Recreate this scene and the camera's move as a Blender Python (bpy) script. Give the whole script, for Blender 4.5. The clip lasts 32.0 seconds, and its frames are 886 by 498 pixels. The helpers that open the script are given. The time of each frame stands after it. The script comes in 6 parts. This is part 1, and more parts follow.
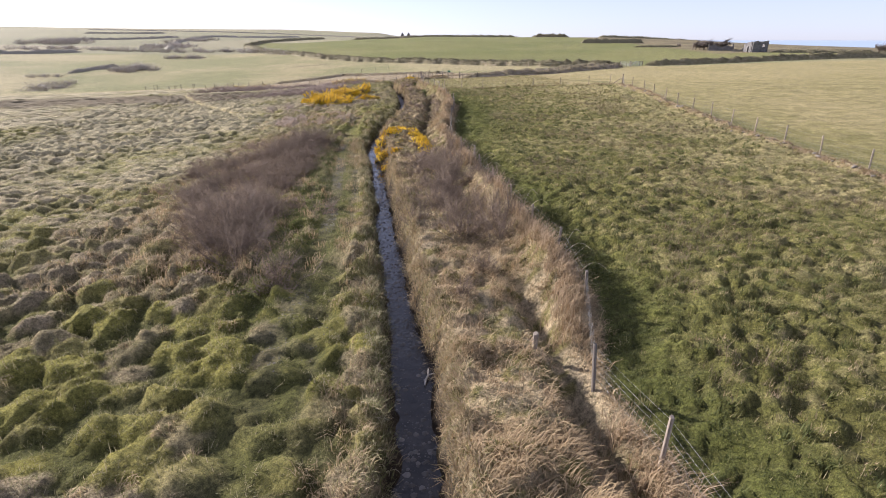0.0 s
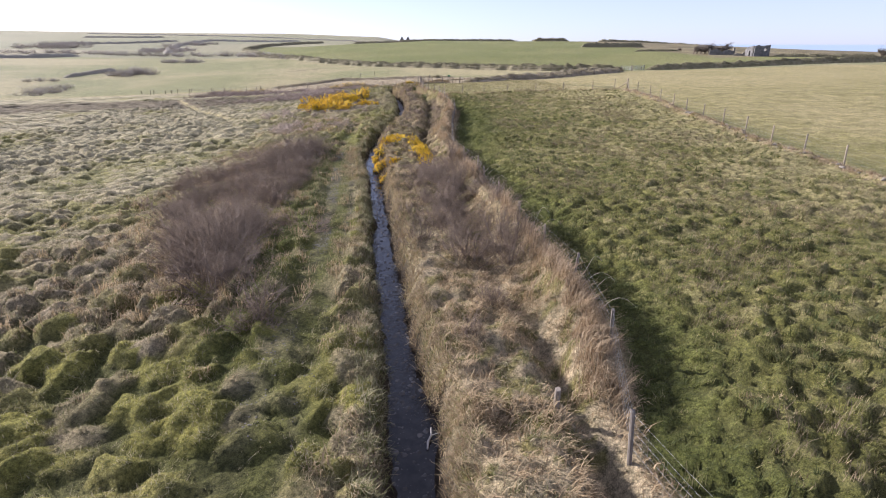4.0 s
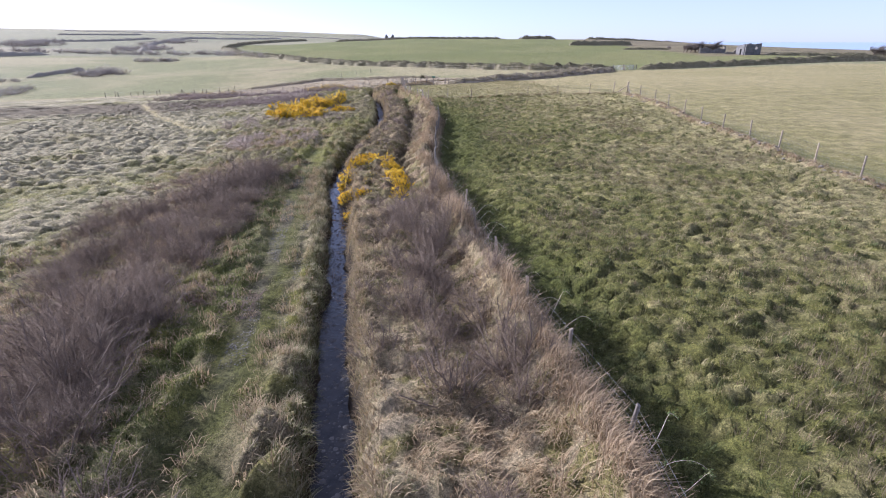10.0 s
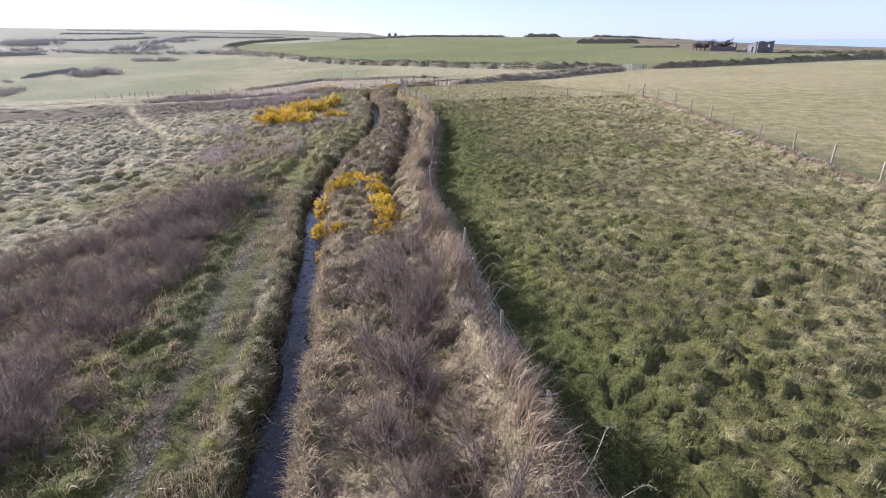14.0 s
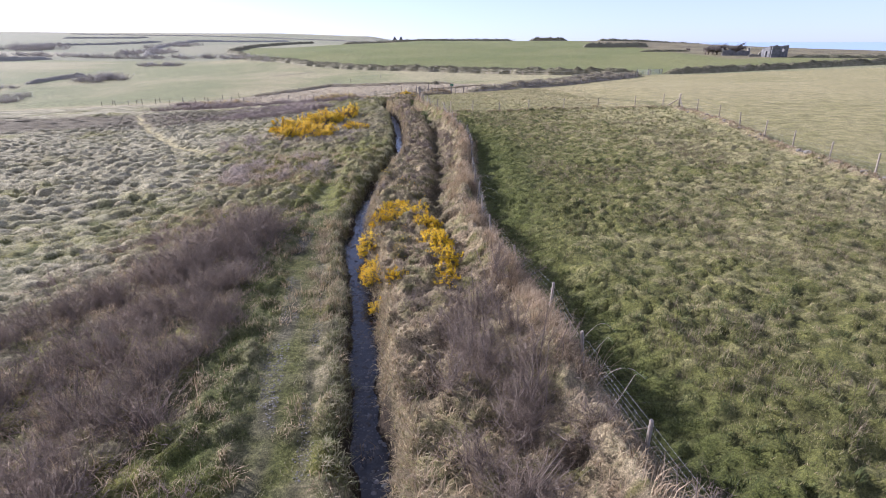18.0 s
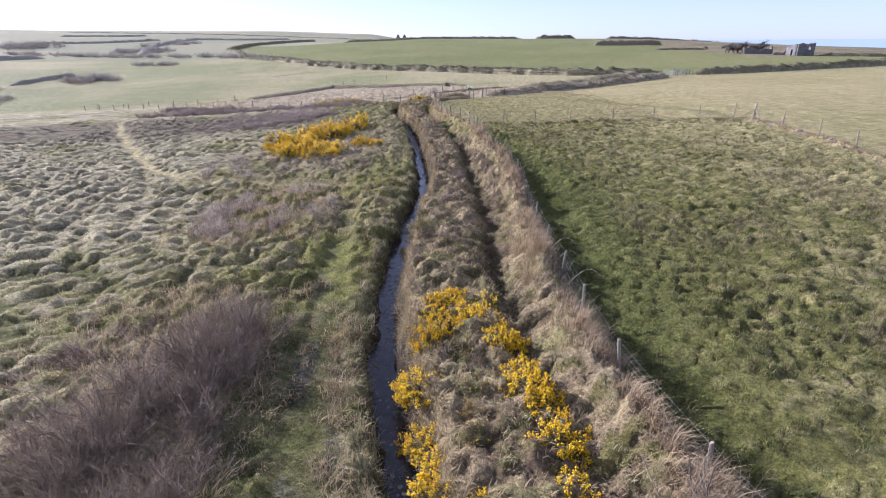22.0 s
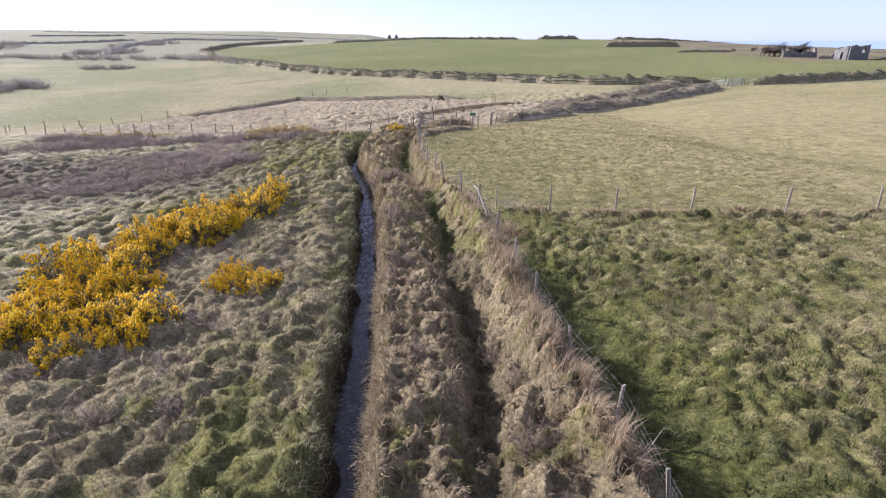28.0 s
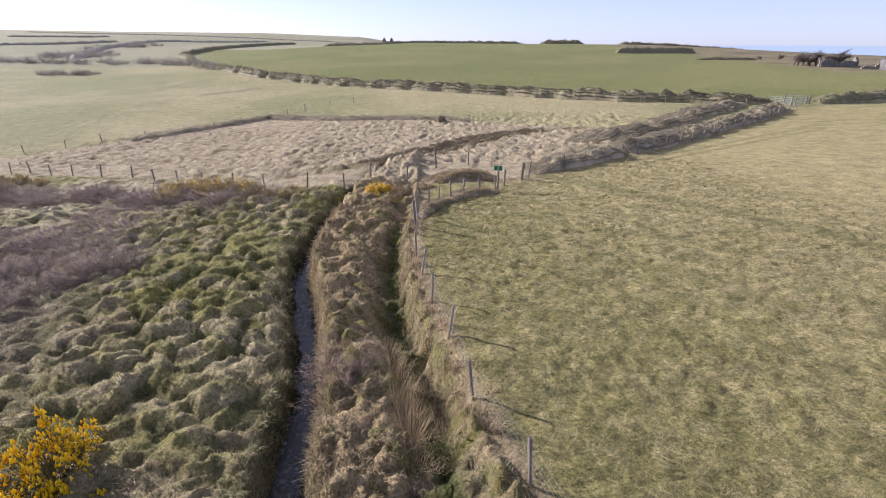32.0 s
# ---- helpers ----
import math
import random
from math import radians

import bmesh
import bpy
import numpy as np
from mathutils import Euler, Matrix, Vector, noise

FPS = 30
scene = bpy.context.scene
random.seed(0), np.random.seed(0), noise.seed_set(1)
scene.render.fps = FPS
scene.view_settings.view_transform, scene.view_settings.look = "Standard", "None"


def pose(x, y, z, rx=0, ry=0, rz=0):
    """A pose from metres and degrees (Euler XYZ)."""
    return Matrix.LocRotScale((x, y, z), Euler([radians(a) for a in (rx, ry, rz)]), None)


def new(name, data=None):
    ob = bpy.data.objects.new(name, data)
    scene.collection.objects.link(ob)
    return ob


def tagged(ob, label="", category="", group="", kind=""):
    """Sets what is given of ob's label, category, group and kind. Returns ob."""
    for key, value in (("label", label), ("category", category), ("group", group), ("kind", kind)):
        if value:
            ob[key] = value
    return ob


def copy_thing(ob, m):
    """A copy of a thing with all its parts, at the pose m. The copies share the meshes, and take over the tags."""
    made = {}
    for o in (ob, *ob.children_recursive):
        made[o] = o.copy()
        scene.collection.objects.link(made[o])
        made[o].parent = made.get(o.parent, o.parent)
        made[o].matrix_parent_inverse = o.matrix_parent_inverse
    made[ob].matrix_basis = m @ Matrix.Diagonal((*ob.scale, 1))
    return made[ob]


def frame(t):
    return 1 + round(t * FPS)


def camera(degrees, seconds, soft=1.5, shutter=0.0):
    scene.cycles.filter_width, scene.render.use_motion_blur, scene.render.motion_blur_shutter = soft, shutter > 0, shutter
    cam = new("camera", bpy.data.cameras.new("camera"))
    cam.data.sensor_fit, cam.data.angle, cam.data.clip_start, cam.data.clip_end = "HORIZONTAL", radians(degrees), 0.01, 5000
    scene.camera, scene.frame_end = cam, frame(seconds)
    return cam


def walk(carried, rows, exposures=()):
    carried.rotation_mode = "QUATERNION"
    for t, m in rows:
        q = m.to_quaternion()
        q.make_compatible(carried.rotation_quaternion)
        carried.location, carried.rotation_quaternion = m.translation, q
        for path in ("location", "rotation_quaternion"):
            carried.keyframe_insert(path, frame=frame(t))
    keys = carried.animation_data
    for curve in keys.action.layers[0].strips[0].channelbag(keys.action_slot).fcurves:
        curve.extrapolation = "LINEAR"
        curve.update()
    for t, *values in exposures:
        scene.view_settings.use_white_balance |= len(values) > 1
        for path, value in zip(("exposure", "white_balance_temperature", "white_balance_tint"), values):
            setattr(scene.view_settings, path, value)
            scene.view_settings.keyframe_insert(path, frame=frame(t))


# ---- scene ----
cam = camera(80.9, 32.0, soft=1.0)
METRES, EYE, TILT, LEAN, TURN = 76.5, 7.5, 0.0, -2.9, 0.0
ROWS = [
    (0.0, 0.0, 0.0, 0.0, -1.15, -21.78, 2.89),
    (0.5, -0.0004, 0.0007, 0.0006, -1.11, -21.7, 2.91),
    (1.0, -0.001, 0.0021, 0.0008, -1.13, -21.6, 2.96),
    (1.5, -0.0014, 0.0044, 0.0005, -1.12, -21.6, 2.96),
    (2.0, -0.0016, 0.0077, 0.0003, -1.08, -21.56, 2.95),
    (2.5, -0.0016, 0.0116, 0.0005, -1.04, -21.49, 2.92),
    (3.0, -0.0012, 0.0159, 0.0006, -1.01, -21.49, 2.88),
    (3.5, -0.0012, 0.0207, 0.0003, -0.93, -21.38, 2.88),
    (5.5, 0.0006, 0.0443, 0.0004, -2.72, -21.49, 2.89),
    (6.0, 0.0016, 0.0516, 0.0013, -2.7, -21.42, 2.89),
    (6.5, 0.0021, 0.0584, 0.0022, -2.98, -21.36, 2.89),
    (7.0, 0.0027, 0.0663, 0.0024, -3.07, -21.33, 2.88),
    (7.5, 0.003, 0.0737, 0.0026, -3.04, -21.4, 2.9),
    (8.0, 0.0031, 0.0816, 0.0027, -2.95, -21.46, 2.9),
    (8.5, 0.0032, 0.0893, 0.0028, -2.89, -21.46, 2.9),
    (9.0, 0.0036, 0.0981, 0.003, -2.82, -21.54, 2.91),
    (9.5, 0.0043, 0.1063, 0.0032, -2.76, -21.67, 2.9),
    (10.0, 0.0058, 0.1157, 0.0032, -2.66, -21.7, 2.87),
    (10.5, 0.007, 0.1243, 0.0033, -2.53, -21.77, 2.88),
    (11.0, 0.0083, 0.1334, 0.0033, -2.49, -21.83, 2.9),
    (11.5, 0.0093, 0.1412, 0.0031, -2.45, -21.9, 2.96),
    (12.0, 0.0103, 0.1497, 0.0028, -2.42, -21.78, 2.94),
    (12.5, 0.0109, 0.1578, 0.0028, -2.38, -21.8, 2.93),
    (13.0, 0.0116, 0.1664, 0.0032, -2.31, -21.82, 2.98),
    (13.5, 0.0128, 0.1737, 0.0038, -2.26, -21.86, 3.02),
    (14.0, 0.0143, 0.1805, 0.0044, -2.24, -21.86, 3.02),
    (14.5, 0.0149, 0.1864, 0.0052, -2.19, -21.75, 3.0),
    (16.5, 0.0026, 0.2067, 0.0096, -2.15, -21.67, 3.04),
    (17.0, -0.0034, 0.2119, 0.0106, -2.11, -21.58, 3.03),
    (17.5, -0.0093, 0.2174, 0.0116, -2.07, -21.55, 3.03),
    (18.0, -0.0159, 0.2243, 0.0128, -2.0, -21.55, 3.08),
    (18.5, -0.0221, 0.2322, 0.0135, -1.95, -21.54, 3.09),
    (19.0, -0.0284, 0.242, 0.014, -1.88, -21.56, 3.12),
    (19.5, -0.0327, 0.2537, 0.0147, -1.81, -21.56, 3.09),
    (20.0, -0.0361, 0.2697, 0.0156, -1.8, -21.63, 3.08),
    (20.5, -0.0386, 0.2863, 0.0164, -1.78, -21.67, 3.09),
    (21.0, -0.0407, 0.3072, 0.0166, -1.79, -21.73, 3.09),
    (21.5, -0.0417, 0.3285, 0.0166, -1.82, -21.72, 3.1),
    (22.0, -0.0423, 0.3533, 0.0166, -1.87, -21.76, 3.15),
    (22.5, -0.0423, 0.3775, 0.0166, -1.94, -21.77, 3.15),
    (23.0, -0.0418, 0.4051, 0.0162, -2.05, -21.71, 3.19),
    (23.5, -0.0409, 0.4315, 0.0156, -2.14, -21.72, 3.21),
    (24.0, -0.0399, 0.4613, 0.0152, -2.24, -21.67, 3.22),
    (24.5, -0.038, 0.4906, 0.0151, -2.3, -21.68, 3.17),
    (26.5, -0.0272, 0.6173, 0.0159, -2.48, -21.72, 3.15),
    (27.0, -0.0258, 0.6523, 0.0158, -2.58, -21.62, 3.11),
    (27.5, -0.0242, 0.6857, 0.0158, -2.64, -21.71, 3.09),
    (28.0, -0.022, 0.7215, 0.0169, -2.31, -21.72, 3.04),
    (28.5, -0.0199, 0.755, 0.0189, -1.32, -21.65, 3.02),
    (29.0, -0.0185, 0.7914, 0.021, -1.21, -21.7, 3.03),
    (29.5, -0.0179, 0.8243, 0.0223, -1.31, -21.74, 3.04),
    (30.0, -0.018, 0.859, 0.0234, -1.42, -21.74, 3.0),
    (30.5, -0.0186, 0.8891, 0.0248, -1.65, -21.68, 3.0),
    (31.0, -0.0193, 0.9203, 0.0259, -1.96, -21.6, 2.91),
    (31.5, -0.0204, 0.9486, 0.0268, -2.15, -21.52, 2.82),
    (32.0, -0.0225, 0.9795, 0.0277, -2.69, -21.49, 2.69),
]
walk(cam, [(t, pose(0, 0, EYE, TILT, LEAN, TURN) @ pose(METRES * x, METRES * y, METRES * z, 90 + pitch, roll, yaw)) for t, x, y, z, yaw, pitch, roll in ROWS],
     ((0.0, 1.0, 6200, 20), (3.5, 1.0, 6020, 20), (6.0, 1.0, 5520, 22), (14.0, 1.02, 5420, 23), (24.0, 1.02, 5490, 23), (28.0, 1.05, 5640, 22), (30.0, 0.97, 5760, 22), (32.0, 0.86, 5900, 22)))

# ---- world, sun, exposure ----
SUN_AZ, SUN_EL = radians(-56), radians(22.5)          # from straight ahead, negative to the left
world = bpy.data.worlds.new("sky")
scene.world = world
world.use_nodes = True
wn = world.node_tree
sky = wn.nodes.new("ShaderNodeTexSky")
sky.sky_type, sky.sun_disc = "NISHITA", False
sky.sun_elevation, sky.sun_rotation = SUN_EL, SUN_AZ
sky.air_density, sky.dust_density, sky.ozone_density = 0.6, 0.5, 1.6
wn.nodes["Background"].inputs["Strength"].default_value = 0.082
veil = wn.nodes.new("ShaderNodeMix")                 # thin high cloud whitens the sky
veil.data_type, veil.inputs["Factor"].default_value, veil.inputs["B"].default_value = "RGBA", 0.45, (6.15, 6.2, 7.4, 1)
wn.links.new(sky.outputs["Color"], veil.inputs["A"])
wn.links.new(veil.outputs["Result"], wn.nodes["Background"].inputs["Color"])
sun = new("sun", bpy.data.lights.new("sun", "SUN"))
sun.data.energy, sun.data.angle, sun.data.color = 5.0, radians(0.6), (1.0, 0.94, 0.84)
sun_way = Vector((math.sin(SUN_AZ) * math.cos(SUN_EL), math.cos(SUN_AZ) * math.cos(SUN_EL), math.sin(SUN_EL)))
sun.rotation_euler = sun_way.to_track_quat("Z", "Y").to_euler()

# ---- helpers ----
rng = np.random.default_rng(7)


def mesh_of(name, verts, faces):
    """A mesh from arrays; all faces of one array have the same count of corners."""
    me = bpy.data.meshes.new(name)
    verts = np.asarray(verts, dtype=np.float32)
    groups = [f.astype(np.int32) for f in (faces if isinstance(faces, list) and isinstance(faces[0], np.ndarray) else [np.asarray(faces)]) if len(f)]
    loops = np.concatenate([f.ravel() for f in groups])
    sizes = np.concatenate([np.full(len(f), f.shape[1], dtype=np.int32) for f in groups])
    me.vertices.add(len(verts))
    me.vertices.foreach_set("co", verts.ravel())
    me.loops.add(len(loops))
    me.loops.foreach_set("vertex_index", loops)
    me.polygons.add(len(sizes))
    me.polygons.foreach_set("loop_start", np.concatenate([[0], np.cumsum(sizes)[:-1]]).astype(np.int32))
    me.update(calc_edges=True)
    me.validate()
    return me


def smooth(me):
    me.polygons.foreach_set("use_smooth", np.ones(len(me.polygons), dtype=bool))
    return me


def part(name, data, material, parent=None, label=""):
    """Links a bmesh or a mesh as one object under its thing."""
    if isinstance(data, bmesh.types.BMesh):
        me = bpy.data.meshes.new(name)
        data.to_mesh(me)
        data.free()
        data = me
    if material is not None and not data.materials:
        data.materials.append(material)
    ob = new(name, data)
    if parent is not None:
        ob.parent = parent
    return tagged(ob, label)


def sstep(a, b, v):
    u = np.clip((v - a) / (b - a), 0, 1)
    return u * u * (3 - 2 * u)


def lattice(x, y, seed):
    """Smooth value noise, about -1 to 1, one cell a unit."""
    xi, yi = np.floor(x).astype(np.int64), np.floor(y).astype(np.int64)
    fx, fy = x - xi, y - yi
    fx, fy = fx * fx * (3 - 2 * fx), fy * fy * (3 - 2 * fy)

    def h(a, b):
        n = (a * 374761393 + b * 668265263 + seed * 974634777) & 0x7FFFFFFF
        n = ((n ^ (n >> 13)) * 1274126177) & 0x7FFFFFFF
        return ((n ^ (n >> 16)) & 0xFFFF) / 32767.5 - 1

    return (h(xi, yi) * (1 - fx) + h(xi + 1, yi) * fx) * (1 - fy) + (h(xi, yi + 1) * (1 - fx) + h(xi + 1, yi + 1) * fx) * fy


def wobble(x, y):
    """Bends the grid of the tussocks, so that none is a true round."""
    return (x + 0.27 * lattice(x * 1.7, y * 1.7, 11) + 0.1 * lattice(x * 4.3, y * 4.3, 38),
            y + 0.27 * lattice(x * 1.7, y * 1.7, 12) + 0.1 * lattice(x * 4.3, y * 4.3, 39))


def mounds(x, y, seed, tones=False):
    """Rounded tussocks, 0 to 1, about one in each unit cell."""
    xi, yi = np.floor(x).astype(np.int64), np.floor(y).astype(np.int64)
    best, tone = np.zeros_like(x), np.full_like(x, 0.5)
    for dx in (-1, 0, 1):
        for dy in (-1, 0, 1):
            a, b = xi + dx, yi + dy

            def h(k):
                n = (a * 374761393 + b * 668265263 + (seed * 7 + k) * 974634777) & 0x7FFFFFFF
                n = ((n ^ (n >> 13)) * 1274126177) & 0x7FFFFFFF
                return ((n ^ (n >> 16)) & 0xFFFF) / 65535

            px, py, r, t = a + h(1), b + h(2), 0.46 + 0.3 * h(3), 0.4 + 0.6 * h(4)
            d2 = ((x - px) ** 2 + (y - py) ** 2) / (r * r)
            rise = t * np.clip(1 - d2, 0, 1) ** 0.62
            tone = np.where(rise > best, h(5), tone)
            best = np.maximum(best, rise)
    return (best, tone) if tones else best


# ---- the plan: lines that run along the valley, as y and x ----
STREAM_Y = (-20, 0, 7.7, 10.5, 14.4, 20.8, 25, 30, 34, 40.6, 45, 49, 54, 59.3, 65, 69, 73, 78, 84, 88.5, 92, 97, 100, 106, 112, 118, 126, 140)
STREAM_X = (0.3, 0, -0.3, -0.5, -1.0, -1.9, -2.4, -3.1, -3.6, -4.7, -4.85, -4.6, -4.2, -3.5, -3.65, -3.85, -4.1, -4.4, -5.0, -5.4, -6.1, -7.4, -7.5, -7.3, -6.6, -5, 0, 10)
FENCE_Y = (-20, 0, 6.9, 9.2, 10.5, 12, 13.5, 16.4, 21.8, 27, 31, 34.5, 38, 41, 47.5, 53.5, 62, 65, 67.4, 71, 74, 77.4, 81.5, 86, 89.4, 91.8, 96.3, 101, 105, 140)
FENCE_X = (5.2, 4.9, 3.9, 3.42, 3.65, 4.1, 4.35, 4.2, 3.4, 2.75, 2.45, 2.0, 1.5, 1.4, 1.6, 2.0, 2.6, 2.4, 2.0, 1.8, 1.5, 1.3, 0.8, -0.5, -1.0, -1.5, -2.0, -2.0, -1.5, -1.5)
DITCH_Y = (-20, 6.5, 8, 10.5, 13, 20, 32, 45, 51, 57, 63, 69, 74, 78, 85, 90, 95, 104, 140)
DITCH_X = (4.0, 3.4, 3.1, 2.85, 2.6, 1.6, 0, -0.9, -0.2, -0.3, -0.4, -0.2, -0.6, -0.7, -1.4, -2.35, -3.1, -2.9, -3)
TRACK_Y = (-20, 0, 13.4, 25, 32, 37, 43, 46.4, 50, 56, 66)
TRACK_X = (-3.0, -3.2, -3.7, -4.5, -5.4, -6.2, -6.8, -7.1, -7.4, -7.7, -7.3)
FIELD_Y = (7, 19, 26.9, 31.1, 37.9, 44.6, 48.4, 52.3, 56.3, 60.4, 64.5, 69, 73.3)
FIELD_X = (22.3, 22.9, 23.3, 23.6, 23.5, 23.6, 23.8, 24.1, 24.6, 25.0, 25.4, 25.6, 25.8)
# height of the far country: rows of y, columns of x
FAR_X = (-700, -300, -110, -40, 0, 50, 130, 300, 420)
FAR_Y = (110, 150, 200, 260, 330, 420, 560, 800, 1150)
FAR_Z = (
    (0, -2, -4.5, -2.2, 0.1, 1.6, 3, 4, 4),
    (2, -2, -5.5, -3.6, -1.0, 0.9, 2.6, 3.6, 3),
    (5, 1, -2.2, -0.6, 0.6, 1.2, 3.6, 3.2, 1),
    (8, 3, 0.6, 2.8, 4.0, 4.4, 5.2, 3.2, -1),
    (12, 6, 3.5, 6.5, 7.8, 8.2, 7.8, 3.6, -6),
    (17, 10, 6.5, 9.6, 11.2, 10.9, 10.8, 4.6, -12),
    (23, 15, 9.5, 9.5, 8.5, 8.0, 5, -12, -40),
    (29, 23, 16, 9, 2.0, -3, -10, -50, -55),
    (32, 31, 25, 7, -20, -40, -60, -60, -60),
)


def grid_height(x, y):
    fx = np.interp(x, FAR_X, np.arange(len(FAR_X)))
    fy = np.interp(y, FAR_Y, np.arange(len(FAR_Y)))
    t = np.array(FAR_Z, dtype=float)
    i, j = np.minimum(fx.astype(int), len(FAR_X) - 2), np.minimum(fy.astype(int), len(FAR_Y) - 2)
    u, v = fx - i, fy - j
    u, v = u * u * (3 - 2 * u) * 0.5 + u * 0.5, v * v * (3 - 2 * v) * 0.5 + v * 0.5
    return (t[j, i] * (1 - u) + t[j, i + 1] * u) * (1 - v) + (t[j + 1, i] * (1 - u) + t[j + 1, i + 1] * u) * v


def stream_x(y):
    return np.interp(y, STREAM_Y, STREAM_X)


def fence_x(y):
    return np.interp(y, FENCE_Y, FENCE_X)


def stream_half(y):
    return np.interp(y, (0, 14, 22, 40, 46, 60, 90, 110), (0.45, 0.43, 0.34, 0.4, 0.36, 0.38, 0.38, 0.28)) + 0.07 * lattice(y * 0.6, y * 0, 3) + 0.07 * lattice(y * 1.7, y * 0, 4)


def water_z(y):
    return -0.14 - 0.008 * np.clip(y, -20, 130)


def field_z(x, y):
    """The fields on the fence's far side, without their tussocks."""
    s = np.interp(y, (30, 48, 65, 90, 150), (0.0, 0.028, 0.048, 0.045, 0.02))
    base = np.interp(y, (40, 80, 100, 122, 150), (0.95, 1.15, 1.1, 0.1, -1.0))
    swale = np.interp(y, (4, 12, 30, 40, 66, 72, 78), (0.5, 0.5, 0.55, 0.62, 0.6, 0.45, 0.0)) * np.exp(-((x - fence_x(y) - 0.9) / 1.3) ** 2)
    return base - swale + s * np.clip(x - 6, 0, 24) + 0.03 * s * 10 * np.clip(x - 30, 0, 60)


def moor_z(x, y):
    """The rough pasture on the stream's near side, without its tussocks."""
    return 0.25 - 0.07 * np.clip(-4.5 - x, 0, 30) - 0.03 * np.clip(-34 - x, 0, 100) - 0.02 * np.clip(y - 100, 0, 60)


def land_z(x, y, fine=True):
    """Height of the ground."""
    xs, xf, xd = stream_x(y), fence_x(y), np.interp(y, DITCH_Y, DITCH_X)
    left, right = moor_z(x, y), field_z(x, y)
    hump = np.interp(y, (10, 40, 60, 80, 105), (0.72, 0.68, 0.55, 0.5, 0.35))
    cut = np.interp(y, (6, 12, 14, 30, 40, 46, 56, 68, 78, 90, 104, 108), (0.95, 0.9, 0.25, 0.15, 0.45, 0.7, 0.8, 0.78, 0.95, 1.1, 0.6, 0.0)) * (0.85 + 0.3 * lattice(y / 1.7, x * 0, 17))
    xd = xd + 0.25 * lattice(y / 2.3, x * 0, 18)
    # the fence stands on a low bank
    bank = hump + (right - hump) * sstep(0, 1, (x - xf + np.interp(y, (68, 84), (1.5, 0.85))) / np.interp(y, (68, 84), (1.2, 0.65)))
    bank = bank - cut * np.exp(-((x - xd) / np.interp(y, (14, 46, 60, 80, 88), (0.42, 0.5, 0.68, 0.68, 0.88))) ** 2)
    ridge = np.interp(y, (11, 14, 40, 62, 84), (0.0, 0.5, 0.46, 0.28, 0.0)) * np.exp(-((x - xf + 0.7) / 0.45) ** 2) * (0.85 + 0.35 * lattice(y / 1.9, x * 0, 19)) * (1 - sstep(100, 106, y))
    xs = xs + 0.14 * lattice(y * 0.9, x * 0, 14)
    z = np.where(x < xs, left, bank + (right - bank) * sstep(-0.3, 0.9, x - xf)) + np.where(x > xs, ridge, 0)
    # the stream's cutting
    half = stream_half(y)
    d = np.abs(x - xs) - half + 0.13 * lattice(x * 1.4, y * 1.4, 15) + 0.08 * lattice(x * 4, y * 4, 16)
    bed = water_z(y) - 0.12
    wall = np.where(x < xs, 0.72 * sstep(-0.1, 0.4, d) + 0.28 * sstep(0.15, 1.9, d), sstep(-0.1, 0.55, d))
    z = bed + (z - bed) * wall
    far = sstep(112, 140, y)
    z = z * (1 - far) + grid_height(x, y) * far
    if fine:
        z = z + relief(x, y)
    return z


def footpath(x, y):
    """Distance from the trodden path over the moor."""
    way = ((-7.2, 59.3), (-10.2, 60.2), (-13.6, 61.6), (-17.5, 63.8), (-22.2, 66.5), (-25.3, 69.4), (-28.9, 74.2), (-34.3, 82.8), (-42.1, 95.1), (-48.1, 105.9), (-50, 112))
    foot = np.full(np.shape(x), 9.0)
    wx, wy = x + 0.3 * lattice(x / 2, y / 2, 34), y + 0.3 * lattice(x / 2, y / 2, 35)
    for (ax, ay), (bx, by) in zip(way, way[1:]):
        u = np.clip(((wx - ax) * (bx - ax) + (wy - ay) * (by - ay)) / ((bx - ax) ** 2 + (by - ay) ** 2), 0, 1)
        foot = np.minimum(foot, np.hypot(wx - ax - u * (bx - ax), wy - ay - u * (by - ay)))
    return foot


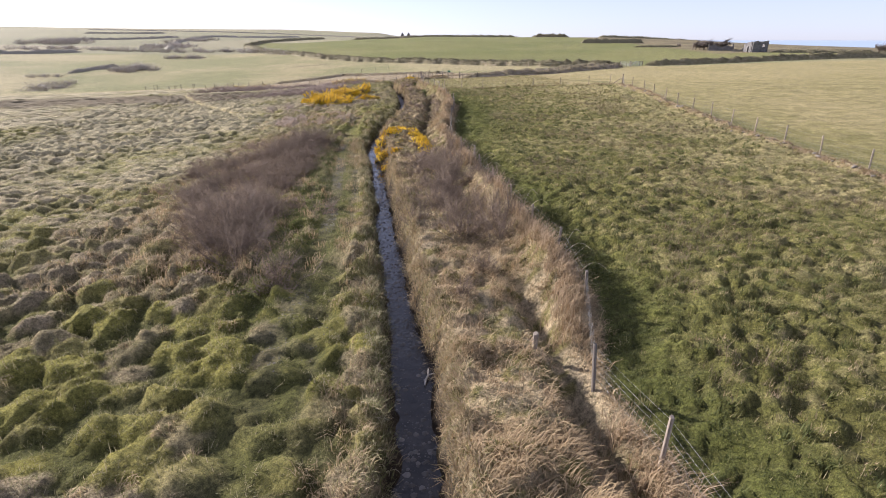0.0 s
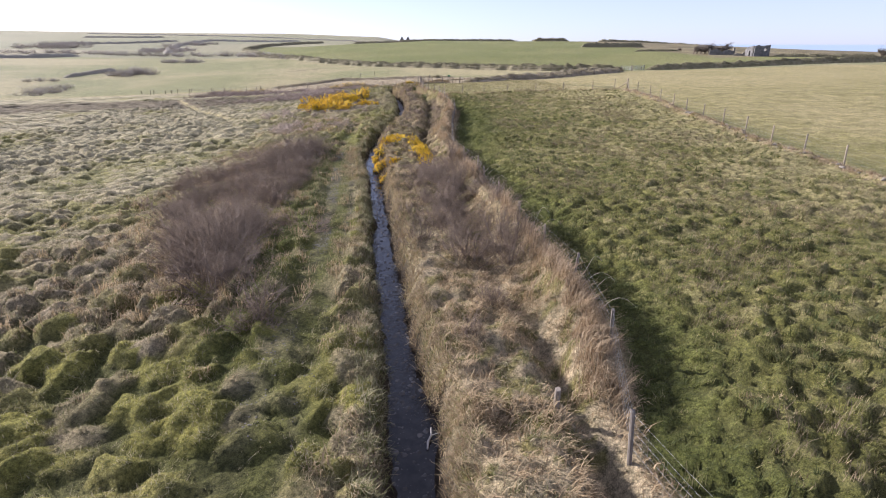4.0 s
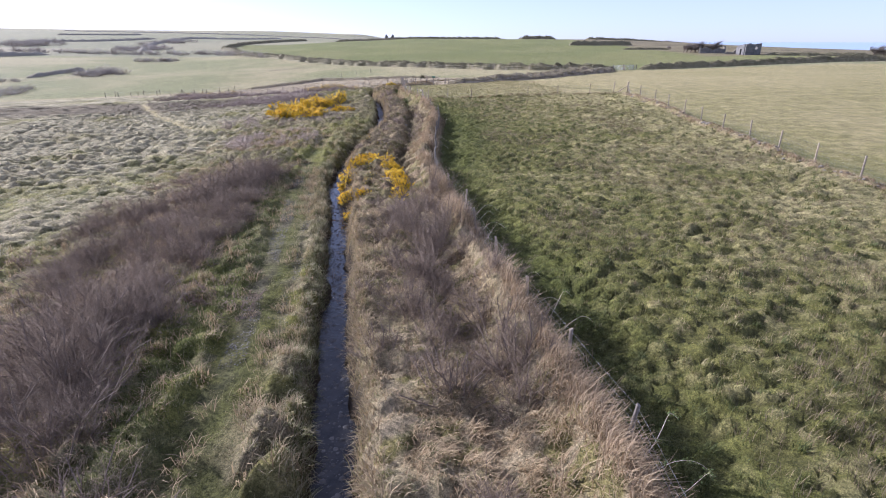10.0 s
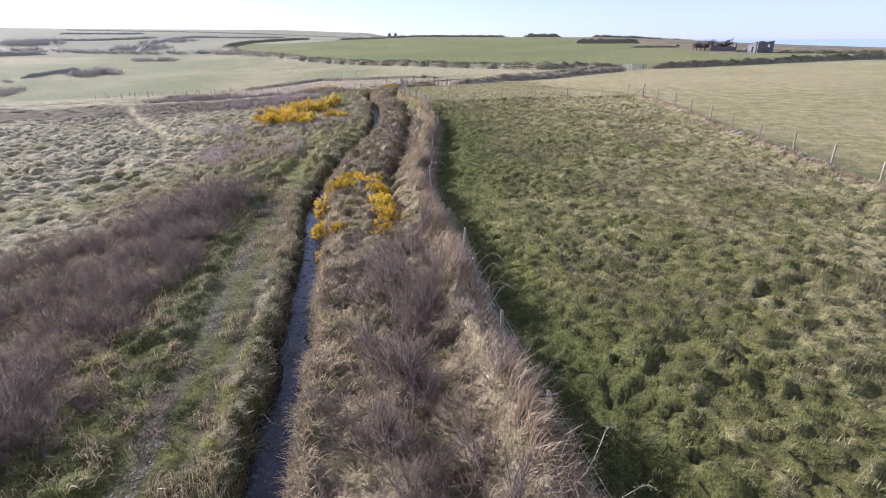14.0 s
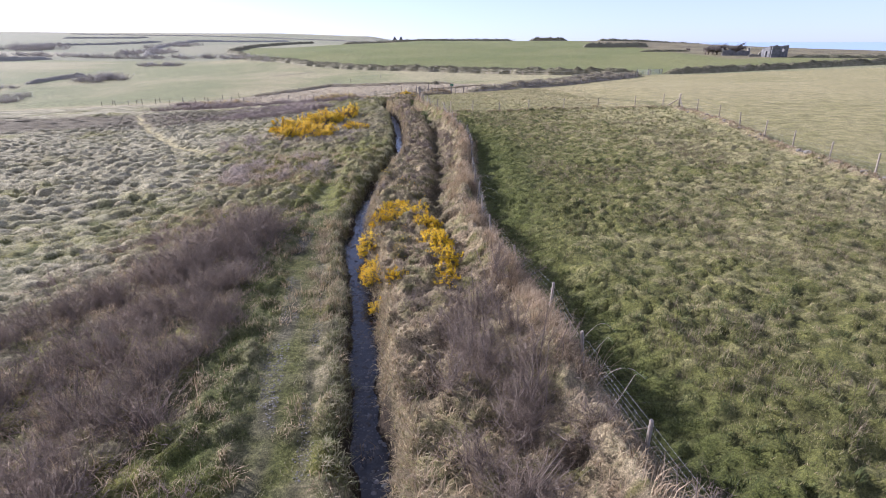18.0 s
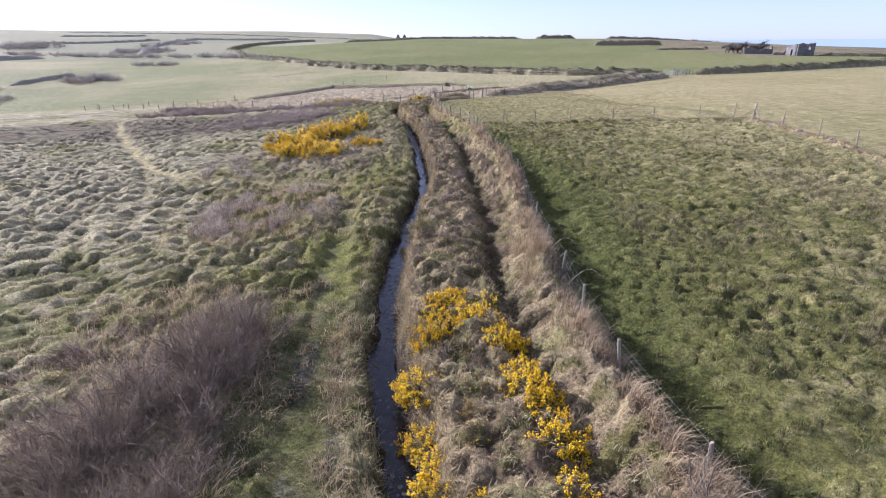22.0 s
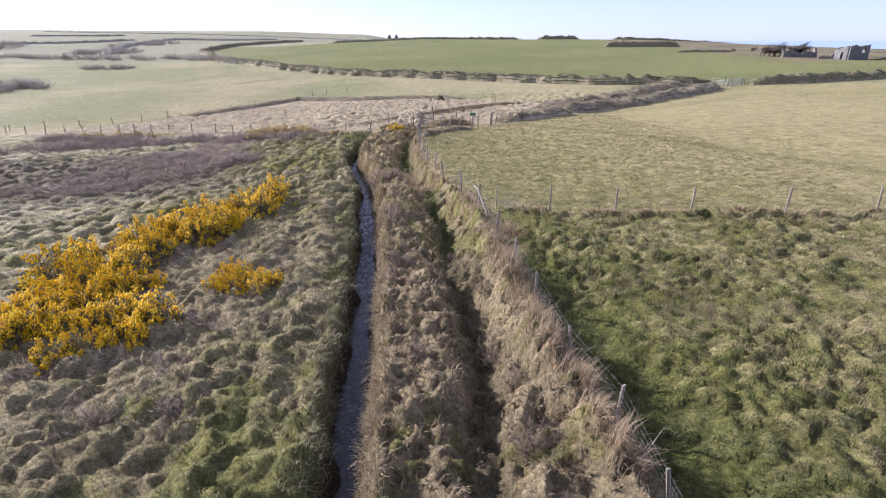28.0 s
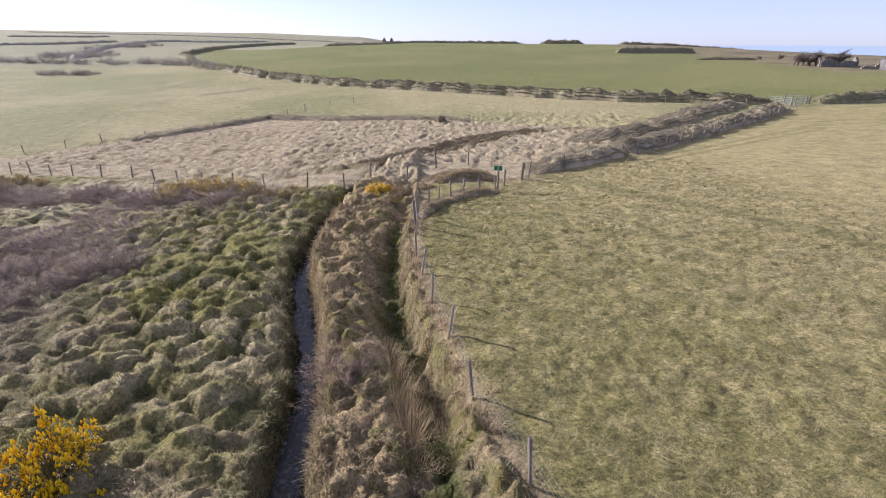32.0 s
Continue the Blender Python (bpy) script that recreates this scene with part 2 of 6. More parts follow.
def relief(x, y):
    """Tussocks and small unevenness."""
    xs, xf = stream_x(y), fence_x(y)
    track = (1 - sstep(np.interp(y, (36, 46), (0.6, 0.3)), np.interp(y, (36, 46), (1.1, 0.75)), np.abs(x - np.interp(y, TRACK_Y, TRACK_X)))) * (1 - sstep(52, 60, y)) * (0.4 + 0.6 * sstep(11, 17, y))
    side = sstep(0.1, 0.6, xs - x - 0.35)
    wob_x, wob_y = wobble(x, y)
    big = mounds(wob_x / 1.08, wob_y / 0.7, 1) * 0.8 + mounds(wob_x / 0.45, wob_y / 0.4, 2) * 0.22
    start = 1 - sstep(16, 28, y)
    big = big * (1 - start) + start * (mounds(wob_x / 1.05, wob_y / 0.85, 6) * 1.15 + 0.2 * mounds(wob_x / 0.5, wob_y / 0.45, 2))
    small = mounds(wob_x / 0.46, wob_y / 0.28, 4)
    lumps = 0.085 * lattice(x * 2.9, y * 2.9, 36) + 0.05 * lattice(x * 6.1, y * 5.2, 37)
    rough = lattice(x / 5.5, y / 5.5, 5) * 0.35 + 0.75
    soft = sstep(56, 62, y) * (1 - sstep(82, 88, y)) * sstep(-16, -12, x)
    big = big * (1 - 0.5 * soft) + soft * (0.35 * small + 0.3 * lattice(x / 1.1, y / 1.4, 28))
    left = side * (1 - 0.85 * track) * (1 - 0.9 * np.exp(-(footpath(x, y) / 0.6) ** 2)) * (rough * big * np.interp(y, (36, 44), (0.6, 0.76)) + lumps * sstep(0.0, 0.3, big)) * (1 - sstep(108, 118, y))
    mid = sstep(0.2, 0.8, x - xs) * (1 - sstep(-0.5, -0.1, x - xf)) * (1 - 0.5 * start) * (big * np.interp(y, (40, 48), (0.42, 0.55)) + small * 0.18 + lumps + 0.16 * lattice(x / 1.3, y / 1.6, 20))
    inner = sstep(0.3, 1.0, x - xf) * (1 - sstep(-0.3, 0.3, y - 79.3 + 0.22 * (x - 2))) * (1 - sstep(23, 25, x - 0.07 * (y - 40)))
    right = inner * ((small * 0.23 + 0.05 * mounds(wob_x / 0.8, wob_y / 0.6, 7)) * (0.85 + 0.45 * lattice(x / 3, y / 3, 13)) + 0.07 * lattice(x * 0.8, y * 0.8, 8))
    row = np.exp(-((y - np.interp(x, (2, 7, 14, 22, 26), (79.2, 78.3, 76.6, 75, 73.3)) + 0.3) / 0.4) ** 2) * sstep(1.5, 3, x) * (1 - sstep(25, 27, x))
    right = right + row * (0.05 + 0.14 * small)
    graze = sstep(-0.3, 0.3, y - 79.3 + 0.22 * (x - 2)) * sstep(0.4, 1.5, x - xf) * (1 - sstep(110, 122, y)) * (1 - sstep(24, 34, x))
    right = right + graze * 0.075 * mounds(wob_x / 0.36, wob_y / 0.34, 42) * (0.8 + 0.5 * lattice(x / 2.1, y / 2.1, 43))
    steps = 0.018 * lattice(x * 0.45, (y + 0.12 * x) * 1.7, 26) * sstep(76, 80, y + 0.2 * x) * sstep(0.5, 2, x - xf) * (1 - sstep(118, 130, y))
    wall_foot = np.interp(y, FIELD_Y, FIELD_X) - 0.35
    right = right + 0.24 * np.exp(-((x - wall_foot) / 0.38) ** 2) * (0.75 + 0.5 * lattice(y / 1.3, y * 0, 41)) * sstep(10, 16, y) * (1 - sstep(72.5, 74, y))
    lawn = 0.035 * lattice(x * 3.2, y * 3.2, 9) + 0.05 * lattice(x / 4, y / 4, 10)
    marsh = sstep(116, 120, y) * (1 - sstep(150, 165, y)) * (1 - sstep(12, 24, x - 0.5 * (y - 118))) * (big * 0.15 + 0.36 * mounds(wob_x / 1.0, wob_y / 0.85, 27))
    return left + mid + right + steps + lawn + marsh


# ---- the ground: one sheet to the horizon ----
def spread(start, stop, first, grow, top=1e9):
    out, v, d = [], start, first
    way = 1 if stop > start else -1
    while (stop - v) * way > 0:
        v += way * d
        d = min(d * grow, top)
        out.append(v)
    return np.array(out)


gx = np.concatenate([spread(-11, -46, 0.1, 1.016, 0.26)[::-1], np.arange(-11, 8.01, 0.1), spread(8, 27, 0.1, 1.016, 0.24)])
gx = np.concatenate([spread(gx[0], -140, 0.26, 1.08)[::-1], gx, spread(gx[-1], 170, 0.24, 1.08)])
gx = np.concatenate([spread(gx[0], -3500, 6, 1.25)[::-1], gx, spread(gx[-1], 3500, 6, 1.25)])
gy = np.concatenate([np.arange(-30, 4, 0.8), np.arange(4, 110, 0.14), spread(110, 165, 0.14, 1.03, 0.5), spread(165, 330, 0.5, 1.05)])
gy = np.concatenate([gy, spread(gy[-1], 4800, 5, 1.15)])
X, Y = np.meshgrid(gx, gy)
Z = land_z(X, Y)
n_x, n_y = len(gx), len(gy)
idx = np.arange(n_x * n_y).reshape(n_y, n_x)
quads = np.stack([idx[:-1, :-1], idx[:-1, 1:], idx[1:, 1:], idx[1:, :-1]], -1).reshape(-1, 4)
ground_mesh = smooth(mesh_of("ground", np.stack([X, Y, Z], -1).reshape(-1, 3), quads))


def mix(a, b, f):
    return a + (b - a) * f[..., None]


def cover(x, y):
    """What grows where: base colour of turf, straw, mud and heath, some shade included."""
    xs, xf = stream_x(y), fence_x(y)
    c = lambda *v: np.array(v)
    n1, n2, n3 = lattice(x / 1.3, y / 1.3, 21), lattice(x / 6, y / 6, 22), lattice(x / 0.5, y / 0.5, 23)
    n4 = lattice(x / 22, y / 22, 24)
    moss, straw, turf = c(0.2, 0.19, 0.054), c(0.38, 0.315, 0.22), c(0.225, 0.2, 0.1)
    heath, mud, lush = c(0.23, 0.195, 0.14), c(0.05, 0.038, 0.028), c(0.138, 0.137, 0.045)
    # rough moor: bleached crowns, dark green gaps with the shade between tussocks painted in
    wx, wy = wobble(x, y)
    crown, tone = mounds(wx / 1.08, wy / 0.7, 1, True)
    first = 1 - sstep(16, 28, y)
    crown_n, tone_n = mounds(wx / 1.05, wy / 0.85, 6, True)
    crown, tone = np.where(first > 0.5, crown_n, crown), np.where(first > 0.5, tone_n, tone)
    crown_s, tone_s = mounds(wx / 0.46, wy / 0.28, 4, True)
    col = mix(np.broadcast_to(turf, x.shape + (3,)), straw, sstep(-0.2, 0.7, n1 * 0.6 + n2 * 0.5 + n3 * 0.3 + 0.1))
    col = mix(col, moss, sstep(0.0, 0.7, -n2 + 0.6 * n1 + 0.08 - 0.002 * y + 0.5 * sstep(38, 43, y) * (1 - sstep(53, 58, y)) * sstep(-19, -13, x) + (0.45 + 0.4 * sstep(80, 88, y)) * sstep(58, 70, y) * sstep(-20, -12, x)) * (1 - 0.35 * sstep(56, 66, y) * (1 - sstep(80, 88, y))))
    below = sstep(57, 63, y) * (1 - sstep(82, 88, y)) * sstep(-17, -13, x)
    col = mix(col, c(0.355, 0.3, 0.205), sstep(0.55, 0.75, tone + 0.25 * n2) * sstep(0.1, 0.45, crown) * 0.75)
    col = mix(col, c(0.26, 0.213, 0.155), first * sstep(0.4, 0.62, tone + 0.05 * (-4.5 - x) + 0.25 * n2) * sstep(0.05, 0.3, crown) * 0.75)
    col = mix(col, moss * 1.1, sstep(0.45, 0.2, tone + 0.2 * n2) * sstep(0.1, 0.45, crown) * 0.6)
    # gaps between tussocks: dark green, deepened in colour as shade
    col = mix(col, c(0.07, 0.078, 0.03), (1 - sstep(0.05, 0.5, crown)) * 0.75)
    col = mix(col, heath, sstep(0.1, 0.7, sstep(-18, -34, x) * 0.7 + n2 * 0.4 - 0.1) * 0.5)
    # farther crests: withered grass, with backlit rims put into the colour
    bleach = np.maximum(sstep(5 + 4 * sstep(55, 65, y), 15 + 4 * sstep(55, 65, y), xs - x), 0.3 * sstep(82, 88, y)) * sstep(18, 45, y) * sstep(-0.9, 0.5, n1 * 0.4 + n2 * 0.5 + n3 * 0.4)
    col = mix(col, c(0.42, 0.385, 0.265), bleach * 0.7 * sstep(0.12, 0.5, crown))
    dark = sstep(86, 92, y) * (1 - sstep(103, 110, y)) * sstep(-12, -18, x + 0.5 * (y - 92))
    col = mix(col, heath * 0.8, dark)
    col = mix(col, mix(np.broadcast_to(c(0.28, 0.235, 0.15), x.shape + (3,)), c(0.19, 0.19, 0.07), sstep(-0.1, 0.4, n1 * 0.6 - n2 * 0.4 + n3 * 0.3)), below * (0.8 - 0.45 * sstep(0.6, 0.85, tone_s)))
    tx = x - np.interp(y, TRACK_Y, TRACK_X) + 0.15 * lattice(y / 2, y * 0, 33)
    tr = (0.7 * np.exp(-((tx - 0.62) / 0.15) ** 2) + np.exp(-((tx + 0.35) / 0.3) ** 4)) * (1 - sstep(46, 56, y))
    # track: ruts and turf coloured darker for the scrub's shade over them
    col = mix(col, c(0.105, 0.11, 0.036), np.exp(-(tx / 0.9) ** 2) * (1 - sstep(46, 56, y)) * 0.8)
    col = mix(col, mix(np.broadcast_to(c(0.13, 0.114, 0.088), x.shape + (3,)), c(0.075, 0.065, 0.046), sstep(-0.2, 0.5, n3)), np.clip(tr, 0, 1) * sstep(-0.7, 0.3, n1 + n3 * 0.6 + 0.1) * (0.85 - 0.45 * (1 - sstep(16, 26, y))))
    # lush strip next to the scrub, with its shade in the colour
    col = mix(col, c(0.105, 0.122, 0.036), np.exp(-((x - np.interp(y, TRACK_Y, TRACK_X) + 1.7) / 0.9) ** 2) * (1 - sstep(40, 50, y)) * sstep(10, 18, y) * 0.8)
    col = mix(col, c(0.44, 0.375, 0.2), np.exp(-(footpath(x, y) / 0.42) ** 2) * (0.75 + 0.25 * n1))
    col = mix(col, c(0.15, 0.168, 0.045), np.exp(-((x - np.interp(y, TRACK_Y, TRACK_X) + 0.2) / 0.8) ** 2) * sstep(40, 46, y) * (1 - sstep(58, 66, y)) * sstep(-0.7, 0.2, n1 + 0.4 * n3) * 0.4)
    col = mix(col, c(0.205, 0.205, 0.056), sstep(39, 43, y) * (1 - sstep(56, 60, y)) * sstep(-16, -11, x) * sstep(-0.5, 0.4, n1 + 0.5 * n3) * sstep(0.05, 0.4, crown) * 0.6)
    # bank between stream and fence
    ridge = sstep(-1.2, -0.5, x - xf) * 0.8
    hump = mix(np.broadcast_to(c(0.33, 0.262, 0.168), x.shape + (3,)), turf, sstep(-0.2, 0.6, n1 + n2 * 0.5))
    hump = mix(hump, c(0.175, 0.13, 0.09), sstep(0.2, 0.8, -n1 + n3 * 0.4))
    # bank's side towards the sun coloured lighter, as if lit
    hump = mix(hump, c(0.42, 0.33, 0.205), np.exp(-((x - xs - 0.8) / 0.5) ** 2) * sstep(24, 30, y) * 0.75)
    olive = sstep(0.42, 0.2, tone_s + 0.25 * n1 + 0.2 * sstep(16, 20, y) * (1 - sstep(72, 78, y))) * 0.85
    sere = mix(np.broadcast_to(straw, x.shape + (3,)), c(0.29, 0.232, 0.15), sstep(34, 46, y))
    col = mix(col, mix(hump, sere, np.clip(ridge + sstep(0.1, 0.7, n2) * 0.6 + sstep(52, 64, y) * 0.75 + sstep(24, 14, y) * 0.8, 0, 1)), sstep(0.3, 0.6, x - xs))
    last = sstep(80, 86, y)
    # last stretch: the sunlit tan of the stream slope painted on
    col = mix(col, c(0.38, 0.295, 0.18), last * sstep(0.3, 0.6, x - xs) * (1 - sstep(-0.9, -0.3, x - np.interp(y, DITCH_Y, DITCH_X))) * 0.8)
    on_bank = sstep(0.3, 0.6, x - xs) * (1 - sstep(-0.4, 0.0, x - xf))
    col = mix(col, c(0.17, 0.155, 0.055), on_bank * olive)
    # creases between the bank's tufts painted darker, as shade
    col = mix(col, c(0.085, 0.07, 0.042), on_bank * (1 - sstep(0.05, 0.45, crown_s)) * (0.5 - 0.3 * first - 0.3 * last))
    # ditch: brown, then green growth, darkened for the shade in the hollow
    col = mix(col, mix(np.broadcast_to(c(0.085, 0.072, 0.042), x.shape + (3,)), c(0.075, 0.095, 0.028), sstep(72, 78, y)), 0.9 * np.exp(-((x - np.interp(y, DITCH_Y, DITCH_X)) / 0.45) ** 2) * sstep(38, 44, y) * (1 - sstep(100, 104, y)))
    col = mix(col, c(0.165, 0.165, 0.055), on_bank * sstep(71, 76, y) * (1 - sstep(98, 103, y)) * sstep(0.5, 0.9, x - np.interp(y, DITCH_Y, DITCH_X)) * sstep(-0.7, 0.3, n1 + n3) * 0.75)
    # inner field: green with pale tufts
    pale = c(0.325, 0.288, 0.15)
    # lush strip along the fence, the bank's shadow deepened in its colour
    wet = sstep(np.interp(y, (36, 44, 60, 66), (3.2, 4.6, 4.6, 3.2)), 0.8, x - xf + 0.7 * n2) * (1 - sstep(70, 76, y))
    inner = mix(np.broadcast_to(lush, x.shape + (3,)), pale, sstep(-0.25, 0.9, n1 * 0.45 + n3 * 0.35 + n2 * 0.45 + 0.08 * (x - xf - 10.5) - 0.05 + 0.2 * sstep(30, 40, y) * (1 - sstep(44, 52, y)) + 0.4 * sstep(54, 68, y)))
    inner = mix(inner, pale, sstep(0.55, 0.85, tone_s + 0.02 * (x - 10) + 0.2 * n2) * 0.5)
    inner = mix(inner, lush * 1.15, sstep(0.4, 0.15, tone_s) * 0.6)
    inner = mix(inner, c(0.085, 0.1, 0.028), wet * 0.75)
    # shadowed gaps between the field tufts are put into the colour
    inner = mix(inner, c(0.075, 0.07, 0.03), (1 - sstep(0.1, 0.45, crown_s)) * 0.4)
    inner = mix(inner, c(0.3, 0.25, 0.16), np.exp(-((y - np.interp(x, (2, 7, 14, 22, 26), (79.2, 78.3, 76.6, 75, 73.3)) + 0.1) / 0.3) ** 2) * sstep(-0.6, 0.3, n1 + n3) * 0.7)
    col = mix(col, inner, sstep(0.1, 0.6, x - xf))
    # grazed pasture past the cross fence
    past = mix(np.broadcast_to(c(0.212, 0.196, 0.082), x.shape + (3,)), c(0.335, 0.288, 0.156), sstep(-0.4, 0.9, 0.9 * sstep(0, 24, x + 0.4 * (y - 84)) - 0.35 + n1 * 0.1 + n2 * 0.12 + n4 * 0.3 + 0.4 * n3 + 0.05 * lattice(x * 0.45, (y + 0.12 * x) * 1.7, 26)))
    past = mix(past, c(0.15, 0.15, 0.065), 0.7 * np.exp(-((x - np.interp(y, (80, 94.5, 97.7, 101.3, 106.5, 110.7, 115.6), (25, 17.7, 16, 13.8, 11, 8.6, 5.6))) / 0.8) ** 2) * (1 - sstep(113, 117, y)))
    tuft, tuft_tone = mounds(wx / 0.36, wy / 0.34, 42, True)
    # low spots between grazed tufts coloured darker to imitate their shade
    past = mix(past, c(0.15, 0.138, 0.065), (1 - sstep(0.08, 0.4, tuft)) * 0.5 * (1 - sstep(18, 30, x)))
    past = mix(past, c(0.33, 0.285, 0.16), sstep(0.6, 0.85, tuft_tone) * sstep(0.2, 0.5, tuft) * 0.5 * (1 - sstep(18, 30, x)))
    for rut in (0.0, 1.7):
        past = mix(past, c(0.13, 0.125, 0.06), 0.6 * np.exp(-((y - rut - np.interp(x, (12, 17.3, 28.5, 44.3, 60), (112.5, 116.2, 123.6, 133.1, 147))) / 0.3) ** 2) * sstep(12, 17, x) * (1 - sstep(44, 58, x)))
    far_side = np.maximum(sstep(-0.3, 0.3, y - np.interp(x, (2, 7, 14, 22, 26), (79.2, 78.3, 76.6, 75, 73.3))), sstep(-0.3, 0.3, x - np.interp(y, (0, 27, 38, 48, 56, 64, 73, 80), (23, 23.3, 23.5, 23.8, 24.6, 25.4, 25.8, 26))))
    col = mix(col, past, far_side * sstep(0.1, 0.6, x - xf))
    col = mix(col, c(0.2, 0.155, 0.11), np.exp(-((x - 5.2) / 2.0) ** 2 - ((y - 111.5) / 1.2) ** 2))
    col = mix(col, c(0.3, 0.25, 0.19), 0.8 * np.exp(-((x - 2.6) / 0.55) ** 2 - ((y - 80.5) / 0.6) ** 2))
    foot = np.interp(y, FIELD_Y, FIELD_X) - 0.35
    col = mix(col, c(0.4, 0.335, 0.225), np.exp(-((x - foot) / 0.5) ** 2) * sstep(-0.6, 0.2, n1 + n3 * 0.5) * 0.85 * sstep(8, 14, y) * (1 - sstep(73, 74, y)))
    # marsh and the valley floor
    marsh_line = y > np.interp(x, (-60, -43, -27, -13, -7, -2.5, 1, 3.4, 6.2, 9.6, 15.8, 32.3, 56), (131, 129, 121.8, 114, 112.6, 110, 110, 111, 112.5, 115.5, 120, 133, 155))
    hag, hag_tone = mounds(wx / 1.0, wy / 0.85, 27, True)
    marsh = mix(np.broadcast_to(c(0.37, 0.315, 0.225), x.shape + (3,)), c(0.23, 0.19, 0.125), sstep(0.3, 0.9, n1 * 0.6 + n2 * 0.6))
    # hollows between marsh tussocks: shading painted as darker brown
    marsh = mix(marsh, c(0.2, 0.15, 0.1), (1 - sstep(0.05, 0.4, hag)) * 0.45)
    band = y - np.interp(x, (-14, -10.3, -6.8, -3.9, 0.4, 5.2, 13), (119.5, 119.1, 119.8, 121.4, 127.4, 134.2, 140.1))
    marsh = mix(marsh, c(0.15, 0.125, 0.07), np.exp(-(band / 1.4) ** 2) * sstep(-13, -8, x) * (0.75 + 0.25 * n1))
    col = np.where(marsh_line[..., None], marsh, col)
    edge = np.interp(x, (-60, -50, -40, -27, -10, 2, 10, 20, 34, 60), (132, 143, 158, 166, 158, 154, 147, 139, 134, 140)) + 2 * lattice(x / 6, x * 0, 31)
    valley = mix(np.broadcast_to(c(0.215, 0.215, 0.11), x.shape + (3,)), c(0.315, 0.28, 0.165), sstep(-0.6, 0.8, n4 + n2 * 0.4 + 0.3 * sstep(-60, 0, x)))
    col = np.where(((y > edge) & marsh_line)[..., None], valley, col)
    # brown streak: a terrace's shadow painted on the valley floor
    col = mix(col, c(0.2, 0.16, 0.11), sstep(0.1, 0.7, np.exp(-((x + 45) / 7) ** 2 - ((y - 202 - 1.05 * (x + 45)) / 3.5) ** 2) + 0.3 * n1 - 0.15) * 0.8)
    # the bright field on the hill
    hill = (y > np.interp(x, (-110, -81, -45, -17, 17.5, 36, 56, 71, 118, 200), (312, 276, 232, 207.5, 183, 168, 158, 159, 167, 179))) & (x > -70 - 0.35 * (y - 240)) & (y < 430) & ((x < 112) | ((y < 211) & (x < 230)))
    green = mix(np.broadcast_to(c(0.148, 0.16, 0.056), x.shape + (3,)), c(0.18, 0.18, 0.07), sstep(-0.5, 0.8, n4 + 0.3 * n2))
    col = np.where(hill[..., None], green, col)
    patch = lattice(np.floor(x / 140 + 0.3 * np.sin(y / 200)) * 7.3 + 0.5, np.floor(y / 170) * 3.7 + 0.5, 40)
    away = mix(np.broadcast_to(c(0.225, 0.225, 0.145), x.shape + (3,)), c(0.31, 0.28, 0.195), sstep(-0.5, 0.6, patch))
    away = mix(away, mix(np.broadcast_to(c(0.2, 0.17, 0.1), x.shape + (3,)), c(0.12, 0.1, 0.06), sstep(-0.2, 0.5, n2 + n1 * 0.5)), sstep(40, 80, x))
    col = np.where((((y > 285) | ((x > 108) & (y > 205))) & ~hill)[..., None], away, col)
    # wet mud along the water
    d = np.abs(x - xs) - stream_half(y)
    col = mix(col, mud, (1 - sstep(0.05, 0.42, d + 0.12 * n3)) * (1 - sstep(112, 120, y)))
    return np.clip(col, 0, 1)


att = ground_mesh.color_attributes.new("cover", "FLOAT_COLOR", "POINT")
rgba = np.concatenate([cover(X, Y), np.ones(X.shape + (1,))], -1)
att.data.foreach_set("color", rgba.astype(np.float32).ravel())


# ---- materials ----
def material(name, rough=0.8, metal=0.0):
    m = bpy.data.materials.new(name)
    m.use_nodes = True
    b = m.node_tree.nodes["Principled BSDF"]
    b.inputs["Roughness"].default_value, b.inputs["Metallic"].default_value = rough, metal
    return m, m.node_tree, b


def node(nt, kind, **sockets):
    n = nt.nodes.new("ShaderNode" + kind)
    for k, v in sockets.items():
        n.inputs[k.replace("_", " ")].default_value = v
    return n


def noise_of(nt, scale, detail=4.0, rough=0.6, where=None):
    n = node(nt, "TexNoise", Scale=scale, Detail=detail, Roughness=rough)
    if where is None:
        where = nt.nodes.new("ShaderNodeTexCoord").outputs["Object"]
    nt.links.new(where, n.inputs["Vector"])
    return n.outputs["Fac"]


def ramp(nt, fac, *stops):
    r = nt.nodes.new("ShaderNodeValToRGB")
    e = r.color_ramp.elements
    while len(e) < len(stops):
        e.new(0.5)
    for el, (p, col) in zip(e, stops):
        el.position, el.color = p, (*col, 1)
    nt.links.new(fac, r.inputs["Fac"])
    return r.outputs["Color"]


def blend(nt, kind, fac, a, b):
    m = nt.nodes.new("ShaderNodeMix")
    m.data_type, m.blend_type = "RGBA", kind
    for sock, v in ((m.inputs["Factor"], fac), (m.inputs["A"], a), (m.inputs["B"], b)):
        if isinstance(v, bpy.types.NodeSocket):
            nt.links.new(v, sock)
        else:
            sock.default_value = v
    return m.outputs["Result"]


def bump(nt, b, height, strength=0.5, distance=0.02):
    n = node(nt, "Bump", Strength=strength, Distance=distance)
    nt.links.new(height, n.inputs["Height"])
    nt.links.new(n.outputs["Normal"], b.inputs["Normal"])


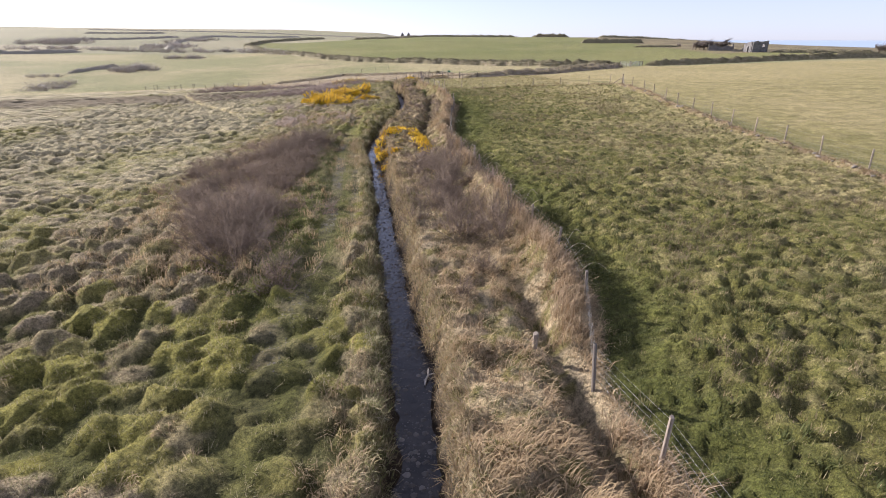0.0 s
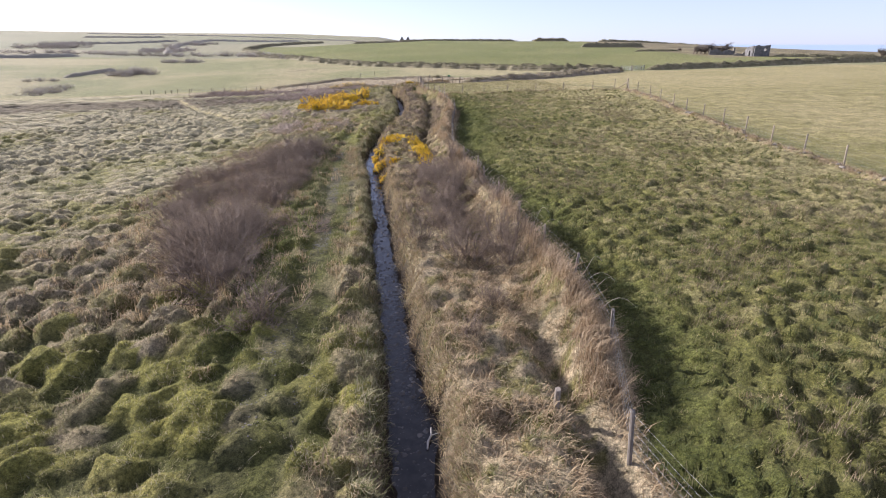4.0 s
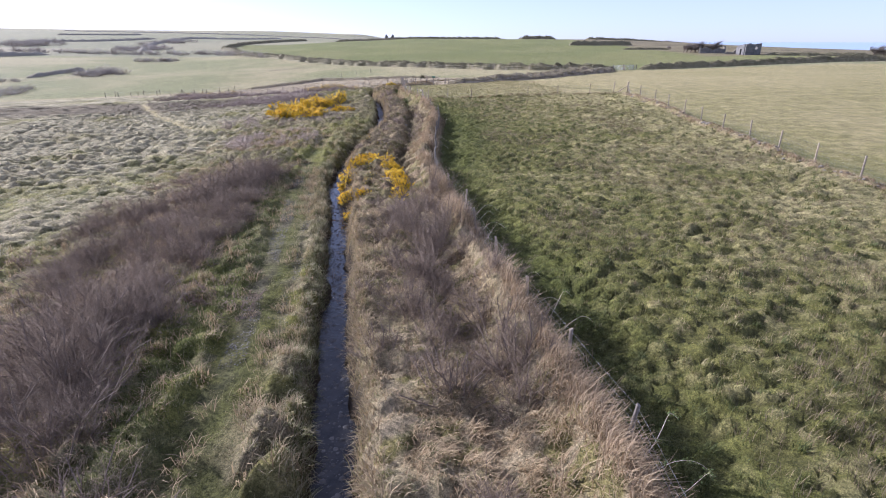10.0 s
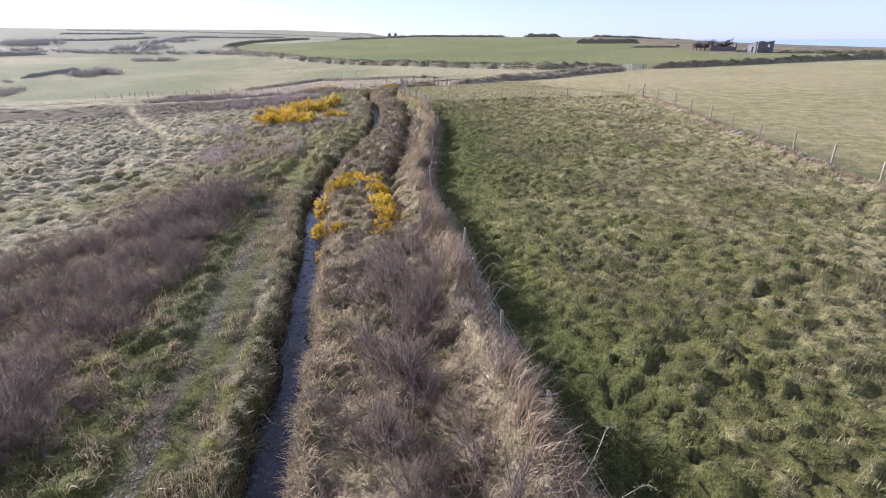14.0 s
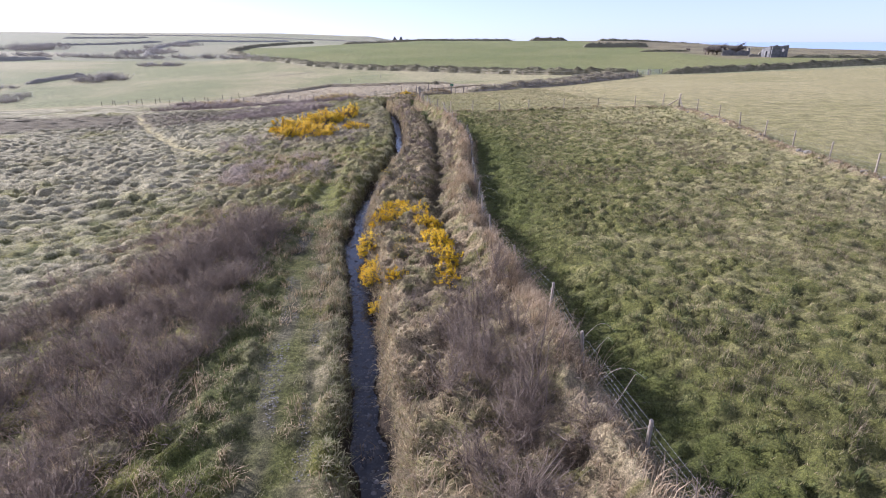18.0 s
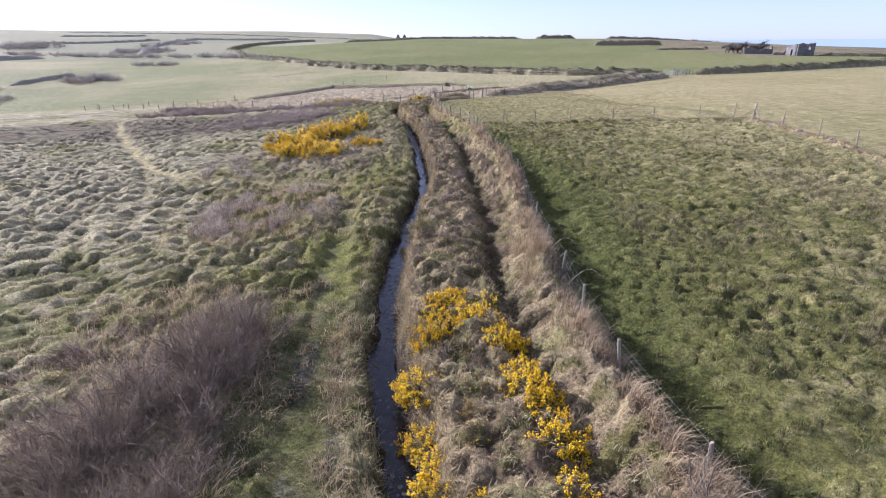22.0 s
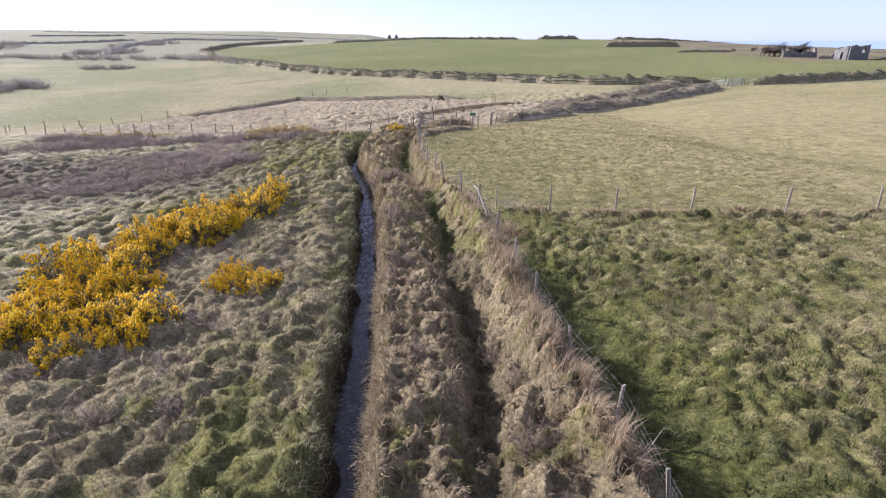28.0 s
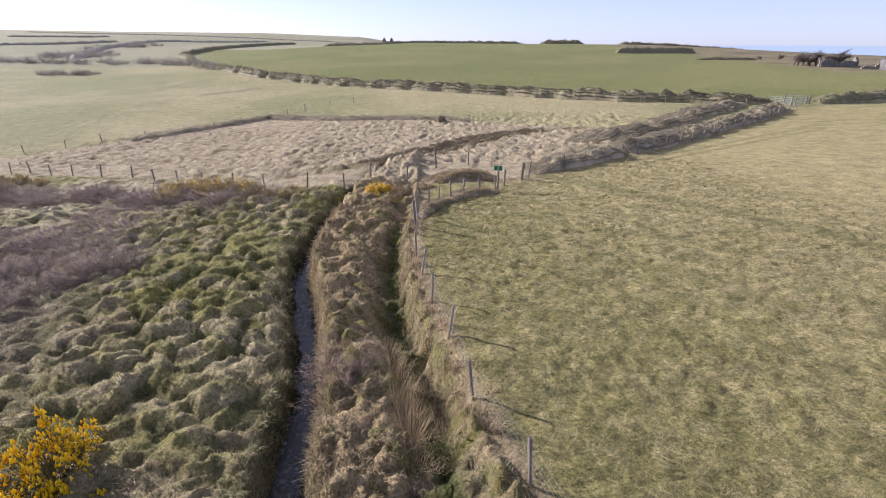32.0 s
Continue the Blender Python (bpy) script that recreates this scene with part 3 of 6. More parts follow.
def speckled(name, stops, scale, rough=0.85, bump_size=0.01, island=False, through_light=0.0):
    """Colour from a ramp over grain and stains; island: each loose piece its own tone."""
    m, nt, b = material(name, rough)
    fac = noise_of(nt, scale, 5)
    if island:
        g = nt.nodes.new("ShaderNodeNewGeometry")
        mm = node(nt, "Math")
        mm.operation = "MULTIPLY_ADD"
        nt.links.new(g.outputs["Random Per Island"], mm.inputs[0])
        mm.inputs[1].default_value = 0.7
        half = node(nt, "Math")
        half.operation = "MULTIPLY"
        nt.links.new(fac, half.inputs[0])
        half.inputs[1].default_value = 0.3
        nt.links.new(half.outputs[0], mm.inputs[2])
        fac = mm.outputs[0]
    col = ramp(nt, fac, *stops)
    nt.links.new(col, b.inputs["Base Color"])
    b.inputs["Specular IOR Level"].default_value = 0.25
    if bump_size:
        bump(nt, b, noise_of(nt, scale * 4, 3), 0.6, bump_size)
    if through_light:
        t = nt.nodes.new("ShaderNodeBsdfTranslucent")
        nt.links.new(col, t.inputs["Color"])
        s = nt.nodes.new("ShaderNodeMixShader")
        s.inputs[0].default_value = through_light
        nt.links.new(b.outputs[0], s.inputs[1])
        nt.links.new(t.outputs[0], s.inputs[2])
        nt.links.new(s.outputs[0], nt.nodes["Material Output"].inputs["Surface"])
    return m


def make_turf():
    m, nt, b = material("turf", 0.9)
    a = nt.nodes.new("ShaderNodeAttribute")
    a.attribute_name = "cover"
    wide = ramp(nt, noise_of(nt, 1.1, 5, 0.65), (0.3, (0.62, 0.64, 0.6)), (0.7, (1.35, 1.32, 1.25)))
    fine = ramp(nt, noise_of(nt, 9.0, 6, 0.75), (0.34, (0.44, 0.46, 0.42)), (0.64, (1.55, 1.5, 1.42)))
    blade = ramp(nt, noise_of(nt, 40.0, 3, 0.7), (0.35, (0.52, 0.52, 0.52)), (0.68, (1.5, 1.5, 1.45)))
    col = blend(nt, "MULTIPLY", 1.0, a.outputs["Color"], fine)
    col = blend(nt, "MULTIPLY", 0.8, col, wide)
    col = blend(nt, "MULTIPLY", 0.8, col, blade)
    nt.links.new(col, b.inputs["Base Color"])
    b.inputs["Specular IOR Level"].default_value = 0.05
    b.inputs["Sheen Weight"].default_value = 0.03
    b.inputs["Sheen Roughness"].default_value = 0.5
    bump(nt, b, noise_of(nt, 14.0, 6, 0.75), 1.0, 0.12)
    return m


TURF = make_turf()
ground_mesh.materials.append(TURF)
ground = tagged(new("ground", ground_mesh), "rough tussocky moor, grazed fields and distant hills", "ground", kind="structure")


def make_water():
    m, nt, b = material("stream_water", 0.05)
    b.inputs["Base Color"].default_value = (0.02, 0.022, 0.02, 1)
    b.inputs["IOR"].default_value = 1.33
    col = ramp(nt, noise_of(nt, 3.0, 4), (0.35, (0.014, 0.014, 0.014)), (0.7, (0.045, 0.042, 0.038)))
    nt.links.new(col, b.inputs["Base Color"])
    riffle = ramp(nt, noise_of(nt, 0.55, 3, 0.6), (0.4, (0.3, 0.3, 0.3)), (0.6, (1, 1, 1)))
    bump(nt, b, blend(nt, "MULTIPLY", 1.0, riffle, noise_of(nt, 9.0, 4, 0.6)), 0.7, 0.03)
    return m


WATER = make_water()


def make_sea():
    m, nt, b = material("sea_water", 0.5)
    # much paler than water: the haze over it is in this colour
    b.inputs["Base Color"].default_value = (0.34, 0.44, 0.55, 1)
    bump(nt, b, noise_of(nt, 0.05, 4), 0.3, 1.0)
    return m


# ---- water ----
sy = np.concatenate([np.arange(-20, 112, 0.25)])
sx, sh = stream_x(sy), stream_half(sy) + 0.2
strip = []
for k in np.linspace(-1, 1, 5):
    strip.append(np.stack([sx + k * sh, sy, water_z(sy)], -1))
strip = np.stack(strip, 1)
si = np.arange(len(sy) * 5).reshape(len(sy), 5)
tagged(part("stream", mesh_of("stream", strip.reshape(-1, 3), np.stack([si[:-1, :-1], si[:-1, 1:], si[1:, 1:], si[1:, :-1]], -1).reshape(-1, 4)), WATER),
       "narrow shallow stream running over pebbles", "stream", kind="structure")
sea_y = np.array([520.0, 1500, 3000, 6000])
sea_v = [(x, y, -36.0 + 0.012 * (y - 520)) for y in sea_y for x in (-1500, 0, 2500, 7500)]
tagged(part("sea", mesh_of("sea", sea_v, [(r * 4 + c, r * 4 + c + 1, r * 4 + c + 5, r * 4 + c + 4) for r in range(3) for c in range(3)]), make_sea()),
       "pale blue sea on the horizon", "sea", kind="structure")


# ---- vegetation and timber materials ----
STRAW = speckled("straw", ((0.05, (0.16, 0.107, 0.058)), (0.4, (0.33, 0.245, 0.141)), (0.8, (0.48, 0.367, 0.218)), (1.0, (0.22, 0.19, 0.068))), 6.0, 0.75, 0, True, 0.3)
PALE_STRAW = speckled("pale_straw", ((0.05, (0.27, 0.22, 0.15)), (0.5, (0.41, 0.345, 0.245)), (1.0, (0.53, 0.455, 0.335))), 3.0, 0.75, 0, True, 0.3)
PINK_STRAW = speckled("pinkish_straw", ((0.05, (0.165, 0.112, 0.066)), (0.4, (0.325, 0.238, 0.143)), (0.8, (0.47, 0.36, 0.228)), (1.0, (0.29, 0.24, 0.1))), 3.0, 0.75, 0, True, 0.3)
ASHEN = speckled("ashen_grass", ((0.05, (0.22, 0.205, 0.13)), (0.5, (0.38, 0.35, 0.24)), (1.0, (0.52, 0.47, 0.345))), 3.0, 0.75, 0, True, 0.35)
BROWN = speckled("withered_grass", ((0.05, (0.17, 0.12, 0.068)), (0.35, (0.33, 0.25, 0.148)), (0.65, (0.47, 0.37, 0.22)), (0.85, (0.21, 0.2, 0.072)), (1.0, (0.55, 0.46, 0.31))), 3.0, 0.75, 0, True, 0.3)
MOOR = speckled("moor_grass", ((0.05, (0.09, 0.1, 0.032)), (0.4, (0.175, 0.175, 0.066)), (0.65, (0.31, 0.27, 0.15)), (1.0, (0.47, 0.4, 0.27))), 5.0, 0.75, 0, True, 0.3)
LUSH = speckled("lush_grass", ((0.05, (0.05, 0.063, 0.019)), (0.6, (0.098, 0.115, 0.034)), (0.9, (0.15, 0.148, 0.052)), (1.0, (0.25, 0.22, 0.115))), 4.0, 0.7, 0, True, 0.3)
SWARD = speckled("field_grass", ((0.05, (0.08, 0.09, 0.027)), (0.4, (0.156, 0.157, 0.047)), (0.65, (0.245, 0.216, 0.092)), (1.0, (0.41, 0.35, 0.205))), 4.0, 0.7, 0, True, 0.3)
TWIG = speckled("bare_twigs", ((0.1, (0.13, 0.1, 0.082)), (0.5, (0.25, 0.195, 0.16)), (1.0, (0.38, 0.305, 0.255))), 9.0, 0.8, 0, True)
PINK_TWIG = speckled("bramble_canes", ((0.1, (0.28, 0.215, 0.165)), (0.5, (0.44, 0.355, 0.28)), (1.0, (0.58, 0.485, 0.39))), 9.0, 0.8, 0, True)
STEM = speckled("bark", ((0.3, (0.12, 0.09, 0.07)), (0.7, (0.24, 0.19, 0.15))), 30.0, 0.85, 0.004)
GORSE = speckled("gorse_spines", ((0.05, (0.1, 0.1, 0.04)), (0.6, (0.2, 0.175, 0.08)), (1.0, (0.34, 0.26, 0.13))), 8.0, 0.7, 0, True, 0.15)
FLOWER = speckled("gorse_flower", ((0.05, (0.8, 0.5, 0.006)), (0.6, (0.92, 0.64, 0.012)), (1.0, (0.95, 0.76, 0.05))), 8.0, 0.6, 0, True, 0.3)
LEAF = speckled("bramble_leaf", ((0.05, (0.06, 0.09, 0.03)), (0.6, (0.12, 0.16, 0.05)), (1.0, (0.25, 0.22, 0.1))), 8.0, 0.5, 0, True, 0.25)
SCRUB = speckled("hedge_scrub", ((0.05, (0.07, 0.075, 0.035)), (0.45, (0.16, 0.145, 0.08)), (0.75, (0.27, 0.225, 0.15)), (1.0, (0.4, 0.33, 0.24))), 1.2, 0.9, 0, True)


def make_bank_material():
    m, nt, b = material("grassed_bank", 0.92)
    col = ramp(nt, noise_of(nt, 1.4, 6, 0.65), (0.32, (0.1, 0.085, 0.05)), (0.5, (0.23, 0.19, 0.12)), (0.68, (0.42, 0.345, 0.23)))
    col = blend(nt, "MULTIPLY", 0.8, col, ramp(nt, noise_of(nt, 14, 4, 0.7), (0.3, (0.55, 0.55, 0.55)), (0.7, (1.4, 1.4, 1.35))))
    nt.links.new(col, b.inputs["Base Color"])
    bump(nt, b, noise_of(nt, 9, 5, 0.7), 0.9, 0.08)
    return m


BANK = make_bank_material()
GREEN_BANK = speckled("overgrown_bank", ((0.3, (0.11, 0.105, 0.055)), (0.5, (0.22, 0.195, 0.11)), (0.7, (0.34, 0.285, 0.19))), 0.9, 0.92, 0.08)
PALE_BANK = speckled("bleached_bank", ((0.32, (0.17, 0.14, 0.095)), (0.5, (0.32, 0.265, 0.185)), (0.7, (0.46, 0.385, 0.28))), 0.9, 0.92, 0.05)
OCHRE = speckled("ochre_gorse", ((0.05, (0.2, 0.16, 0.085)), (0.5, (0.38, 0.3, 0.155)), (0.85, (0.52, 0.41, 0.2)), (1.0, (0.66, 0.47, 0.06))), 4.0, 0.75, 0, True, 0.15)
DARK_TWIG = speckled("dark_twigs", ((0.1, (0.09, 0.075, 0.06)), (0.5, (0.17, 0.14, 0.115)), (1.0, (0.27, 0.225, 0.19))), 9.0, 0.85, 0, True)
LANE_GRASS = speckled("bank_top_grass", ((0.05, (0.2, 0.18, 0.115)), (0.5, (0.38, 0.34, 0.225)), (1.0, (0.53, 0.47, 0.33))), 2.0, 0.8, 0, True, 0.3)
RUSH = speckled("brown_rushes", ((0.05, (0.1, 0.08, 0.05)), (0.5, (0.19, 0.15, 0.09)), (1.0, (0.3, 0.24, 0.15))), 3.0, 0.8, 0, True, 0.2)
HEDGE_GREEN = speckled("hedge_leafage", ((0.05, (0.085, 0.085, 0.045)), (0.45, (0.175, 0.162, 0.09)), (0.75, (0.27, 0.235, 0.145)), (1.0, (0.38, 0.315, 0.21))), 1.2, 0.85, 0, True)
WILLOW = speckled("willow_twigs", ((0.1, (0.105, 0.077, 0.055)), (0.5, (0.198, 0.148, 0.107)), (1.0, (0.31, 0.245, 0.182))), 9.0, 0.8, 0, True)
RED_TWIG = speckled("reddish_twigs", ((0.1, (0.125, 0.084, 0.063)), (0.5, (0.24, 0.17, 0.13)), (1.0, (0.37, 0.285, 0.22))), 9.0, 0.8, 0, True)
DUSKY = speckled("dusky_heath", ((0.1, (0.16, 0.122, 0.1)), (0.5, (0.29, 0.228, 0.19)), (1.0, (0.42, 0.345, 0.295))), 9.0, 0.85, 0, True)
# leafless grey, paler than other scrub: distance haze put into the colour
GREY_SCRUB = speckled("hazed_scrub", ((0.05, (0.2, 0.185, 0.14)), (0.5, (0.29, 0.265, 0.205)), (1.0, (0.4, 0.36, 0.29))), 0.6, 0.9, 0, True)


# reflectance raised to stand for the haze over the valley thickets
VALLEY_TWIG = speckled("valley_twigs", ((0.1, (0.3, 0.27, 0.235)), (0.5, (0.46, 0.42, 0.37)), (1.0, (0.6, 0.55, 0.49))), 9.0, 0.85, 0, True, 0.2)


def make_timber(name, dark, light):
    m, nt, b = material(name, 0.85)
    tc = nt.nodes.new("ShaderNodeTexCoord")
    mp = node(nt, "Mapping", Scale=(14, 14, 1.6))
    nt.links.new(tc.outputs["Object"], mp.inputs["Vector"])
    grain = noise_of(nt, 3.0, 6, 0.7, mp.outputs[0])
    info = nt.nodes.new("ShaderNodeObjectInfo")
    col = ramp(nt, grain, (0.3, dark), (0.7, light))
    tone = ramp(nt, info.outputs["Random"], (0.0, (0.7, 0.7, 0.72)), (1.0, (1.2, 1.15, 1.1)))
    nt.links.new(blend(nt, "MULTIPLY", 1.0, col, tone), b.inputs["Base Color"])
    bump(nt, b, grain, 0.7, 0.006)
    return m


POST = make_timber("weathered_post", (0.13, 0.11, 0.085), (0.36, 0.31, 0.25))
PALE_POST = make_timber("pale_post", (0.2, 0.165, 0.12), (0.47, 0.4, 0.3))
WIRE, _nt, _b = material("galvanised_wire", 0.55, 0.6)
_b.inputs["Base Color"].default_value = (0.33, 0.33, 0.32, 1)
GATE_STEEL = speckled("galvanised_gate", ((0.3, (0.3, 0.31, 0.32)), (0.7, (0.5, 0.51, 0.52))), 4.0, 0.45, 0)
STONE = speckled("field_stone", ((0.25, (0.13, 0.115, 0.09)), (0.55, (0.26, 0.235, 0.19)), (0.8, (0.4, 0.37, 0.31))), 5.0, 0.9, 0.03)
DARK_STONE = speckled("ruin_stone", ((0.3, (0.09, 0.087, 0.085)), (0.55, (0.17, 0.163, 0.155)), (0.8, (0.29, 0.275, 0.26))), 1.6, 0.9, 0.05)
GRAVEL = speckled("track_gravel", ((0.05, (0.09, 0.083, 0.07)), (0.6, (0.155, 0.143, 0.122)), (1.0, (0.28, 0.26, 0.225))), 12.0, 0.9, 0, True)
PEBBLE = speckled("wet_pebbles", ((0.05, (0.04, 0.037, 0.033)), (0.6, (0.085, 0.08, 0.072)), (0.85, (0.15, 0.142, 0.13)), (1.0, (0.3, 0.285, 0.26))), 12.0, 0.35, 0, True)


# ---- shape helpers ----
def tubes(p0, p1, r0, r1, sides=3):
    """Arrays of tapering prisms, one a row."""
    p0, p1 = np.asarray(p0, float), np.asarray(p1, float)
    n = len(p0)
    d = p1 - p0
    d /= np.maximum(np.linalg.norm(d, axis=1, keepdims=True), 1e-6)
    ref = np.where(np.abs(d[:, 2:3]) > 0.9, np.array([[1.0, 0, 0]]), np.array([[0, 0, 1.0]]))
    u = np.cross(d, ref)
    u /= np.maximum(np.linalg.norm(u, axis=1, keepdims=True), 1e-6)
    w = np.cross(d, u)
    a = np.arange(sides) * 2 * math.pi / sides
    ring = np.cos(a)[None, :, None] * u[:, None] + np.sin(a)[None, :, None] * w[:, None]
    r0, r1 = np.broadcast_to(r0, n)[:, None, None], np.broadcast_to(r1, n)[:, None, None]
    v = np.concatenate([p0[:, None] + ring * r0, p1[:, None] + ring * r1], 1)
    k = np.arange(sides)
    q = np.stack([k, (k + 1) % sides, (k + 1) % sides + sides, k + sides], -1)
    f = (np.arange(n)[:, None, None] * 2 * sides + q[None]).reshape(-1, 4)
    return v.reshape(-1, 3), f


def cones(p0, p1, r0):
    """Arrays of thin three-sided spikes that run to a point, one a row."""
    v, _ = tubes(p0, p1, r0, 0.0)
    v = v.reshape(-1, 6, 3)[:, :4].reshape(-1, 3)
    i = np.arange(len(v) // 4)[:, None, None] * 4
    return v, (i + np.array([(0, 1, 3), (1, 2, 3), (2, 0, 3)])).reshape(-1, 3)


def spears(base, ang, length, width, lean):
    """Short grass: one slender triangle a row."""
    n = len(base)
    side = np.stack([-np.sin(ang), np.cos(ang), np.zeros(n)], -1) * (width / 2)[:, None]
    tip = base + np.stack([np.cos(ang) * np.sin(lean), np.sin(ang) * np.sin(lean), np.cos(lean)], -1) * length[:, None]
    return np.stack([base - side, base + side, tip], 1).reshape(-1, 3), [np.arange(n * 3).reshape(-1, 3)]


def blades(base, ang, length, width, lean, droop):
    """Bent, tapering grass blades: base points, heading, length, width, lean and droop, one a row."""
    n = len(base)
    h = np.stack([np.cos(ang), np.sin(ang), np.zeros(n)], -1)
    side = np.stack([-np.sin(ang), np.cos(ang), np.zeros(n)], -1) * (width / 2)[:, None]
    up = np.array([0, 0, 1.0])
    mid = base + h * (length * 0.5 * np.sin(lean))[:, None] + up * (length * 0.5 * np.cos(lean))[:, None]
    l2 = lean + droop
    tip = mid + h * (length * 0.5 * np.sin(l2))[:, None] + up * (length * 0.5 * np.cos(l2))[:, None]
    v = np.stack([base - side, base + side, mid + side * 0.8, mid - side * 0.8, tip], 1).reshape(-1, 3)
    i = np.arange(n)[:, None] * 5
    return v, [i + np.array([[0, 1, 2, 3]]), i + np.array([[3, 2, 4]])]


def grow(name, x, y, count, spread_r, length, width, lean, droop, mat, label, category, sink=0.03, wind=(0.6, -0.5), short=False):
    """A sheet of grass: count blades round each point."""
    n = len(x)
    px = np.repeat(x, count) + rng.normal(0, spread_r, n * count)
    py = np.repeat(y, count) + rng.normal(0, spread_r, n * count)
    base = np.stack([px, py, land_z(px, py) - sink], -1)
    m = len(px)
    ang = np.repeat(rng.uniform(0, 2 * math.pi, n), count) + rng.normal(0, 0.9, m)
    ang = np.arctan2(np.sin(ang) + wind[1], np.cos(ang) + wind[0])
    ln = np.repeat(rng.uniform(0.6, 1.25, n), count) * rng.uniform(length[0], length[1], m)
    if short:
        v, f = spears(base, ang, ln, rng.uniform(width[0], width[1], m), rng.uniform(lean[0], lean[1], m))
    else:
        v, f = blades(base, ang, ln, rng.uniform(width[0], width[1], m), rng.uniform(lean[0], lean[1], m), rng.uniform(droop[0], droop[1], m))
    return tagged(part(name, mesh_of(name, v, f), mat), label, category, kind="stuff")


def scatter(x0, x1, y0, y1, per_m2):
    n = int((x1 - x0) * (y1 - y0) * per_m2)
    return rng.uniform(x0, x1, n), rng.uniform(y0, y1, n)


# ---- grass ----
def crowns(x, y, small=False):
    """Height and tone of the tussock that a point lies on."""
    wx, wy = wobble(x, y)
    if small:
        return mounds(wx / 0.46, wy / 0.28, 4, True)
    a, b = mounds(wx / 1.08, wy / 0.7, 1, True)
    p, q = mounds(wx / 1.05, wy / 0.85, 6, True)
    return np.where(y < 22, p, a), np.where(y < 22, q, b)


def lay_grass():
    # straw on the bank between stream and fence
    x, y = scatter(-8.5, 5, 5, 106, 30)
    d, e = x - stream_x(y), x - fence_x(y)
    gapd = np.abs(x - np.interp(y, DITCH_Y, DITCH_X))
    up, tone = crowns(x, y, True)
    keep = (d > stream_half(y) + 0.12) & (e < 0.45) & (rng.random(len(x)) < np.where(y > 44, 0.04, 0.3) + np.where(y > 44, 0.96, 0.7) * sstep(0.15, 0.75, gapd) * (0.6 + 0.4 * lattice(x / 1.2, y / 1.2, 51))) & (rng.random(len(x)) < 0.3 + 0.7 * sstep(0.1, 0.4, up))
    mossy = keep & (tone + 0.25 * lattice(x / 1.3, y / 1.3, 21) + 0.2 * sstep(16, 20, y) * (1 - sstep(72, 78, y)) < 0.34 + 0.08 * (1 - sstep(30, 36, y))) & (e < -0.35)
    keep = keep & ~mossy
    hump = keep & (e < -0.7) & (y > 17) & (y < 58 + 6 * lattice(x, y, 58)) & (rng.random(len(x)) < 0.5)
    keep = keep & ~hump
    slope = keep & (y > 73) & (y < 101) & (x - np.interp(y, DITCH_Y, DITCH_X) > 0.6) & (rng.random(len(x)) < 0.65)
    keep, mossy = keep & ~slope, mossy | slope
    grow("mossy_tufts", x[mossy], y[mossy], 12, 0.09, (0.1, 0.24), (0.010, 0.022), (0.1, 1.0), (0.4, 1.2), MOOR, "olive green grass tufts among the dead grass", "grass", wind=(0.2, -0.1))
    grow("bank_grass", x[hump], y[hump], 8, 0.1, (0.14, 0.34), (0.012, 0.026), (0.1, 1.0), (0.4, 1.2), BROWN, "grey-brown withered grass on the hump of the bank", "grass", wind=(0.3, -0.2))
    sere = keep & (y > 40) & (rng.random(len(x)) < 0.6)
    keep = keep & ~sere
    grow("sere_grass", x[sere], y[sere], 9, 0.09, (0.15, 0.36), (0.012, 0.026), (0.1, 1.0), (0.4, 1.3), RUSH, "brown sere grass on the sides of the ditch", "grass", wind=(0.3, -0.2))
    grow("dead_grass", x[keep], y[keep], 9, 0.09, (0.15, 0.36), (0.012, 0.026), (0.1, 1.0), (0.4, 1.3), STRAW, "dry straw-coloured dead grass on the stream bank", "grass", wind=(0.3, -0.2))
    # tall pale grass along the fence
    y = rng.uniform(5, 104, 2600)
    x = fence_x(y) - 0.45 + rng.normal(0, 0.32, len(y))
    keep = (lattice(y / 2.2, y * 0, 52) > -0.45) & ((y > 10.8) | (x > fence_x(y) - 0.5)) & (rng.random(len(y)) < np.interp(y, (40, 70, 76, 100), (1.0, 0.6, 0.3, 0.3)))
    grow("tall_dead_grass", x[keep], y[keep], 16, 0.09, (0.35, 0.85), (0.010, 0.02), (0.0, 0.8), (0.3, 1.1), PINK_STRAW, "tall pale dead grass leaning along the wire fence", "grass")
    # moor
    x, y = scatter(-17, -0.3, 5, 112, 40)
    d = stream_x(y) - x
    up, tone = crowns(x, y)
    tr = np.abs(x - np.interp(y, TRACK_Y, TRACK_X)) + 10 * sstep(54, 60, y)
    keep = (d > stream_half(y) + 0.1) & ((tr > 0.95) | ((np.abs(x - np.interp(y, TRACK_Y, TRACK_X) + 0.35) > 0.32) & (rng.random(len(x)) < 0.55)) | (rng.random(len(x)) < 0.08)) & (rng.random(len(x)) < 1.15 - 0.05 * d) & (rng.random(len(x)) < 0.3 + 0.7 * sstep(0.1, 0.4, up))
    grow("moor_grass", x[keep], y[keep], 10, 0.10, (0.09, 0.26), (0.008, 0.02), (0.2, 1.25), (0.3, 1.1), MOOR, "short mossy and bleached grass on tussocks", "grass", short=True)
    x, y = scatter(-10, -3, 13, 46, 26)
    off = x - np.interp(y, TRACK_Y, TRACK_X)
    keep = (off < -0.7) & (off > -2.5 + 0.5 * lattice(x / 1.5, y / 1.5, 69)) & (lattice(x / 1.2, y / 1.6, 70) > -0.5)
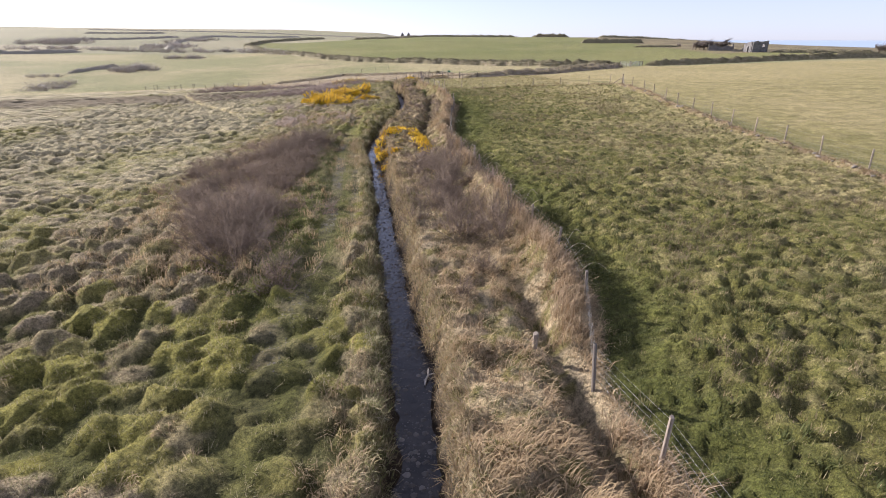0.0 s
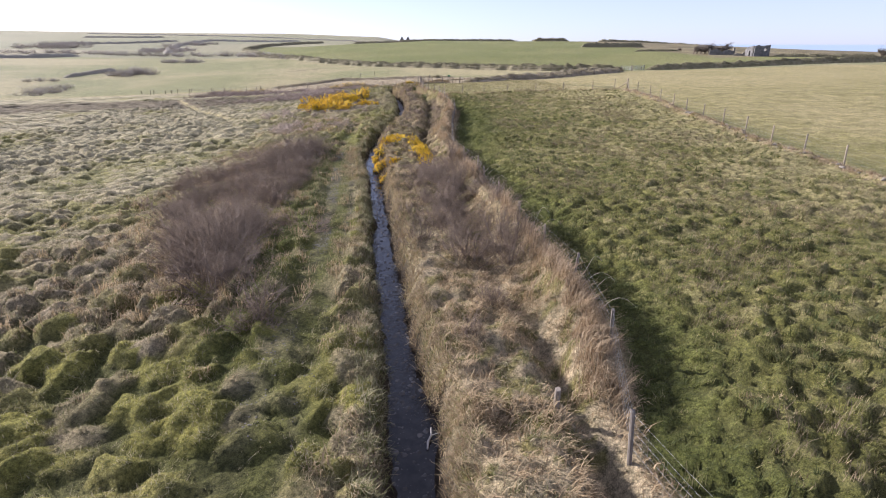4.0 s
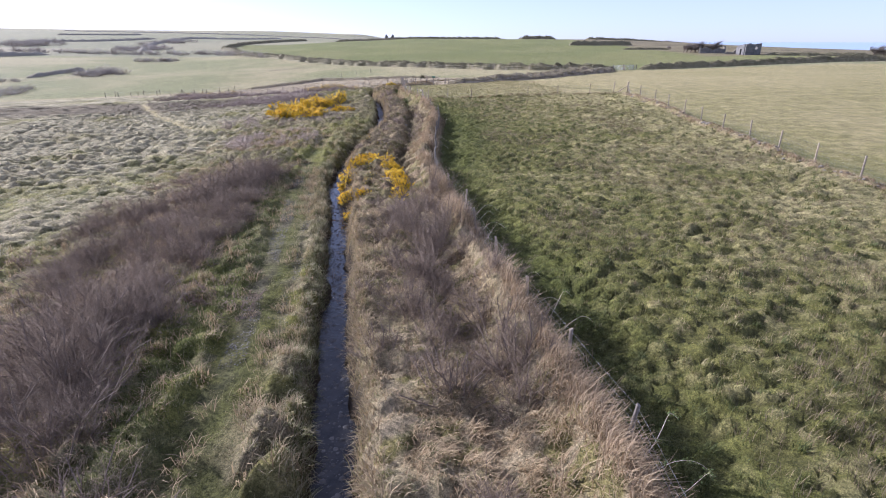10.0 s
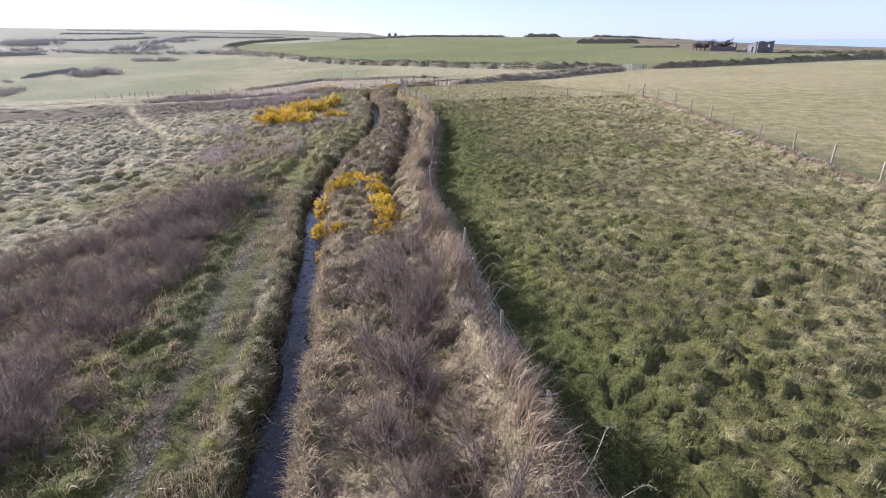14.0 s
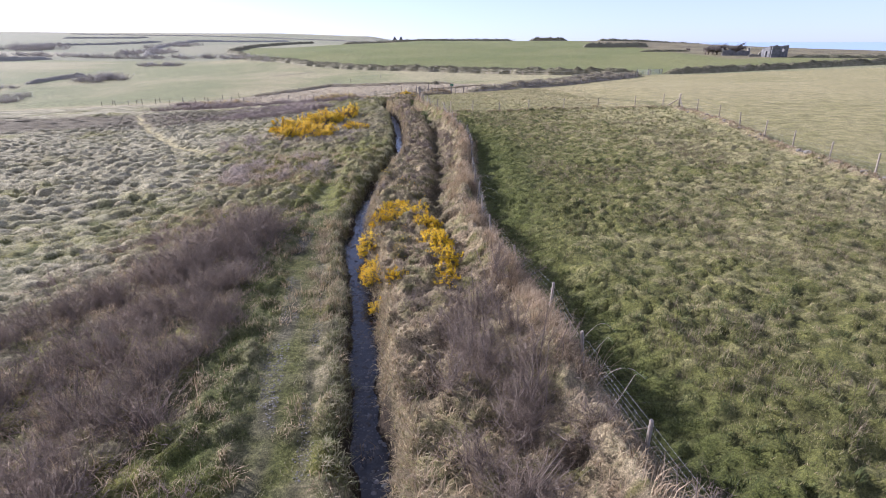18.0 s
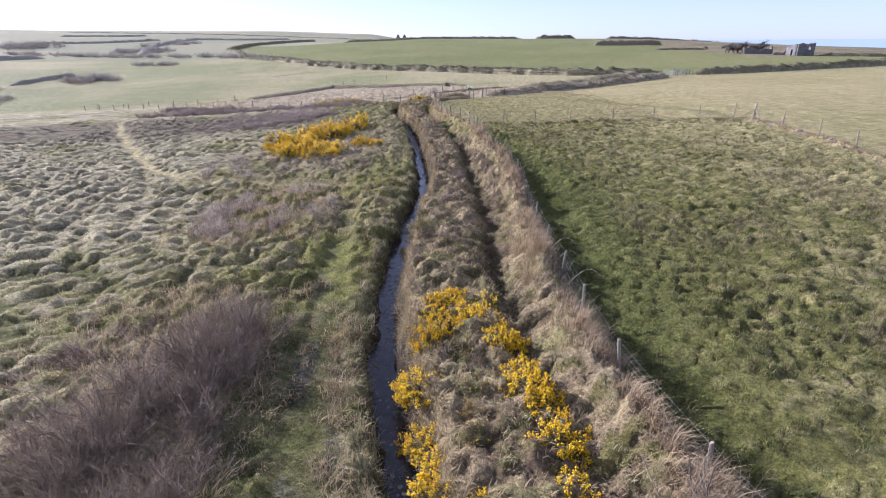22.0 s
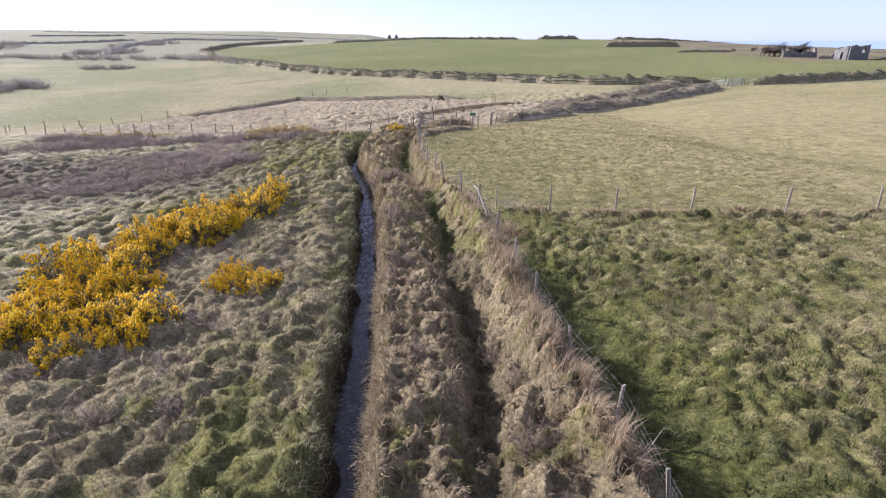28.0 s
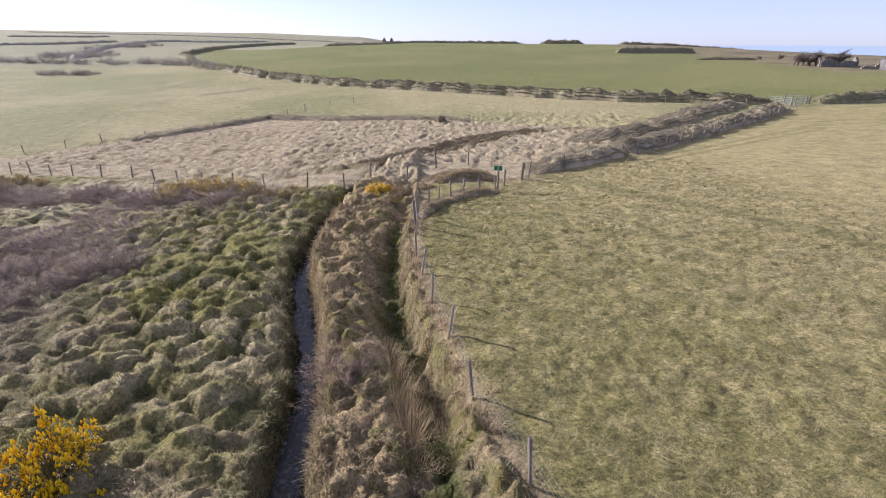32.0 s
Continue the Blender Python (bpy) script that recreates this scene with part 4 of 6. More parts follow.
    grow("lush_grass", x[keep], y[keep], 12, 0.09, (0.1, 0.24), (0.010, 0.02), (0.0, 1.0), (0.3, 1.0), LUSH, "deep green grass between the track and the scrub", "grass", short=True, wind=(0.2, -0.1))
    x, y = scatter(-14, -0.3, 5, 110, 3.2)
    up, tone = crowns(x, y)
    keep = (tone > 0.45 - 0.2 * (1 - sstep(22, 30, y)) + 0.3 * sstep(39, 43, y) * (1 - sstep(56, 60, y))) & (up > 0.2) & (rng.random(len(x)) < 1 - 0.6 * sstep(58, 62, y) * sstep(-15, -12, x) * (1 - sstep(82, 88, y))) & (stream_x(y) - x > stream_half(y) + 0.05) & (lattice(x / 2.5, y / 2.5, 53) > -0.1 + 0.35 * sstep(60, 70, y) * (1 - 0.5 * sstep(80, 86, y))) & (np.abs(x - np.interp(y, TRACK_Y, TRACK_X)) + 10 * sstep(54, 60, y) > 0.8)
    grow("bleached_tufts", x[keep], y[keep], 22, 0.09, (0.16, 0.36), (0.010, 0.02), (0.1, 1.0), (0.4, 1.2), BROWN, "bleached grass tufts hanging over the tussocks", "grass")
    x, y = scatter(-44, -16, 16, 106, 11)
    up, tone = crowns(x, y)
    keep = (up > 0.22) & (rng.random(len(x)) < 1.1 + 0.02 * (x + 16))
    dull = keep & (rng.random(len(x)) < 0.4)
    grow("distant_moor_grass", x[dull], y[dull], 8, 0.13, (0.1, 0.24), (0.016, 0.034), (0.2, 1.25), (0.3, 1.1), MOOR, "olive and straw grass on the farther tussocks", "grass", short=True)
    # paler sheet: withered grass whose tone includes the crests' backlight
    keep = keep & ~dull
    grow("bleached_moor_grass", x[keep], y[keep], 8, 0.13, (0.1, 0.24), (0.016, 0.034), (0.2, 1.25), (0.3, 1.1), ASHEN, "ash-pale withered grass on the crests of the farther tussocks", "grass", short=True)
    y = np.concatenate([rng.uniform(15, 45, 1300), rng.uniform(49.5, 59.5, 480)])
    x = np.where(y < 50, np.interp(y, (14, 20, 26, 32, 38, 44), (-7.0, -8.2, -9.4, -9.8, -10, -10.8)) + rng.normal(-1.0, 2.4, len(y)), rng.normal(-11.7, 2.2, len(y)))
    grow("scrub_grass", x, y, 18, 0.12, (0.25, 0.6), (0.012, 0.022), (0.1, 0.9), (0.3, 1.1), STRAW, "dead grass standing among the scrub", "grass")
    # overhanging fringe of the stream
    y = rng.uniform(5, 110, 3600)
    x = stream_x(y) - stream_half(y) - rng.uniform(0.1, 0.65, len(y))
    grow("stream_fringe", x, y, 10, 0.08, (0.16, 0.4), (0.012, 0.022), (0.2, 1.1), (0.4, 1.2), MOOR, "rough grass overhanging the stream's edge", "grass", wind=(0.3, 0))
    y = rng.uniform(5, 106, 3800)
    x = stream_x(y) + stream_half(y) + rng.uniform(0.08, 0.6, len(y))
    grow("stream_fringe", x, y, 10, 0.08, (0.18, 0.46), (0.012, 0.022), (0.2, 1.1), (0.4, 1.2), BROWN, "dead grass hanging over the stream's edge", "grass", wind=(-0.4, -0.1))
    # tall tufts on the strip between track and stream, and long combed grass on the first stretch of the bank
    y = rng.uniform(5, 56, 420)
    x = stream_x(y) - stream_half(y) - rng.uniform(0.3, 1.5, len(y))
    keep = lattice(x / 1.2, y / 1.6, 62) > 0.0
    grow("tall_tufts", x[keep], y[keep], 30, 0.13, (0.2, 0.5), (0.010, 0.02), (0.0, 0.9), (0.3, 1.1), BROWN, "tall brown grass tufts beside the track", "grass", wind=(0.2, -0.1))
    x, y = scatter(0.2, 5, 5, 22, 16)
    keep = (x - stream_x(y) > stream_half(y) + 0.3) & (x < fence_x(y) + 0.2) & (lattice(x / 1.4, y / 1.7, 63) > -0.3) & ((y > 13.5) | (np.abs(x - np.interp(y, DITCH_Y, DITCH_X)) > 0.5)) & (rng.random(len(x)) < 1 - sstep(16, 22, y))
    grow("combed_grass", x[keep], y[keep], 20, 0.13, (0.25, 0.5), (0.010, 0.02), (0.3, 1.2), (0.4, 1.1), STRAW, "long golden dead grass combed over the bank", "grass", wind=(0.7, -0.7))
    # the inner field and the grazed pasture
    x, y = scatter(1.2, 22, 5, 79.5, 44)
    up, tone = crowns(x, y, True)
    keep = (x - fence_x(y) > 0.35) & (y < 79.2 - 0.22 * (x - 2)) & (rng.random(len(x)) < 1.1 - 0.045 * (x - 2)) & (rng.random(len(x)) < 0.15 + 0.85 * sstep(0.12, 0.4, up))
    wet = keep & (x - fence_x(y) < np.interp(y, (36, 44, 60, 66), (2.6, 4.0, 4.0, 2.6)) + 0.7 * lattice(x / 6, y / 6, 22) + rng.normal(0, 0.5, len(x))) & (y < 74)
    dry = keep & ~wet & (tone + 0.035 * (x - 12.5) + 0.18 * sstep(54, 68, y) + rng.normal(0, 0.15, len(x)) > 0.68)
    keep = keep & ~wet & ~dry
    grow("lush_grass", x[wet], y[wet], 9, 0.08, (0.08, 0.2), (0.010, 0.02), (0.0, 0.9), (0.3, 1.0), LUSH, "lush green grass in the shade of the fence bank", "grass", short=True, wind=(0.2, -0.1))
    grow("field_grass", x[keep], y[keep], 9, 0.08, (0.07, 0.18), (0.010, 0.02), (0.0, 0.9), (0.3, 1.0), SWARD, "green and olive tufts of field grass", "grass", short=True, wind=(0.2, -0.1))
    grow("pale_field_grass", x[dry], y[dry], 9, 0.08, (0.08, 0.19), (0.010, 0.02), (0.0, 0.9), (0.3, 1.0), BROWN, "bleached tufts of field grass", "grass", short=True, wind=(0.2, -0.1))
    x, y = scatter(1.5, 24, 5, 78.5, 3.4)
    up, tone = crowns(x, y, True)
    keep = (x - fence_x(y) > 0.5) & (y < 78.6 - 0.22 * (x - 2)) & (up > 0.35)
    pick = lattice(x / 3.1, y / 3.1, 64) + 0.07 * (x - 11.5) + rng.normal(0, 0.35, len(x))
    for name, part_of, mat, label in (("green_tufts", keep & (pick < 0.05), LUSH, "upright green tufts of coarse grass in the field"), ("olive_tufts", keep & (pick >= 0.05), SWARD, "upright olive tufts of coarse grass in the field")):
        grow(name, x[part_of], y[part_of], 26, 0.07, (0.12, 0.28), (0.010, 0.02), (0.0, 0.8), (0.2, 0.8), mat, label, "grass", wind=(0, 0))
    x = rng.uniform(2, 25, 1000)
    y = np.interp(x, (2, 7, 14, 22, 26), (79.2, 78.3, 76.6, 75, 73.3)) + rng.normal(-0.15, 0.22, 1000)
    keep = lattice(x / 1.1, x * 0, 59) > -0.4
    grow("fence_line_grass", x[keep], y[keep], 12, 0.1, (0.12, 0.34), (0.010, 0.02), (0.0, 0.9), (0.3, 1.1), BROWN, "uncut withered grass under the cross fence", "grass", wind=(0.2, -0.1))
    x, y = scatter(3, 22, 8, 74, 9)
    keep = (x - fence_x(y) > 2.2) & (lattice(x / 3.4, y / 2.3, 67) + 0.35 * lattice(x / 0.9, y / 0.9, 68) > 0.42)
    grow("field_rushes", x[keep], y[keep], 9, 0.09, (0.2, 0.42), (0.006, 0.012), (0.0, 0.6), (0.1, 0.6), RUSH, "thin brown rushes in the damp parts of the field", "grass", wind=(0.1, 0))
    y = rng.uniform(14, 73, 1500)
    x = np.interp(y, FIELD_Y, FIELD_X) - 0.4 + rng.normal(0, 0.3, len(y))
    grow("wall_foot_grass", x, y, 10, 0.1, (0.14, 0.36), (0.012, 0.024), (0.1, 1.0), (0.3, 1.1), PINK_STRAW, "pale withered grass over the fallen field wall", "grass", wind=(0.2, -0.1))
    x, y = scatter(-2, 20, 73, 118, 13)
    keep = (x - fence_x(y) > 0.4) & (y > 79.2 - 0.22 * (x - 2)) & (y < 106 + 0.75 * x)
    grow("grazed_grass", x[keep], y[keep], 20, 0.065, (0.05, 0.13), (0.014, 0.028), (0.2, 1.2), (0.3, 1.0), SWARD, "short grazed pasture grass", "grass", short=True)
    x, y = scatter(-2, 22, 73, 118, 17)
    keep = (x - fence_x(y) > 0.4) & (y > 79.2 - 0.22 * (x - 2)) & (y < 106 + 0.75 * x) & (lattice(x * 1.6, y * 1.6, 65) > -0.25)
    grow("bleached_flecks", x[keep], y[keep], 8, 0.06, (0.05, 0.12), (0.014, 0.026), (0.2, 1.1), (0.3, 1.0), BROWN, "bleached wisps in the grazed pasture", "grass", short=True, wind=(0.2, -0.1))
    x, y = scatter(-55, 26, 113, 166, 3.4)
    wx, wy = wobble(x, y)
    up = mounds(wx / 1.0, wy / 0.85, 27)
    lo = np.interp(x, (-60, -43, -27, -13, -7, -2.5, 1, 3.4, 6.2, 9.6, 15.8, 32.3), (131, 129, 121.8, 114, 112.6, 111, 112, 114, 116, 119, 124, 137))
    hi = np.interp(x, (-60, -50, -40, -27, -10, 2, 10, 20, 34), (132, 143, 158, 166, 158, 154, 147, 139, 134))
    keep = (y > lo + 0.5) & (y < hi) & (up > 0.35)
    grow("marsh_grass", x[keep], y[keep], 14, 0.16, (0.12, 0.28), (0.02, 0.045), (0.1, 1.0), (0.4, 1.2), PALE_STRAW, "bleached tussocks of marsh grass", "grass")


lay_grass()


# ---- shrubs ----
def twig_bush(name, seed, stems, reach, rise, fork, mat_twig, label, category="bush", thin=1.0, wild=1.0):
    r = np.random.default_rng(seed)
    s0, s1, q0, q1, rr = [], [], [], [], []
    for _ in range(stems):
        a, out = r.uniform(0, 2 * math.pi), r.uniform(0.05, 1.0)
        p = np.array([math.cos(a) * 0.35 * out * reach, math.sin(a) * 0.35 * out * reach, -0.1])
        way = np.array([math.cos(a) * out * reach, math.sin(a) * out * reach, rise * r.uniform(0.75, 1.15) * (1.1 - 0.35 * out)])
        for k in range(3):
            nxt = p + way / 3 + r.normal(0, 0.11, 3) * rise
            s0.append(p), s1.append(nxt)
            for _ in range(fork):
                b0 = p + (nxt - p) * r.random()
                w = way / 3 * r.uniform(0.3, 0.9) / wild + r.normal(0, 0.3, 3) * rise * 0.6 + np.array([0, 0, 0.06 * (wild - 1)])
                b1 = b0 + w
                q0.append(b0), q1.append(b1), rr.append(0.0055)
                for _ in range(2):
                    c0 = b0 + (b1 - b0) * r.uniform(0.3, 1.0)
                    q0.append(c0), q1.append(c0 + w * r.uniform(0.25, 0.6) + r.normal(0, 0.15, 3) * rise * 0.6 * min(wild, 1.3)), rr.append(0.0038)
            p = nxt
    top = new(name)
    v, f = tubes(s0, s1, 0.013, 0.008)
    tagged(part("stem_base", mesh_of("stem_base", v, f), STEM, top), kind="stuff")
    v, f = cones(q0, q1, np.array(rr) * 1.1 * thin)
    tagged(part("crown", mesh_of("crown", v, f), mat_twig, top), kind="stuff")
    return tagged(top, label, category)


def put(ob, x, y, size, turn=None, tall=1.0, dz=0.0):
    """A copy of a thing standing on the ground."""
    z = float(land_z(np.array([x], float), np.array([y], float), False)[0]) + dz
    turn = rng.uniform(0, 2 * math.pi) if turn is None else turn
    c = copy_thing(ob, Matrix.Translation((x, y, z)) @ Matrix.Rotation(turn, 4, "Z"))
    c.scale = (size, size, size * tall)
    return c


def plant(kinds, spots, tall=1.0):
    """A copy of one of the kinds at each spot; the patterns themselves are taken away."""
    for i, (x, y, size) in enumerate(spots):
        tagged(put(kinds[i % len(kinds)], x, y, size, tall=tall * rng.uniform(0.85, 1.15)))
    for ob in kinds:
        for o in (*ob.children_recursive, ob):
            bpy.data.objects.remove(o)


def along(ys, xs, y0, y1, step, wide):
    out = []
    y = y0
    while y < y1:
        out.append((float(np.interp(y, ys, xs)) + rng.uniform(-wide, wide), y))
        y += step * rng.uniform(0.7, 1.3)
    return out


def shrubs():
    willow = [twig_bush("willow_scrub", 100 + k, 38, 1.05, 1.0, 10, WILLOW, "bare brown willow scrub with a haze of fine twigs", "bush", 0.6, 2.2) for k in range(5)]
    for k in willow:
        tagged(k, group="willow scrub beside the track")
    sp = [(x, y, rng.uniform(0.85, 1.3) * float(np.interp(y, (22, 25, 34, 37), (1, 0.68, 0.68, 1)))) for x, y in along((14.5, 17, 20, 26, 32, 38, 44), (-6.2, -7.5, -8.3, -8.7, -9.2, -9.8, -11), 15, 45, 0.34, 1.6)]
    sp += [(x, y, rng.uniform(0.6, 0.95)) for x, y in along((17, 20, 26, 44), (-9, -10.6, -12.4, -13), 17.5, 45, 0.62, 1.7)]
    sp += [(x, y, rng.uniform(0.4, 0.65)) for x, y in along((26, 44), (-14.5, -16), 26, 45, 0.6, 2.5)]
    sp += [(-10.6, 38.6, 1.4), (-9.6, 37.6, 1.35), (-9.8, 39.8, 1.3), (-8.6, 19.5, 1.4), (-9.4, 22.0, 1.4), (-8.0, 18.2, 1.2)]
    sp = [q for q in sp if float(lattice(np.array([q[0] / 1.9]), np.array([q[1] / 2.4]), 71)[0]) > -0.6 and q[1] < 41.5
          and q[0] > float(np.interp(q[1], (15, 16.3, 22.5, 26, 34, 37, 42), (-5.6, -6.6, -11.2, -15.5, -16, -12.6, -11.8)))]
    plant(willow, sp)
    rust = [twig_bush("bramble_scrub", 170 + k, 26, 1.0, 0.6, 6, RED_TWIG, "low reddish-brown tangle of bare bramble among dead grass", "bramble", 0.9, 1.6) for k in range(3)]
    for k in rust:
        tagged(k, group="brambles among the willow scrub")
    plant(rust, [(float(np.interp(y, (22, 27, 35, 43), (-8.6, -10.4, -11.6, -12.2))) + rng.normal(0, 1.5), y, rng.uniform(0.6, 1.05)) for y in np.arange(21, 43, 0.36)])
    low = [twig_bush("bramble_patch", 120 + k, 24, 0.95, 0.85, 5, PINK_TWIG, "low tangle of pale leafless bramble canes", "bramble") for k in range(3)]
    for k in low:
        tagged(k, group="brambles on the moor")
    sp = []
    for _ in range(56):
        a, q = rng.uniform(0, 2 * math.pi), math.sqrt(rng.random())
        sp.append((-11.7 + 3.8 * q * math.cos(a), 54.6 + 4.6 * q * math.sin(a), rng.uniform(0.5, 0.9)))
    for _ in range(14):
        sp.append((rng.uniform(-21, -14), rng.uniform(64, 72), rng.uniform(0.6, 1.0)))
    plant(low, sp)
    dun = [twig_bush("bramble_tangle", 130 + k, 20, 1.1, 0.55, 5, TWIG, "low brown tangle of bare bramble on the moor", "bramble") for k in range(2)]
    for k in dun:
        tagged(k, group="bramble tangles below the gorse")
    plant(dun, [(rng.uniform(-14, -7.2), rng.uniform(65, 79), rng.uniform(0.6, 1.05)) for _ in range(52)])
    brown = [twig_bush("thorn_bush", 140 + k, 24, 0.75, 0.9, 8, WILLOW, "leafless brown thorn bush on the stream bank", "bush", 0.7, 2.0) for k in range(3)]
    for k in brown:
        tagged(k, group="thorn bushes on the bank")
    sp = [(-0.6, 19.5, 0.8), (0.1, 21.8, 0.9), (0.4, 23.6, 1.1), (-0.2, 24.6, 0.9), (0.6, 26.2, 1.1), (1.0, 27.8, 0.9), (-0.8, 27.4, 1.0), (0.3, 29.0, 1.2),
          (-0.6, 30.2, 1.0), (1.2, 30.0, 0.9), (0.2, 31.4, 1.1), (-1.2, 22.5, 0.7), (-1.6, 31.5, 0.7), (-3.6, 45.5, 0.7), (-2.6, 47.5, 0.8), (-2.9, 50.5, 0.8), (-2.2, 53.2, 0.8),
          (-2.8, 56.8, 0.7), (-1.4, 58.6, 0.8), (-2.4, 61, 0.8), (-2.9, 64.5, 0.7), (-1.8, 67, 0.7), (-3.0, 70.5, 0.6), (-2.4, 74, 0.6), (-3.5, 79.5, 0.7), (-3.0, 80.5, 0.7),
          (1.6, 15.0, 0.7), (0.8, 13.2, 0.6), (-2.0, 83.5, 0.6), (-5.2, 106.5, 0.8), (-3.4, 108.2, 0.9)]
    sp += [(float(fence_x(y)) - rng.uniform(0.7, 3.4), y, rng.uniform(0.75, 1.2)) for y in np.concatenate([np.arange(17.5, 28.5, 0.5), np.arange(28.5, 34, 1.5)])]
    sp += [(float(fence_x(y)) - rng.uniform(0.9, 2.4), y, rng.uniform(0.5, 0.75)) for y in np.arange(47, 76, 1.9)]
    plant(brown, sp)
    red = [twig_bush("bramble_mound", 150 + k, 26, 0.75, 0.7, 6, RED_TWIG, "rounded reddish-brown mound of bare bramble stems", "bramble") for k in range(2)]
    for k in red:
        tagged(k, group="bramble mounds on the bank")
    plant(red, [(-4.1, 87.0, 1.1), (-3.7, 87.8, 1.0), (-4.5, 87.9, 0.9), (-3.3, 78.6, 0.8), (-3.0, 79.6, 0.9), (-3.4, 80.4, 0.7), (-2.9, 72.6, 0.7), (-1.7, 60.2, 0.7), (-2.6, 66.4, 0.6), (-3.1, 92.5, 0.6), (-2.7, 69, 0.6), (-3.3, 75.6, 0.6)])
    heath = [twig_bush("heather_scrub", 160 + k, 30, 1.4, 0.5, 7, DUSKY, "low dusky brown scrub on the moor", "bush") for k in range(2)]
    for k in heath:
        tagged(k, group="low scrub on the moor")
    sp = []
    for _ in range(95):
        y = rng.uniform(91, 106)
        sp.append((float(np.interp(y, (91, 95, 99, 106), (-21, -17.5, -15.5, -19))) - abs(rng.normal(0, 7)), y, rng.uniform(0.6, 1.15)))
    for _ in range(60):
        y = rng.uniform(90, 105)
        sp.append((float(np.interp(y, (90, 95, 99, 105), (-24, -19, -17, -20))) - rng.uniform(0, 14), y, rng.uniform(0.7, 1.2)))
    for _ in range(26):
        sp.append((rng.uniform(-24, -9.5), 108 + rng.normal(0, 1.2), rng.uniform(0.6, 1.0)))
    for _ in range(120):
        x = rng.uniform(-50, -11)
        sp.append((x, float(np.interp(x, (-50, -42, -32, -26, -17, -11), (124, 121.5, 118.5, 115.2, 112.6, 110.6))) - rng.uniform(0, 1) ** 1.5 * float(np.interp(x, (-50, -36, -26, -11), (10, 8, 4, 2.4))), rng.uniform(0.8, 1.5)))
    plant(heath, sp, 1.25)


shrubs()


def gorse_bush(seed, spikes, blooms, label, spines=None):
    """A rounded cushion of sprays, each ringed by spines and, where in bloom, by small flowers."""
    r = np.random.default_rng(seed)
    top = new("gorse_bush")
    n = 60
    a, c = r.uniform(0, 2 * math.pi, n), r.uniform(0.05, 1.0, n)
    way = np.stack([np.cos(a) * np.sqrt(1 - c * c), np.sin(a) * np.sqrt(1 - c * c), c], -1)
    size = r.uniform(0.6, 1.1, n)
    tip = way * size[:, None] * np.array([0.75, 0.75, 0.8])
    v, f = tubes(tip * 0.0 + np.array([0, 0, -0.1]), tip * 0.8, 0.012, 0.006)
    part("stem_base", mesh_of("stem_base", v, f), STEM, top)
    k = r.integers(0, n, spikes)
    at = tip[k] * r.uniform(0.55, 1.0, spikes)[:, None] + r.normal(0, 0.05, (spikes, 3))
    d = way[k] + r.normal(0, 0.7, (spikes, 3))
    d /= np.linalg.norm(d, axis=1, keepdims=True)
    v, f = cones(at, at + d * r.uniform(0.05, 0.13, spikes)[:, None], 0.013)
    tagged(part("foliage", mesh_of("foliage", v, f), spines or GORSE, top), kind="stuff")
    lit = np.argsort(-(tip[:, 2] + r.normal(0, 0.25, n)))[: max(4, int(n * (0.85 if blooms > 500 else 0.4)))]
    k = r.choice(lit, blooms)
    at = tip[k] * r.uniform(0.86, 1.1, blooms)[:, None] + r.normal(0, 0.045, (blooms, 3))
    s = r.uniform(0.016, 0.031, blooms)[:, None, None]
    bud = np.array([(1, 0, -0.3), (-0.5, 0.87, -0.3), (-0.5, -0.87, -0.3), (0, 0, 1.3)], float) * 1.25
    v = (at[:, None] + bud[None] * s * r.uniform(0.7, 1.3, (blooms, 4, 1))).reshape(-1, 3)
    tri = np.array([(0, 1, 3), (1, 2, 3), (2, 0, 3), (0, 2, 1)])
    tagged(part("blossom", mesh_of("blossom", v, (np.arange(blooms)[:, None, None] * 4 + tri).reshape(-1, 3)), FLOWER, top, "bright yellow flowers"), kind="stuff")
    return tagged(top, label, "gorse")


